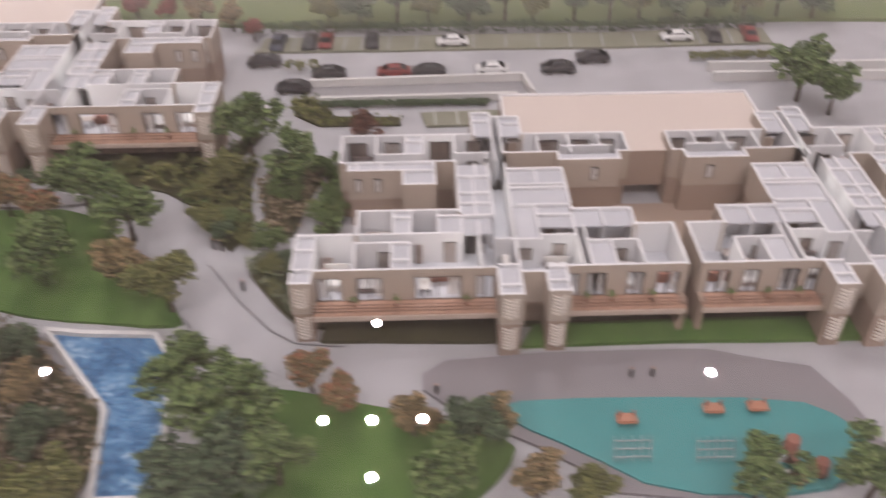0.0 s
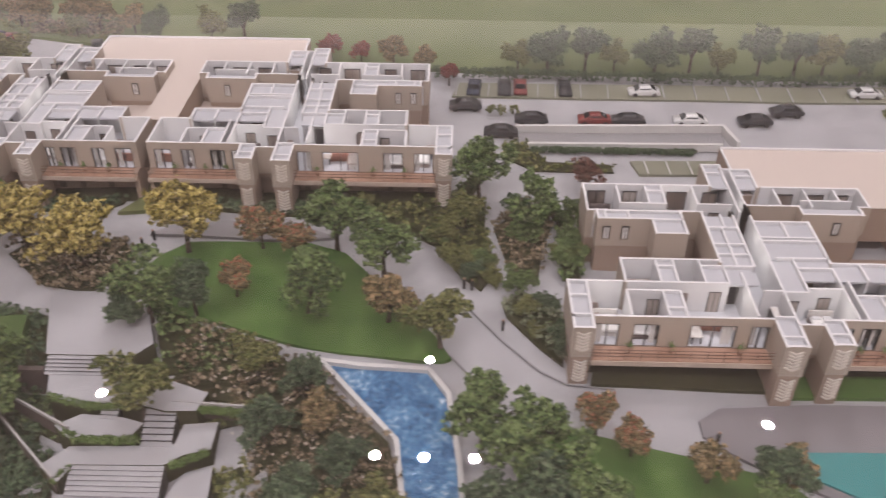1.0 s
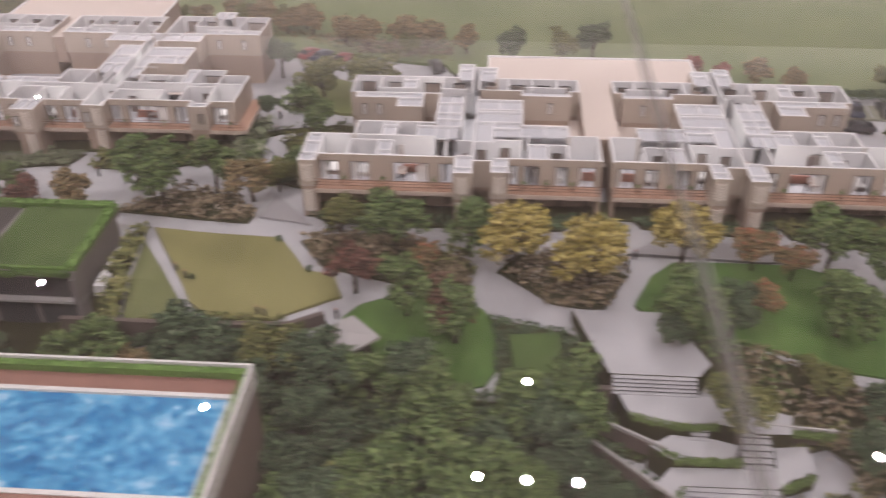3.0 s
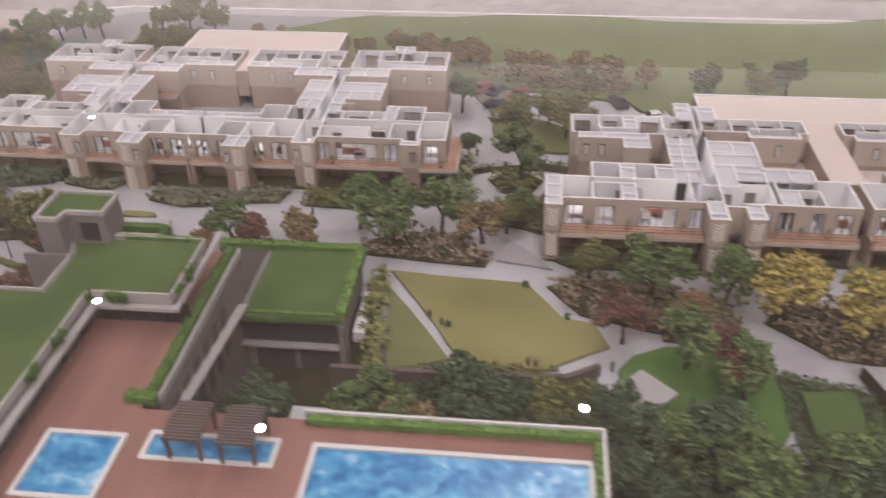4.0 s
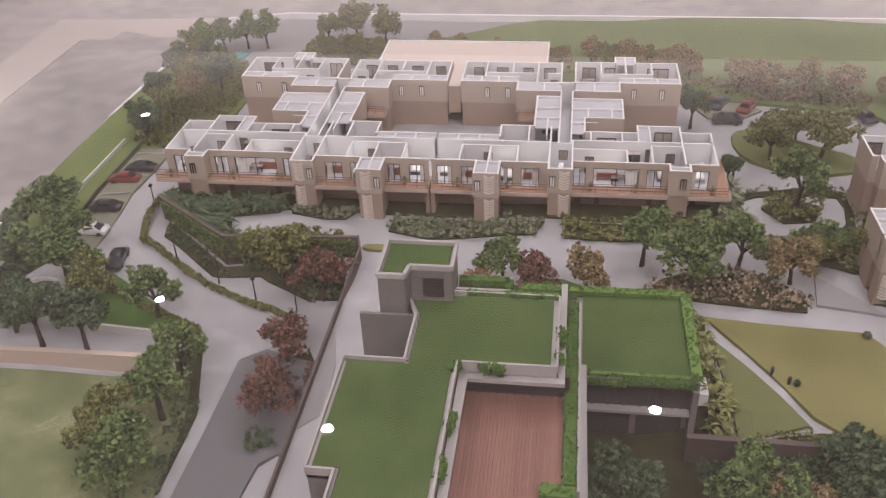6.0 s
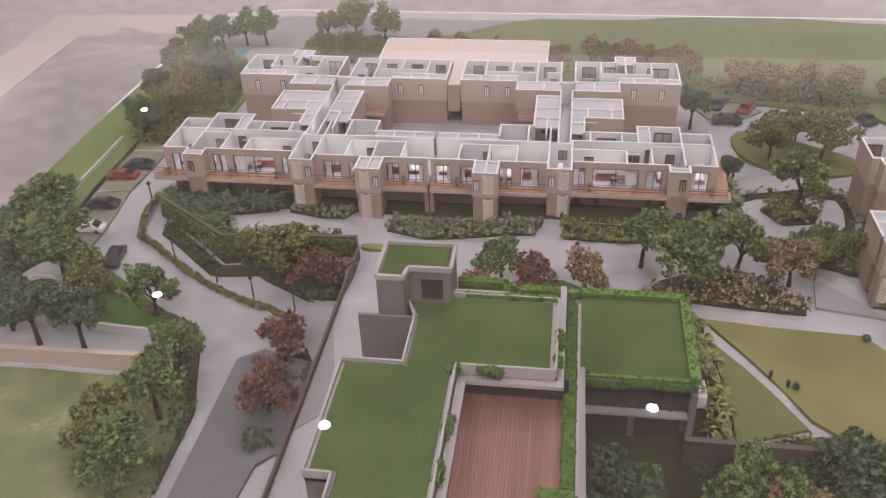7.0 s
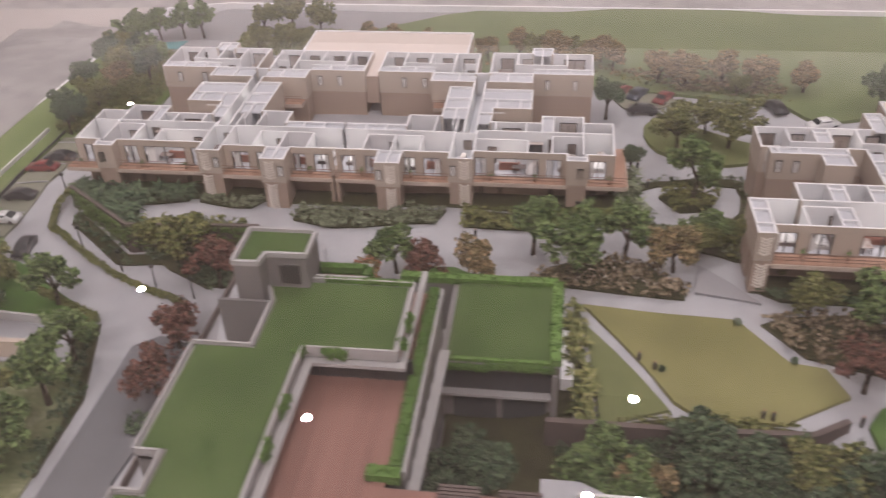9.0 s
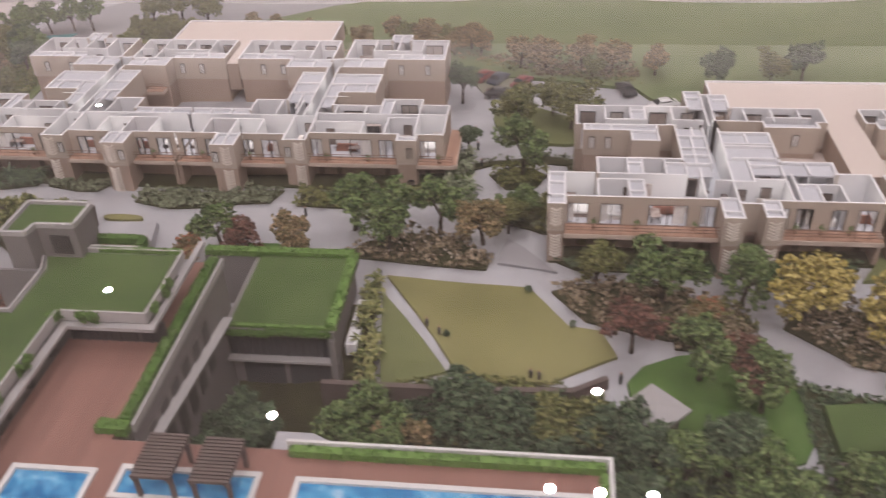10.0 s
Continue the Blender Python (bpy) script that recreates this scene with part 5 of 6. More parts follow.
for k in range(4):
    bm = bmesh.new()
    a = k * math.pi / 2
    x, y = 1.7 * math.cos(a), 1.7 * math.sin(a)
    tube(bm, (x, y, -.5), (x, y, 2.45), .12, .12)
    part("post", bm, DARK, pav)
bm = bmesh.new()
prism(bm, [(0, -1.9), (1.9, 0), (0, 1.9), (-1.9, 0)], -2.4, 1.5)
part("base", bm, PERGOLA, pav, "dark brown pavilion body")

# retaining wall of the khaki lawn
for a, b in (((-102.4, 55.2), (-91, 55.2)), ((-91, 55.2), (-82.3, 55.6)), ((-82.3, 55.6), (-79.5, 57.3)), ((-63.6, 49.4), (-55.1, 49.4))):
    bm = bmesh.new()
    slant(bm, (*a, -.6), (*b, -.6), .5, 2.6)
    solid("retaining_wall", bm, PERGOLA, "dark brown retaining wall below the lawn", "wall", "structure")
# white line wall behind the pool hedge
bm = bmesh.new()
box(bm, -100.3, -80.5, 40.75, 40.95, DECK_Z - 1, DECK_Z + .75)
box(bm, -80.75, -80.5, 26, 40.75, DECK_Z - 1, DECK_Z + .75)
solid("terrace_wall", bm, KERB, "thin pale wall behind the pool hedge", "wall", "structure")

# ---- garden terraces and stairs in front ----
def stairs(name, x0, x1, y_top, y_low, z_top, z_low, steps):
    ob = thing(name, "pale grey garden steps with thin dark risers", "steps", (0, 0, 0), "garden steps")
    for i in range(steps):
        ya, yb = y_top + (y_low - y_top) * i / steps, y_top + (y_low - y_top) * (i + 1) / steps
        z = z_top + (z_low - z_top) * (i + 1) / steps
        bm = bmesh.new()
        box(bm, x0, x1, yb - .06, ya, -4, z, mat=1)
        box(bm, x0, x1, yb - .1, ya, z, z + .06)
        part("step", bm, [PAVE, DARK], ob)
    return ob


def terrace_slab(poly, z, name="garden_terrace"):
    bm = bmesh.new()
    prism(bm, poly, z - 3, z, mat=1, top=0)
    solid(name, bm, [PAVE, SOIL_SHADE], "pale grey paved garden terrace", "terrace", "structure")


terrace_slab([(-55.2, 50.5), (-48.2, 50.5), (-47, 52), (-49.5, 58.5), (-57.8, 58.5)], 1.2)
stairs("garden_steps", -55, -48.4, 50.5, 49.1, 1.2, .4, 5)
terrace_slab([(-54.6, 49.1), (-46, 49.1), (-41.6, 47.4), (-42.1, 45.5), (-44.4, 45.4), (-47.2, 46.2), (-51.2, 46), (-53.9, 46.8)], .4)
stairs("garden_steps", -49.4, -48.1, 46.4, 45.2, .4, -.3, 4)
terrace_slab([(-52.6, 44.4), (-50.9, 45.6), (-47.6, 45.3), (-46, 44.8), (-46.6, 43.3), (-48.4, 43.2), (-51, 43.1)], -.3)
stairs("garden_steps", -45.9, -43.6, 45.8, 43.2, .4, -1.0, 6)
terrace_slab([(-52.7, 41.1), (-51.1, 43), (-46.1, 43.2), (-43.4, 43.4), (-43.2, 45.4), (-40.6, 45.7), (-40.6, 43), (-42.5, 42.4), (-43.7, 41.4), (-50.2, 41.3), (-50.8, 39.7)], -1.0)
stairs("garden_steps", -50.4, -43.6, 41.4, 38.9, -1.0, -2.0, 7)
terrace_slab([(-102.5, 45), (-100, 45), (-97.5, 43.7), (-97.5, 41), (-102.5, 41)], 5.6)
terrace_slab([(-51.2, 39.4), (-43.2, 39.2), (-42.5, 41.4), (-40.4, 42.2), (-40, 38), (-42, 30), (-51.2, 30)], -2.0)
for a, b, z in (((-57.5, 47.4), (-51.4, 44.0), -.1), ((-57.5, 45.8), (-51.2, 39.9), -.8), ((-44.2, 46.5), (-38.6, 46.1), .3)):
    bm = bmesh.new()
    slant(bm, (*a, z), (*b, z), .16, .3)
    slant(bm, (*a, z - .9), (*b, z - .9), .12, 1.3, mat=1)
    solid("planter_wall", bm, [CLUB_LIGHT, PERGOLA], "thin grey coping on a dark garden wall", "wall", "structure")

# ---- planting beds ----
SEEDS = iter(range(100, 400))
BEDS = [
    ([(-105, 74.4), (-103, 77.5), (-98.9, 79.3), (-93, 78.5), (-89.6, 74), (-89.9, 72.2), (-98, 73.2)], "brown", 1.1, "brown and cream flowering shrubs by the fork"),
    ([(-84.3, 69.4), (-81.3, 64.8), (-74, 62.7), (-66.6, 62.7), (-67.6, 67.4), (-71.5, 69.4), (-75.6, 71.4), (-82, 70.6)], "brown", 1.2, "olive brown shrubs beside the khaki lawn"),
    ([(-76.4, 63.3), (-66.4, 64.4), (-66.6, 66.8), (-70.5, 68.8), (-72, 68)], "olive", 1.2, "mixed olive shrubs along the path"),
    ([(-100.4, 71.5), (-99.6, 67.5), (-98.4, 57.2), (-100.2, 57), (-101, 67)], "olive", .9, "spiky olive plants beside the bench"),
    ([(-100, 57), (-92, 58.3), (-83, 57.2), (-82.5, 55.9), (-100.5, 55.6)], "olive", .6, "low plants along the lawn wall"),
    ([(-64.7, 65.1), (-59.8, 60.2), (-54.6, 59.4), (-52.1, 64.9), (-54.2, 67.6), (-63, 68)], "brown", 1.4, "brown and cream flowering shrubs under yellow trees"),
    ([(-65, 58.6), (-57.4, 57), (-54.8, 51.6), (-55, 50), (-64, 50.6)], "dark", .5, "low dark groundcover round the square lawn"),
    ([(-36.1, 72.8), (-32.1, 73.9), (-28.4, 73.6), (-23.4, 73.8), (-19.4, 75), (-19.6, 71), (-18.6, 63.8), (-20.1, 60.9), (-22.1, 63.3), (-24, 67.2), (-28, 69.9), (-31.7, 71)], "olive", 1.9, "olive shrubs along the wide path"),
    ([(-18.8, 59.5), (-17, 61.5), (-16.2, 59.8), (-13.3, 59.8), (-13.5, 51.6), (-15.1, 53.5), (-18.5, 58)], "grey", 1.4, "grey green shrubs at the block corner"),
    ([(-19.3, 71), (-16.6, 74.1), (-13.2, 75.2), (-13, 71.4), (-14, 68.3), (-14.8, 63.1), (-16.8, 62.6), (-18.2, 65.1)], "brown", 1.5, "brown shrubs in the round bed"),
    ([(-13, 74.4), (-10.9, 74.8), (-10.9, 63.2), (-13.2, 62.9)], "green", 1.6, "dense green shrubs along the block side"),
    ([(-84, 74), (-55.8, 74), (-55.8, 73.4), (-58, 71.6), (-70, 72.2), (-82, 72.2)], "dark", .6, "dark hedge planting in front of the flats"),
    ([(-51, 73.9), (-37, 73.9), (-37, 71.4), (-50.5, 72)], "dark", .6, "dark planting in front of the flats"),
    ([(-37, 73.9), (-36, 71.2), (-32, 71.6), (-32.4, 74)], "olive", .7, "olive planting in front of the flats"),
    ([(-131.3, 88.6), (-114, 88.6), (-115, 85.4), (-127, 84.4), (-131.5, 85.6)], "grey", .8, "dark shrub bank in front of the flats"),
    ([(-112.4, 88.9), (-95.5, 89), (-95.6, 85.2), (-112.4, 85)], "olive", .9, "yellow green shrub bank in front of the flats"),
    ([(-158, 90), (-143.8, 90), (-144, 88.9), (-151, 87.6), (-149, 85.4), (-146.4, 83.2), (-146.6, 81.2), (-149, 82.0), (-157.5, 87.6)], "grey", .7, "broad-leaved tropical planting by the retaining wall"),
    ([(-146.4, 81.2), (-144.8, 83), (-141, 84.6), (-136, 84.6), (-134.6, 81.6)], "olive", .9, "yellow olive shrubs on the retaining wall"),
    ([(-143.4, 89.8), (-135, 89.8), (-136.2, 87.4), (-138.6, 87.3), (-143.2, 88.4)], "grey", .7, "dark shrubs by the tower"),
    ([(-96, 131), (-88, 129.8), (-81.4, 128), (-72.5, 127), (-72, 120.4), (-76, 120.6), (-81.7, 122), (-86, 122.6), (-91, 128)], "brown", 1.3, "brown shrubs under the trees behind the parking"),
    ([(-96, 97), (-93.5, 97), (-93, 90), (-92, 85), (-95.5, 85)], "green", 1.4, "spiky green planting at the block corner"),
    ([(-91.3, 92.0), (-89.8, 94.6), (-86.6, 95.4), (-84.3, 93.2), (-85.5, 89.6), (-89.4, 89.1)], "olive", 1.3, "round planted island in the path"),
    ([(-93, 84.6), (-84, 84.6), (-80, 80), (-77.5, 76), (-83, 77), (-88, 80.5), (-93, 82)], "olive", 1.8, "olive shrubs between the two blocks"),
    ([(-82.2, 98), (-81.8, 93.6), (-82.6, 89.5), (-84, 87), (-88, 86.2), (-93.4, 86.6), (-94, 84.6), (-84.6, 78), (-82, 80), (-82, 88), (-80, 97)], "grey", 1.3, "green planting at the block end"),
    ([(-101, 54.8), (-82, 55), (-79.6, 52), (-80.4, 41.2), (-101, 41.2)], "dark", 1.6, "deep green garden below the lawn wall"),
    ([(-80.4, 53.6), (-73, 52), (-66, 50.4), (-55, 49.2), (-54, 44), (-51.6, 40), (-51.6, 30), (-80.4, 30)], "dark", 1.8, "dense dark green woodland floor"),
    ([(-45, 53.4), (-42.6, 55), (-34.6, 52), (-31.8, 49.3), (-27.2, 43.9), (-26, 39), (-27.2, 35), (-36, 35), (-38, 44), (-41, 48.6), (-46, 49.6)], "brown", 2.0, "brown garden shrubs with cream flowers behind the pond"),
    ([(-147.2, 69.9), (-143.4, 59), (-143.3, 50), (-145, 50), (-146, 60), (-149, 67)], "dark", 1.0, "dark shrubs along the driveway"),
    ([(-156.1, 85.5), (-145.9, 79.3), (-142.0, 76.7), (-136.7, 73.9), (-135.5, 82.4), (-134.8, 84.4), (-149.1, 83.9), (-153.9, 85.1)], "dark", .5, "shaded lower garden beside the ramp"),
    ([(-139.5, 66.5), (-136, 62), (-133.5, 58), (-132, 62), (-136, 68.5)], "red", 1.2, "dark red shrubs by the ramp"),
    ([(-138.6, 57.8), (-136, 58.2), (-135.4, 55.8), (-137.8, 55)], "dark", 1.0, "dark round bush at the drive edge"),
    ([(-48.8, 58.4), (-47.6, 53.4), (-46.4, 50.6), (-40, 50.6), (-42.4, 54.6), (-46.4, 56.6)], "green", 1.6, "dense green shrubs beside the garden path"),
    ([(-57.6, 49), (-54.8, 48.6), (-53.9, 46.4), (-51.6, 45.6), (-52.6, 44.4), (-57.6, 46.6)], "green", 1.0, "leafy planting below the square lawn"),
    ([(-57.6, 44.6), (-53, 43.8), (-51.4, 42.8), (-53, 41), (-54.4, 39.4), (-57.6, 40)], "dark", 1.1, "dark planting between garden walls"),
    ([(-46.4, 45), (-44.9, 43.4), (-46.6, 43.4)], "green", .8, "small planted corner by the steps"),
    ([(-42.2, 47.6), (-37, 48), (-37.5, 45.8), (-41.8, 45.4)], "olive", 1.0, "olive shrubs beside the garden steps"),
    ([(-42, 42.2), (-38, 42.6), (-36.5, 40), (-36, 36), (-41, 36)], "olive", 1.0, "olive shrubs at the table front"),
    ([(-18, 88), (-17.4, 84), (-14.6, 81.6), (-5.4, 81.8), (-5.6, 83.4), (-13, 83.6), (-15, 88)], "olive", .9, "rounded roadside shrubs"),
    ([(-171.5, 108), (-166, 106.5), (-160.5, 108), (-159.5, 122), (-163, 134), (-171, 140)], "olive", 1.6, "thick undergrowth below the boundary trees"),
    ([(-156, 134), (-139, 135), (-138, 148), (-156, 150)], "olive", 1.2, "undergrowth below the trees behind the flats"),
    ([(-140, 139), (-94, 131), (-72, 122), (-72, 120.6), (-96, 129), (-138, 135)], "orange", 1.5, "autumn coloured planting along the field edge"),
    ([(-174, 82.4), (-168, 82), (-169.8, 78), (-170.4, 71), (-169, 67), (-174, 66)], "dark", 1.0, "dark undergrowth below the boundary trees"),
    ([(-91.5, 96.4), (-94.6, 94.6), (-95, 89), (-93.4, 88.6), (-93.4, 93.4), (-91.4, 95.2), (-84.4, 96.4), (-82, 96), (-82, 98), (-85, 98.4)], "grey", 1.0, "grey green planting round the ring path"),
    ([(-94, 127), (-86.5, 123.4), (-78, 120.8), (-72, 119), (-72, 122.4), (-86, 126.6), (-94, 129)], "olive", 1.0, "olive brown shrubs beside the north parking"),
    ([(-68, 66.6), (-66.2, 62), (-66.6, 61.2), (-74, 61.6), (-74, 63)], "brown", 1.2, "brown shrubs beside the lawn"),
    ([(-22.6, 72), (-19.5, 80), (-20.6, 80.5), (-24, 75)], "green", 1.1, "green verge shrubs by the block"),
    ([(-140.4, 78.9), (-134, 79.4), (-133.6, 74), (-136.6, 74.2), (-141, 76.8)], "dark", 1.3, "dark shrubs under the maple beside the walk"),
    ([(-156.6, 85.8), (-147.6, 79.2), (-142, 78.6), (-142.6, 77.4), (-148.8, 78.2), (-156.4, 83.6)], "dark", 1.0, "dark shrubs at the foot of the creeper wall"),
]
for poly, kind, tall, label in BEDS:
    shrubs("shrub_bed", poly, LEAF[kind], label, tall, 1.0, seed=next(SEEDS))
for poly, mat, label in (([(-104, 74.5), (-98.9, 78.6), (-90.5, 74), (-91, 72.6), (-98, 73.6)], WHITE_BLOOM, "cream blossom over the shrubs"), ([(-64, 64), (-59.8, 60.6), (-55, 60), (-53, 64), (-55, 66)], WHITE_BLOOM, "cream blossom under the yellow trees"), ([(-44, 53), (-34.6, 51.4), (-28.6, 45), (-28.4, 37), (-35, 37), (-42, 49)], WHITE_BLOOM, "cream blossom in the garden"), ([(-99, 54), (-84, 54.4), (-83, 50), (-99, 50)], LEAF["olive"], "olive plants in the deep garden"), ([(-35, 73), (-23.4, 73.6), (-19.6, 74), (-19, 64), (-20.1, 61.4), (-24, 67.6), (-31, 71.4)], LEAF["green"], "green bushes along the wide path"), ([(-18.6, 59.4), (-17, 61), (-13.6, 59.6), (-13.7, 52.4)], LEAF["green"], "green bushes at the block corner"), ([(-78, 50), (-60, 46), (-60, 36), (-78, 38)], LEAF["green"], "green canopy over the woodland floor")):
    shrubs("blossom", poly, mat, label, 2.2, .3, seed=next(SEEDS), leaf=.13, size=(.1, .2), per=9, soil=False)

# Dark soil under the flats, with the balconies' shade painted into its colour.
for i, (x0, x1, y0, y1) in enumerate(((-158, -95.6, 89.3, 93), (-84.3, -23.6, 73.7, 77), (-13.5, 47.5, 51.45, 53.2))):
    sheet("undercroft_bed", [(x0, y0), (x1, y0), (x1, y1), (x0, y1)], SOIL_SHADE, "dark soil with painted shade under the balconies", "soil", rise=.05, step=6)


def spiky_bed(poly, mat, label, count, reach, seed):
    """Rosettes of long arching blades, one object of stuff."""
    rng = random.Random(seed)
    xs, ys = [p[0] for p in poly], [p[1] for p in poly]
    verts, faces = [], []
    while count:
        x, y = rng.uniform(min(xs), max(xs)), rng.uniform(min(ys), max(ys))
        if not inside(x, y, poly):
            continue
        count -= 1
        z, tall = gz(x, y) + .1, rng.uniform(.3, 1.1)
        for k in range(rng.randint(9, 13)):
            a = rng.uniform(0, math.tau)
            r = reach * rng.uniform(.6, 1.15)
            d, n = Vector((math.cos(a), math.sin(a), 0)), Vector((-math.sin(a), math.cos(a), 0))
            lift = rng.uniform(.25, .95)
            o = len(verts)
            for f, w in ((0, .05), (.45, .13), (.8, .1), (1, .02)):
                p = Vector((x, y, z + tall)) + d * r * f + Vector((0, 0, r * (lift * f * 1.6 - f * f * .9)))
                verts += [tuple((p - n * w) * U), tuple((p + n * w) * U)]
            faces += [(o + 2 * i, o + 2 * i + 1, o + 2 * i + 3, o + 2 * i + 2) for i in range(3)]
    me = bpy.data.meshes.new("spiky_plants")
    me.from_pydata(verts, [], faces)
    me.materials.append(mat)
    return tagged(new("spiky_plants", me), label, "plants", kind="stuff")


spiky_bed([(-158, 90), (-144, 90), (-144.2, 88.8), (-151, 87.4), (-148.6, 85), (-146.6, 83), (-149, 82.2), (-157.6, 87.4)], LEAF["dark"], "arching deep green palm-like leaves above the wall", 150, 1.25, 901)
spiky_bed([(-147.4, 81.6), (-146, 83), (-141, 83.6), (-141, 81.6)], LEAF["olive"], "arching yellow green leaves on the wall", 26, 1.0, 902)
spiky_bed([(-96, 97), (-93.5, 97), (-93, 90), (-92, 85), (-95.5, 85)], LEAF["grey"], "arching palm-like leaves at the block corner", 40, 1.3, 903)
spiky_bed([(-100.4, 71.5), (-99.6, 67.5), (-98.4, 57.2), (-100.2, 57), (-101, 67)], LEAF["olive"], "spiky yellow green plants beside the bench", 44, .9, 904)
spiky_bed([(-80, 53), (-75, 51.6), (-66, 48), (-78, 46)], LEAF["green"], "arching leaves in the woodland floor", 40, 1.0, 905)

# clipped hedges
hedge_row([(-100, 40.4), (-80.9, 40.4)], DECK_Z, .55, .55, "clipped bright green hedge along the pool terrace", next(SEEDS), None, True)
hedge_row([(-80.9, 40), (-80.9, 26)], DECK_Z - .4, .6, .8, "clipped hedge at the terrace end", next(SEEDS), None, True)
hedge_row([(-111.3, 42), (-111.3, 60)], 8.7, .7, .55, "clipped hedge on the long garden wall", next(SEEDS), None, True)
hedge_row([(-113, 41.6), (-110.9, 41.6)], 8.4, .9, .7, "clipped hedge block at the wall end", next(SEEDS), None, True)
hedge_row([(-110.6, 58.0), (-101.7, 58.0)], EAST_Z - .15, .3, .25, "hedge trimming the roof lawn edge", next(SEEDS), None, True)
hedge_row([(-101.8, 57.9), (-101.8, 68.2)], EAST_Z - .15, .8, .55, "hedge trimming the roof lawn side", next(SEEDS), None, True)
hedge_row([(-115.6, 68.2), (-101.8, 68.2)], EAST_Z - .15, .8, .6, "hedge trimming the roof lawn back", next(SEEDS), None, True)
hedge_row([(-119.7, 58.6), (-116, 58.6), (-116, 57.6)], ROOF_Z - .4, .6, .6, "hedge in the roof planter", next(SEEDS), None, True)
hedge_row([(-119, 57.2), (-112.4, 57.2)], ROOF_Z - .3, .4, .35, "creeper along the roof edge", next(SEEDS), None, True)
for x, y, dx, dy in ((-116.5, 49.3, 1.4, 0), (-118.9, 49.2, .7, .6), (-118.6, 44.2, 0, 1.4), (-118.6, 40.5, 0, 1.2), (-112.1, 53, 0, 1.6), (-112.1, 50.6, 0, .8)):
    hedge_row([(x - dx / 2, y - dy / 2), (x + dx / 2 + .01, y + dy / 2)], ROOF_Z - .8, .5, .9, "trailing green plant hanging over the parapet", next(SEEDS))
for x in (-109.8, -107.8, -106.2, -104.5, -102.8):
    hedge_row([(x - .9, 57.6), (x + .9, 57.6)], EAST_Z - .6 - .2 * (int(x) % 2), .25, .5, "trailing green plant over the roof edge", next(SEEDS))
for pts, z in (([(-52.2, 44.5), (-50.6, 43.1), (-46.1, 43.3)], -.75), ([(-51.3, 39.9), (-50.4, 41.2)], -1.5), ([(-43.2, 41.5), (-40.8, 42.9)], -1.5), ([(-44.2, 46.2), (-38.8, 45.8)], -.3), ([(-53.8, 46.9), (-50.2, 45.9), (-47.4, 46.1)], -.1)):
    hedge_row(pts, z, .35, .55, "low green edging below the garden terrace", next(SEEDS), LEAF["creeper"])
hedge_row([(-19.1, 95), (-15.5, 95.2)], gz, 1.6, 1.2, "rounded roadside hedge", next(SEEDS), LEAF["olive"])
hedge_row([(-26, 105.5), (0, 104.6), (40, 104.8)], gz, 1.6, 1.6, "long dark hedge behind the parking", next(SEEDS), LEAF["dark"])
hedge_row([(28.8, 96.4), (46, 96.2)], gz, 1.3, .9, "clipped hedge in the road island", next(SEEDS), LEAF["olive"])
hedge_row([(-14.5, 86.1), (4, 86.3)], gz, .7, .7, "low planting along the ramp wall", next(SEEDS), LEAF["dark"])
hedge_row([(-162.1, 76.8), (-147.4, 70.2), (-148, 68.4)], gz, .9, .8, "clipped hedge along the driveway", next(SEEDS), LEAF["olive"])
hedge_row([(-159.4, 91), (-159.6, 86.6), (-158.8, 83.4), (-153.8, 79.8), (-147.7, 76.5), (-138.8, 72.2)], gz, .65, .65, "clipped hedge along the lower drive", next(SEEDS), LEAF["olive"])
hedge_row([(-165, 64.5), (-150, 64.9)], gz, .6, .7, "low plants on the boundary wall", next(SEEDS), LEAF["dark"])
hedge_row([(-101.4, 54.6), (-91, 54.6), (-82.6, 55)], gz, 1.1, 2.2, "dark green planting against the retaining wall", next(SEEDS), LEAF["dark"])
creeper([(-147.6, 79.6), (-133.5, 80.3)], .2, 3.0, next(SEEDS))
creeper([(-157.3, 86.7), (-147.8, 79.6)], .2, 3.2, next(SEEDS))
for a, b in (((-157.6, 87.4), (-147.7, 80.1)), ((-147.7, 80.1), (-133.4, 80.9))):
    bm = bmesh.new()
    slant(bm, (*a, -2.2), (*b, -2.2), .4, 5)
    solid("garden_wall_west", bm, PERGOLA, "brown retaining wall with creepers", "wall", "structure")
bm = bmesh.new()
slant(bm, (-176, 64, -4.2), (-149.6, 64.4, -4.2), .6, 2.4)
solid("boundary_wall", bm, SLAB, "low beige boundary wall beside the field", "wall", "structure")
# basement ramp walls at the road
sheet("ramp_floor", [(-15.6, 87.2), (-15.8, 90.4), (8.4, 91.3), (7.6, 87.6)], PAVE_DARK, "grey floor of the basement ramp", "road", rise=.1)
for a, b, tall in (((-16, 90.6), (8.2, 91.5), 1.3), ((-14.8, 86.9), (7.2, 87.3), .9), ((8.2, 91.5), (9, 87.4), 1.3)):
    bm = bmesh.new()
    slant(bm, (*a, .4), (*b, .4), .4, tall)
    solid("ramp_wall", bm, KERB, "pale low wall of the basement ramp", "wall", "structure")
for a, b in (((30, 93.5), (60, 93)), ((30, 91), (60, 90.5))):
    bm = bmesh.new()
    slant(bm, (*a, .4), (*b, .4), .4, 1.2)
    solid("ramp_wall", bm, KERB, "pale low wall of the basement ramp", "wall", "structure")

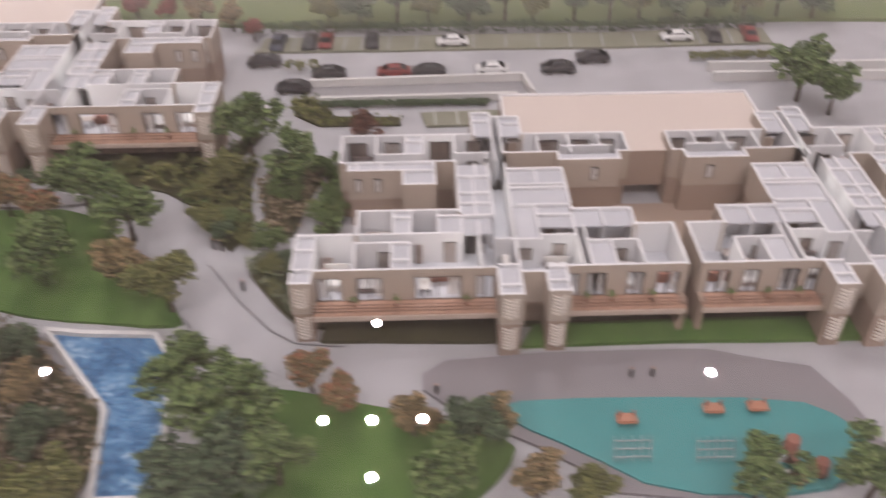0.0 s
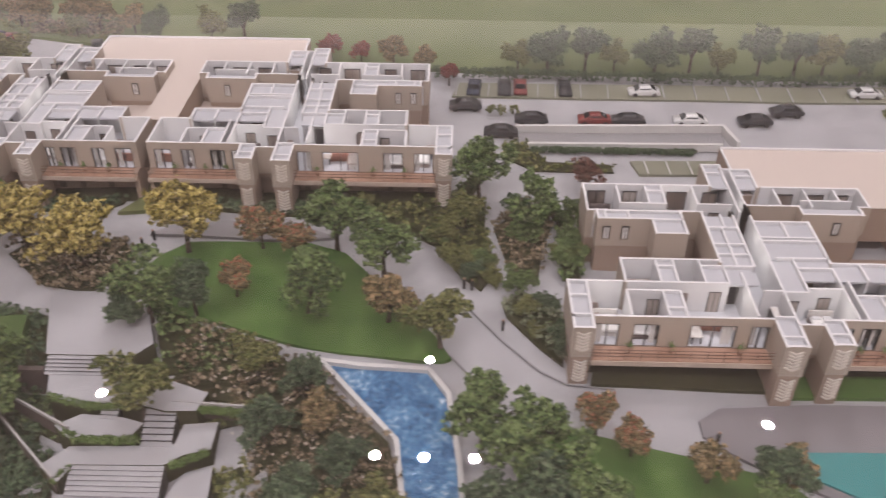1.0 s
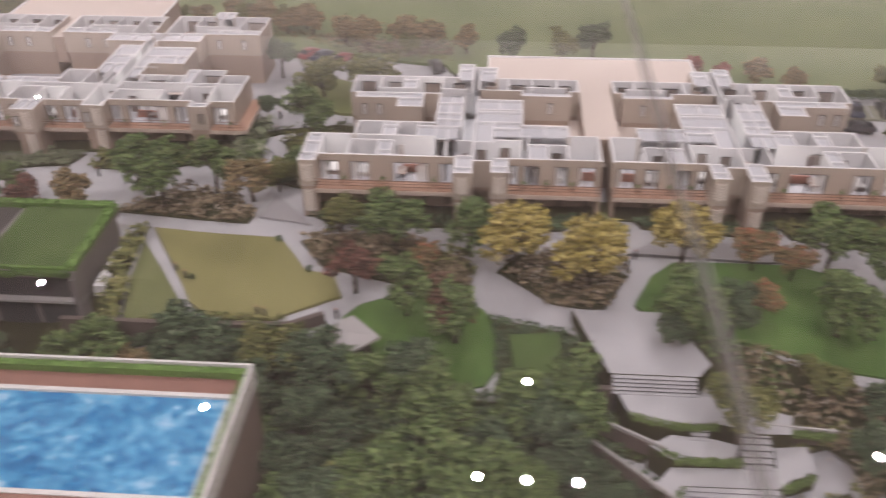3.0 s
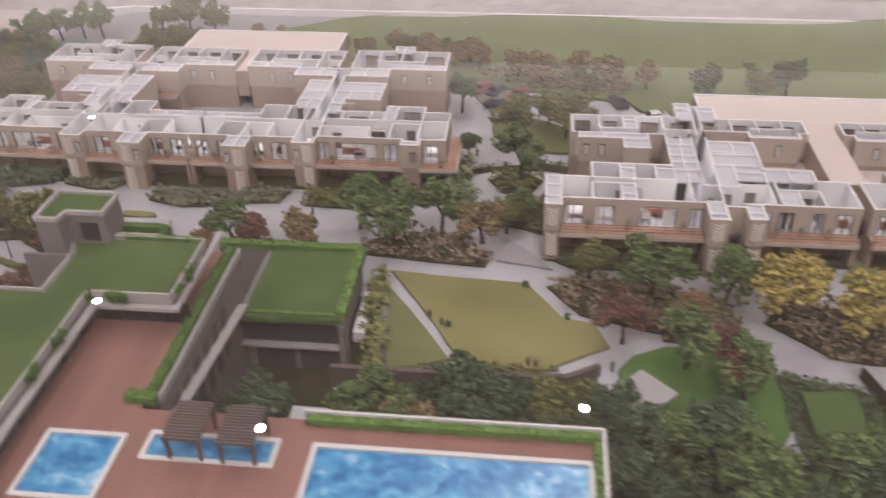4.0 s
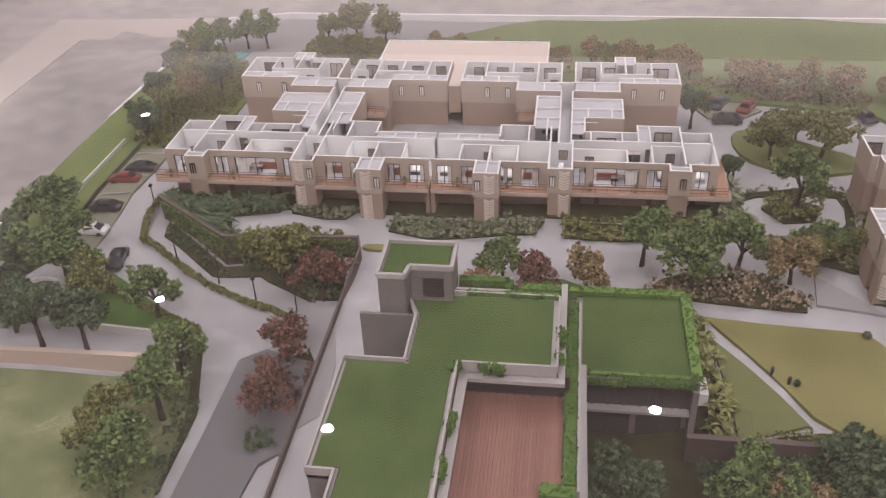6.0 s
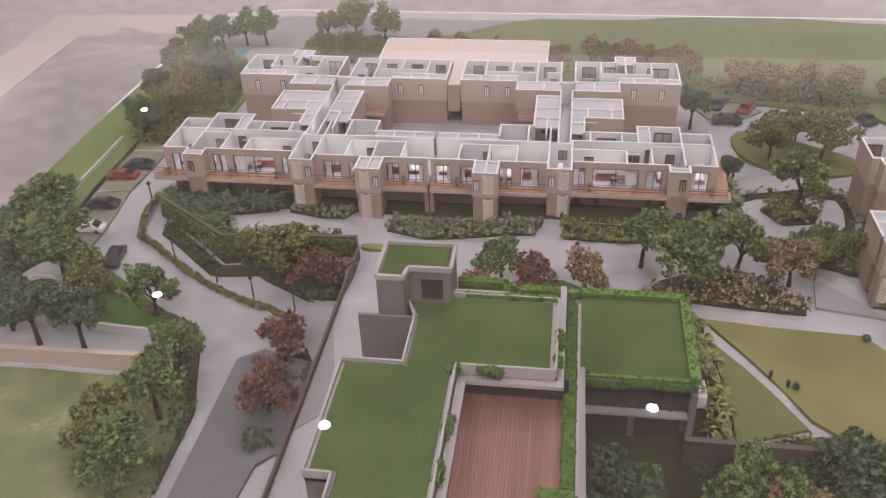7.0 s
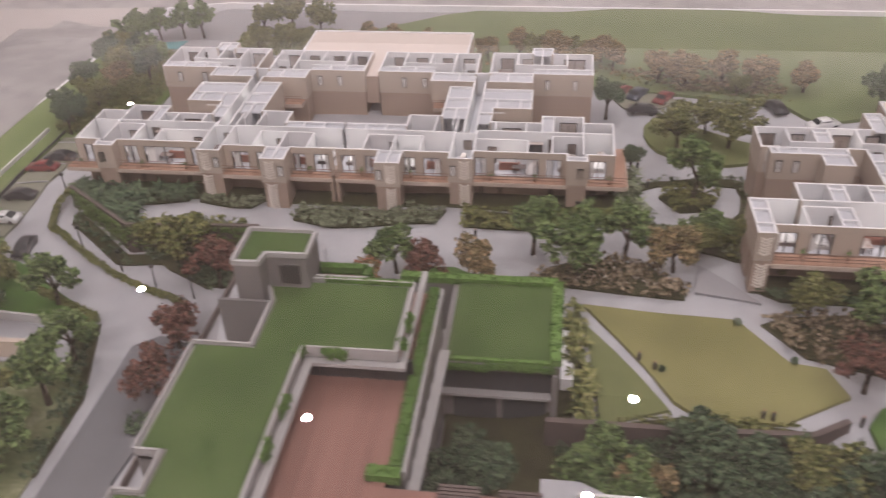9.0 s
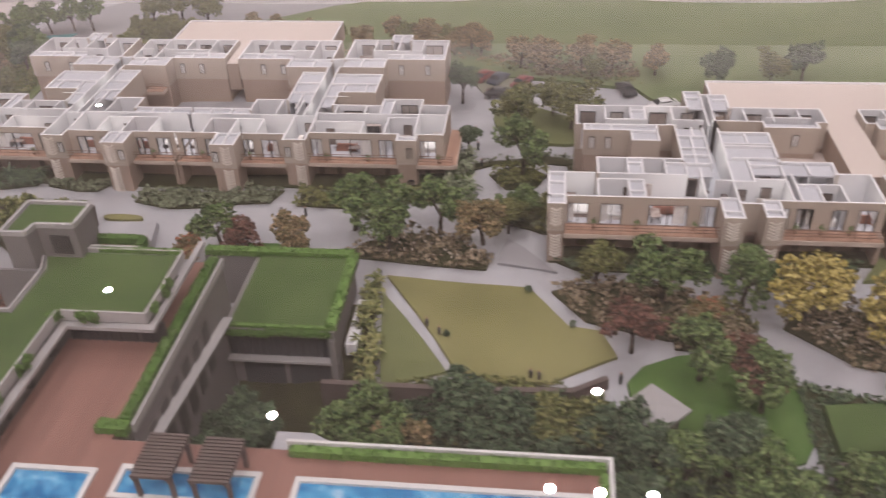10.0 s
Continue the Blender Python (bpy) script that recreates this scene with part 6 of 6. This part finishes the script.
# ---- trees ----
TREE_KINDS = {
    "green": [make_tree("green", s, h, w, None, "round dense green model tree") for s, h, w in ((1, 5.6, 2.2), (2, 5.0, 2.4), (3, 6.0, 2.6))],
    "olive": [make_tree("olive", s, h, w, None, "olive green model tree with an open crown") for s, h, w in ((4, 5.4, 2.3), (5, 4.8, 2.2))],
    "yellow": [make_tree("yellow", 6, 6.2, 2.5, None, "mustard yellow model tree")],
    "orange": [make_tree("orange", 7, 5.0, 2.2, BLOOM, "orange flowering model tree"), make_tree("orange", 8, 5.0, 2.2, None, "brown orange autumn model tree")],
    "red": [make_tree("red", 9, 4.6, 2.1, None, "dark red model tree")],
    "pink": [make_tree("pink", 10, 4.8, 2.0, None, "dusty red model tree")],
    "dark": [make_tree("dark", 11, 5.0, 2.3, None, "dark green model tree"), make_tree("dark", 12, 5.6, 2.1, None, "tall dark green model tree")],
}
used = set()
trng = random.Random(77)


def tree(kind, x, y, s=1.0, variant=None, lift=0.0):
    pool_of = TREE_KINDS[kind]
    src = pool_of[trng.randrange(len(pool_of)) if variant is None else variant]
    m = Matrix.Translation(Vector((x, y, gz(x, y) + lift)) * U) @ Matrix.Rotation(trng.uniform(0, math.tau), 4, "Z") @ Matrix.Diagonal((1.05 * s * trng.uniform(.93, 1.07), 1.05 * s * trng.uniform(.93, 1.07), 1.1 * s, 1))
    if src.name not in used:
        used.add(src.name)
        src.matrix_basis = m
    else:
        copy_thing(src, m)


TREES_NEAR = [("yellow", -62.6, 65.4, 1.12), ("yellow", -56, 62.4, 1.0), ("yellow", -47.6, 65.2, .95), ("orange", -40.8, 66.2, .8, 0), ("orange", -37.5, 65, .85, 0), ("green", -33.9, 66.6, .95), ("green", -29.2, 63, .9),
              ("orange", -28.4, 56.6, 1.0, 1), ("olive", -23.8, 53.6, .95), ("green", -35.4, 57.6, 1.0), ("orange", -41.7, 58.8, .75, 0), ("green", -48.4, 55.8, .9), ("dark", -44.6, 56.2, .8), ("olive", -46, 45.3, 1.0, 0, 1.8),
              ("green", -20.5, 43.8, .95), ("green", -17, 40.4, 1.0), ("dark", -16.9, 36, 1.0), ("dark", -19.6, 35, .95), ("green", -13.6, 37, .9), ("orange", -12, 45, .75, 0), ("orange", -9.6, 43, .75, 0),
              ("orange", -4.6, 40.8, .8, 1), ("dark", -.8, 38.8, .85), ("orange", 1.1, 40.2, .75, 1), ("green", -2.2, 35, .9), ("orange", 3.5, 35.4, .75, 1), ("olive", 6.6, 34.4, .75), ("green", 17.7, 34.8, .75), ("green", 24.9, 34.4, .8)]
TREES_MID = [("orange", -120.1, 73.3, .75, 0), ("green", -117.8, 76.6, .85), ("red", -114.4, 74.5, .9), ("orange", -110, 75.4, 1.0, 1), ("green", -104.4, 79.8, 1.0), ("green", -100.1, 75.6, 1.05), ("green", -95.4, 79.3, 1.0), ("orange", -90.8, 77.3, 1.0, 1), ("olive", -88.4, 79.2, .8),
             ("green", -87.4, 92.4, 1.15, 0), ("olive", -88, 104.6, 1.12, 0), ("olive", -84, 110.2, 1.1, 1), ("olive", -81.8, 106.2, 1.12, 0), ("dark", -96.3, 115.1, .85), ("green", -74.4, 67.4, .95), ("green", -67.4, 68, .95), ("olive", -80, 70.2, 1.0),
             ("red", -68.3, 57.4, .95), ("red", -77.3, 61.4, .95), ("orange", -71.4, 63.8, .75, 0), ("green", -72.2, 58.2, .95), ("green", -67.7, 55.6, .9), ("olive", -21.8, 70.6, .8), ("green", -15.1, 69.6, 1.0), ("green", -20.4, 75.8, .95), ("red", -9.2, 78.4, .7),
             ("dark", -94, 97.5, .6), ("green", -86.4, 82, .62), ("olive", -83.6, 79.6, .8), ("dark", -81.4, 82.4, .6)]
TREES_EDGE = [("green", -171, 86.3, 1.0), ("dark", -173.6, 84.2, .7), ("dark", -172.4, 90.5, .65), ("green", -165.4, 77.8, 1.12, 2), ("green", -161.8, 75.2, 1.0, 0), ("olive", -159.6, 72.6, 1.0, 0), ("green", -152.6, 72, 1.05, 0), ("dark", -173.2, 74, .85), ("dark", -157.6, 66.6, 1.08, 1), ("dark", -162.2, 66.6, 1.05, 1), ("dark", -166, 68.4, 1.0),
              ("dark", -171.4, 79, .85), ("dark", -171.6, 68.2, .85), ("green", -146.9, 64.1, .98, 0), ("green", -146.4, 58.2, 1.15), ("olive", -149, 54.4, 1.1), ("green", -146.7, 50.4, 1.15),
              ("olive", -140, 76.3, 1.2), ("red", -135.7, 74.5, 1.1), ("red", -137.4, 66.6, 1.0), ("red", -136.9, 60.2, 1.0), ("dark", -170.2, 111.2, .9), ("dark", -171.5, 118.7, .9), ("dark", -171.9, 128.2, .9),
              ("dark", -168.6, 107.4, .75), ("olive", -167.6, 114.6, .9), ("orange", -167.4, 121.4, .9, 1), ("olive", -168.4, 124.6, .95), ("olive", -163.6, 117, .9), ("green", -164.6, 128, .9), ("dark", -168, 131.4, .9), ("dark", -163, 122.4, .9), ("olive", -172.5, 134, .8)]
TREES_NORTH = [("green", -172.5, 138.9, .9), ("green", -170.1, 143.2, .95), ("green", -166.6, 144.6, .95), ("green", -163.2, 144.8, .95), ("olive", -153.3, 147.9, 1.1), ("olive", -148.8, 149.4, 1.15), ("olive", -143.3, 146.9, 1.1), ("olive", -150.9, 137.3, .9), ("olive", -146.4, 137.6, .95), ("olive", -142, 137, .9),
               ("orange", -134.2, 143.2, .85, 1), ("orange", -129.8, 142.4, .85, 1), ("orange", -113.7, 135.6, .8, 1), ("orange", -109.1, 138.3, .9, 1), ("orange", -104.4, 136.2, .9, 1), ("olive", -100, 135, .85), ("orange", -96.6, 134.4, .9, 1),
               ("orange", -88.9, 126.2, 1.05, 1), ("orange", -85, 124.8, 1.05, 1), ("orange", -80, 125.8, 1.0, 1), ("orange", -76, 123.4, 1.05, 1), ("dark", -63.2, 112.4, .85), ("olive", -56.5, 113.4, .85), ("dark", -52.3, 114.8, .9),
               ("olive", -78.6, 121.6, .8), ("orange", -70, 121.6, .9, 1), ("orange", -99, 131.4, .8, 1), ("orange", -103, 133, .95, 1), ("olive", -106.4, 134.4, .95), ("orange", -95, 131.6, .95, 1), ("olive", -118.6, 138, .85), ("orange", -123.6, 140, .85, 1), ("pink", -39.8, 110, .75), ("pink", -35.7, 109.6, .75), ("orange", -31.3, 109, .85, 1), ("pink", -23.9, 103.2, .7), ("orange", -27, 106.4, .75, 1), ("green", 38, 86, 1.0), ("green", 40.5, 83, .8)]
TREES_WOOD = [("green", -67.2, 44.8, 1.0), ("green", -61.4, 46.3, .95), ("green", -57.4, 45.4, .85), ("dark", -71.1, 49.6, 1.0), ("dark", -108.4, 51, 1.0), ("dark", -106.2, 49.4, .9), ("dark", -109.4, 46.6, .8), ("green", -104, 46.4, .8), ("green", -98.3, 51.2, .95), ("orange", -95.3, 50.4, .85, 1), ("dark", -87.1, 50.6, .95), ("olive", -83, 51.6, .9), ("dark", -79.5, 50.6, .95), ("dark", -77.4, 48.6, .9), ("green", -74.4, 48.6, .9), ("dark", -78.6, 44, .9), ("dark", -78.4, 39.4, .9), ("green", -78.6, 35, .9),
              ("dark", -90.4, 52.6, 1.0), ("dark", -30.5, 40.6, .7), ("olive", -27.5, 36.2, .7), ("orange", -32.6, 44.9, .7, 1), ("olive", -29.2, 34.8, .8), ("dark", -33.4, 37, .8), ("dark", -36.6, 43.6, .75), ("dark", -34.4, 48.6, .7), ("olive", -38.4, 50.4, .7), ("dark", -49.8, 54.6, .6)]
for row in (TREES_WOOD, TREES_NEAR, TREES_MID, TREES_EDGE, TREES_NORTH):
    for t in row:
        tree(*t)
for i in range(15):
    tree("dark" if i % 3 else "olive", -15.4 + 4.5 * i + trng.uniform(-.5, .5), 107 + (i % 2) * .6, .98)
wood = random.Random(31)
for i in range(12):
    tree(wood.choice(["dark", "green", "green", "olive"]), wood.uniform(-99, -82.5), wood.uniform(42.5, 48.5), wood.uniform(.7, .9))
for i in range(24):
    x, y = wood.uniform(-79, -58.5), wood.uniform(33, 51)
    if y < 50 - (x + 78) * .06:
        tree(wood.choice(["dark", "green", "green", "olive", "dark"]), x, y, wood.uniform(.75, 1.05))
for poly in (BEDS[7][0], BEDS[7][0], BEDS[8][0], BEDS[9][0], BEDS[10][0], BEDS[22][0]):  # taller bushes rising out of the beds
    left = 5
    while left:
        x, y = wood.uniform(min(p[0] for p in poly), max(p[0] for p in poly)), wood.uniform(min(p[1] for p in poly), max(p[1] for p in poly))
        if inside(x, y, poly):
            left -= 1
            tree(wood.choice(["green", "olive", "green", "dark"]), x, y, wood.uniform(.42, .62), None, -.9)

# ---- parking bay lines, low verge wall and the basement stair enclosure ----
def ground_line(a, b, width, mat, label, rise=.2, tall=.1, name="bay_line", steps=1):
    for i in range(steps):
        p = [a[k] + (b[k] - a[k]) * i / steps for k in (0, 1)]
        q = [a[k] + (b[k] - a[k]) * (i + 1) / steps for k in (0, 1)]
        bm = bmesh.new()
        slant(bm, (*p, gz(*p) + rise), (*q, gz(*q) + rise), width, tall)
        solid(name, bm, mat, label, "marking" if tall < .2 else "wall", "structure")


for y in (82.4, 88, 94, 98.9, 100.8, 105):
    ground_line((-169.2, y), (-165, y + .15), .14, PAVE, "pale painted line between parking bays")
for x in (-23, -19, -16, -12.8, -10.6, -7.4, -4, 3, 7, 11, 15, 19, 23, 27, 31, 35):
    ground_line((x, 99.8), (x + .3, 103.6), .14, PAVE, "pale painted line between parking bays")
for x in (-2, .4, 2.8):
    ground_line((x, 81.8), (x - .1, 84.4), .14, KERB, "pale painted line between parking bays")
ground_line((-172.3, 82), (-172.2, 108), .22, KERB, "low pale wall along the green verge", .4, .7, "verge_wall", 6)
ground_line((-169.9, 82), (-169.8, 108), .2, DARK, "dark edging behind the parking bays", .2, .5, "bay_edging", 6)
ground_line((-158.6, 69.7), (-150.2, 69.4), .3, KERB, "low white wall at the foot of the green bank", .2, 1.0, "bank_wall")
for line in ([(-22.0, 59.4), (-18.7, 54.8), (-15.8, 51.3), (-13.7, 49.8), (-10.0, 49.4)], [(-23.7, 53.7), (-21.9, 51.4), (-20.3, 49.2)]):
    for a, b in zip(line, line[1:]):
        ground_line(a, b, .12, PAVE_DARK, "thin dark drain line in the paving", .0, .12, "drain_line")
enclosure = thing("stair_enclosure", "curved pale wall round a basement stair with a dark doorway", "enclosure", (-166.4, 74, gz(-166, 74)))
ARC = [(-1.5, -2.2), (-1.8, -.8), (-1.6, .7), (-.8, 1.6), (.4, 1.7), (1.6, 1.4), (1.8, -1.8)]
for a, b in zip(ARC, ARC[1:]):
    bm = bmesh.new()
    slant(bm, (*a, .3), (*b, .3), .28, 1.8)
    part("wall", bm, KERB, enclosure, "pale rendered wall")
bm = bmesh.new()
box(bm, -.2, 1.4, 1.25, 1.33, -.4, 1.0)
part("doorway", bm, DARK, enclosure, "dark doorway")

BALLS = [(-93, 62.5, .35), (-86.1, 68.9, .4), (-82.1, 64.2, .35)]
# ---- clipped balls of box on the khaki lawn ----
def box_ball(x, y, r):
    ob = thing("box_ball", "small clipped ball of dark box at the lawn edge", "shrub", (x, y, gz(x, y) + .1), "clipped box balls")
    rng = random.Random(int(x * 10))
    spots = [Vector((rng.gauss(0, 1), rng.gauss(0, 1), rng.gauss(.2, 1))).normalized() * r * .7 for _ in range(26)]
    part("foliage", leaf_cloud([(p.x, p.y, r * .8 + p.z) for p in spots], [r * .4] * 26, rng, .12, 10), LEAF["dark"], ob)
    return ob


for x, y, r in BALLS:
    box_ball(x, y, r)

# ---- cars ----
PAINTS = {n: material(n + "_car_paint", c, .3, 100, 0, coat=.6, spec=.5) for n, c in
          (("dark_grey", [(.03, .03, .035), (.045, .045, .05)]), ("white", [(.7, .7, .7), (.78, .78, .78)]), ("red", [(.2, .03, .03), (.25, .045, .04)]), ("navy", [(.03, .04, .07), (.045, .055, .09)]))}


def make_car(paint):
    ob = thing("car", paint.replace("_", " ") + " model saloon car parked on the paving", "car", group="parked cars")
    ob.scale = (.9, .92, .92)
    prof = [(-2.2, .35), (-2.15, .75), (-1.3, .9), (-.7, 1.32), (.7, 1.36), (1.5, .92), (2.1, .82), (2.2, .35)]
    bm = bmesh.new()
    for s, inset in ((0, 0),):
        left, right = [], []
        for x, z in prof:
            w = .88 if z < 1 else .68
            left.append(bm.verts.new((x * U, -w * U, z * U)))
            right.append(bm.verts.new((x * U, w * U, z * U)))
        for k in range(len(prof) - 1):
            bm.faces.new((left[k], right[k], right[k + 1], left[k + 1])).smooth = True
        bm.faces.new((left[-1], right[-1], right[0], left[0]))
        bm.faces.new(left)
        bm.faces.new(right[::-1])
    bmesh.ops.recalc_face_normals(bm, faces=bm.faces[:])
    part("body", bm, PAINTS[paint], ob)
    for s in (-1, 1):
        bm = bmesh.new()
        v = [bm.verts.new((x * U, s * y * U, z * U)) for x, y, z in ((-1.15, .84, .95), (1.35, .85, .95), (.65, .72, 1.28), (-.68, .72, 1.26))]
        bm.faces.new(v if s < 0 else v[::-1])
        bmesh.ops.solidify(bm, geom=bm.faces[:], thickness=.0004)
        part("side_window", bm, PANE, ob)
    for pts in (((1.56, .93), (.75, 1.37)), ((-1.36, .92), (-.75, 1.33))):
        bm = bmesh.new()
        (x0, z0), (x1, z1) = pts
        d = .04 if x0 > 0 else -.04
        v = [bm.verts.new(((x + d) * U, y * U, (z + .02) * U)) for x, y, z in ((x0, -.78, z0), (x0, .78, z0), (x1, .6, z1), (x1, -.6, z1))]
        bm.faces.new(v if x0 > 0 else v[::-1])
        bmesh.ops.solidify(bm, geom=bm.faces[:], thickness=.0003)
        part("windscreen" if x0 > 0 else "rear_window", bm, PANE, ob)
    for x in (-1.35, 1.35):
        for s in (-1, 1):
            bm = bmesh.new()
            tube(bm, (x, s * .7, .33), (x, s * .92, .33), .34, .34, 12)
            part("wheel", bm, DARK, ob)
    return ob


CAR_SRC = {}
CARS = [("navy", -20.7, 101.4, 85), ("dark_grey", -16.9, 101.5, 88), ("red", -14.9, 101.8, 88), ("dark_grey", -9.3, 101.7, 90), ("dark_grey", -21.8, 96.5, 0), ("dark_grey", -14, 93.2, 0), ("red", -6.5, 93.5, 0), ("dark_grey", -2.5, 93.5, 0),
        ("white", 4.9, 93.7, 0), ("dark_grey", 12.6, 93.9, 3), ("dark_grey", 17.1, 96.5, 3), ("dark_grey", -17.7, 89.9, -3), ("white", .6, 101.2, 2), ("white", 28.4, 101.6, 0), ("dark_grey", 33, 101.9, 85), ("red", 37.5, 102.0, 85)]
CARS_WEST = [("white", -166.7, 86.4, 2), ("dark_grey", -167.1, 91.2, 2), ("red", -167.5, 97.6, 2), ("dark_grey", -166.6, 100.6, 2), ("dark_grey", -160.6, 80.4, 100), ("red", -94, 122.9, 62), ("navy", -91.8, 122, 62), ("red", -88.4, 120.4, 62),
             ("dark_grey", -91.4, 116.6, -10), ("dark_grey", -74.2, 117.2, 110), ("white", -70, 110, 20)]
for paint, x, y, turn in CARS + CARS_WEST:
    m = pose(x * U, y * U, (gz(x, y) - .02) * U, 0, 0, turn)
    if paint not in CAR_SRC:
        CAR_SRC[paint] = make_car(paint)
        CAR_SRC[paint].matrix_basis = m @ Matrix.Diagonal((.9, .92, .92, 1))
    else:
        copy_thing(CAR_SRC[paint], m)

# ---- playground ----
def play_tower(x, y):
    ob = thing("play_structure", "red brown climbing tower with two slides on teal", "play structure", (x, y, gz(x, y) + .3))
    ob.scale = (.75, .75, .75)
    for dx, dy, r, tall in ((0, 1.2, .8, 2.6), (2.3, -.6, .75, 1.6), (.2, -1.2, .8, 1.2)):
        bm = bmesh.new()
        tube(bm, (dx, dy, 0), (dx, dy, tall), r, r * .8, 10)
        part("tower", bm, PLAY_RED, ob)
    for a, b in (((-.6, .6, 1.3), (-2.2, -.2, .15)), ((-.6, -1, 1), (-1.8, -1.4, .12))):
        bm = bmesh.new()
        slant(bm, a, b, .55, .15)
        part("slide", bm, STEEL, ob)
    bm = bmesh.new()
    slant(bm, (.4, -1, .9), (2.1, -.6, 1.0), .5, .3)
    slant(bm, (0, 1, 1.2), (.2, -1, .9), .5, .3)
    part("bridge", bm, PLAY_RED, ob)
    return ob


play_tower(20.8, 37)


def play_bench(x, y):
    ob = thing("play_platform", "small orange play platform on the teal surface", "play equipment", (x, y, gz(x, y) + .3), "play platforms")
    bm = bmesh.new()
    box(bm, -.75, .75, -.5, .5, .25, .5)
    bmesh.ops.bevel(bm, geom=bm.edges[:], offset=.0012, segments=2, affect="EDGES")
    part("platform", bm, PLAY_ORANGE, ob)
    for sx in (-.5, .5):
        bm = bmesh.new()
        tube(bm, (sx, .2, 0), (sx, .2, .95), .1, .1)
        part("post", bm, PLAY_RED, ob)
    return ob


play_bench(16.8, 42), play_bench(20, 42.1), play_bench(10.4, 41.2)


def climber(x, y):
    ob = thing("climbing_frame", "thin grey steel climbing grid", "play equipment", (x, y, gz(x, y) + .3), "climbing grids")
    for i in range(5):
        bm = bmesh.new()
        slant(bm, (-1.2 + i * .6, -.5, 0), (-1.2 + i * .6, .4, 1.6), .07, .07)
        part("bar", bm, STEEL, ob)
    for z in (.3, .8, 1.3):
        bm = bmesh.new()
        slant(bm, (-1.3, -.5 + z * .56, z), (1.3, -.5 + z * .56, z), .07, .07)
        part("rung", bm, STEEL, ob)
    return ob


climber(15.8, 38.1), climber(10.2, 38.3)

# ---- small pegs standing for the scale figures, lamp posts ----
def make_peg():
    ob = thing("scale_peg", "tiny plain tapered peg standing on the paving", "peg", group="scale pegs")
    bm = bmesh.new()
    tube(bm, (0, 0, 0), (0, 0, .95), .12, .17, 8)
    part("stem", bm, DARK, ob)
    bm = bmesh.new()
    bmesh.ops.create_icosphere(bm, subdivisions=1, radius=.0012, matrix=Matrix.Translation((0, 0, 1.12 * U)))
    part("knob", bm, TERRACOTTA, ob)
    return ob


def make_lamp_post():
    ob = thing("lamp_post", "slim dark model lamp post by the drive", "lamp post", group="lamp posts")
    bm = bmesh.new()
    tube(bm, (0, 0, 0), (0, 0, 2.5), .09, .06, 6)
    part("post", bm, DARK, ob)
    bm = bmesh.new()
    tube(bm, (0, 0, 2.5), (0, 0, 2.8), .28, .12, 8)
    part("lantern", bm, DARK, ob)
    return ob


MAKERS["peg"], MAKERS["post"] = make_peg, make_lamp_post
PEGS = [(-94.8, 63.6), (-93.6, 62.6), (-85.6, 57.9), (-84.9, 57.7), (-78.4, 57.6), (-51.4, 67.3), (-52.2, 66.2), (-55.6, 54.6), (-54.9, 54.3), (-26, 68.6), (-21.9, 61.6), (-21.2, 61.4), (-18.6, 56.2), (-12.4, 47.8), (-2.9, 44.6),
        (-48, 47.6), (-44.7, 44.4), (-46.6, 40.2), (-93.6, 104), (-93, 99.5), (-92.2, 94.5), (-145.4, 84.2), (-141.6, 82.6), (-110.6, 83.4), (11.6, 45.6), (13.2, 45.6), (-64.6, 70), (-64.2, 69)]
for x, y in PEGS:
    put("peg", pose(x * U, y * U, (gz(x, y) - .12) * U, 0, 0, 17 * x))
for x, y in ((-159.8, 89.6), (-153.5, 80.2), (-148, 77.6), (-143.2, 75.2), (-138.2, 73.1)):
    put("post", pose(x * U, y * U, gz(x, y) * U))

# ---- deck boards ----
board_mesh = {}
for i in range(162):
    x = -118.9 + i * .235
    if x > -81:
        break
    north = 60 if -113.3 < x < -111.8 else 50.1 if x < -111.8 else 40.7
    for y0, y1 in board_pieces(x, 26, north):
        key = round(y1 - y0, 2)
        if key not in board_mesh:
            bm = bmesh.new()
            box(bm, -.112, .112, 0, y1 - y0, -.25, 0)
            board_mesh[key] = bm_mesh("board", bm, DECK)
        ob = new("board", board_mesh[key])
        ob.parent = terrace
        ob.location = (x * U, y0 * U, DECK_Z * U)
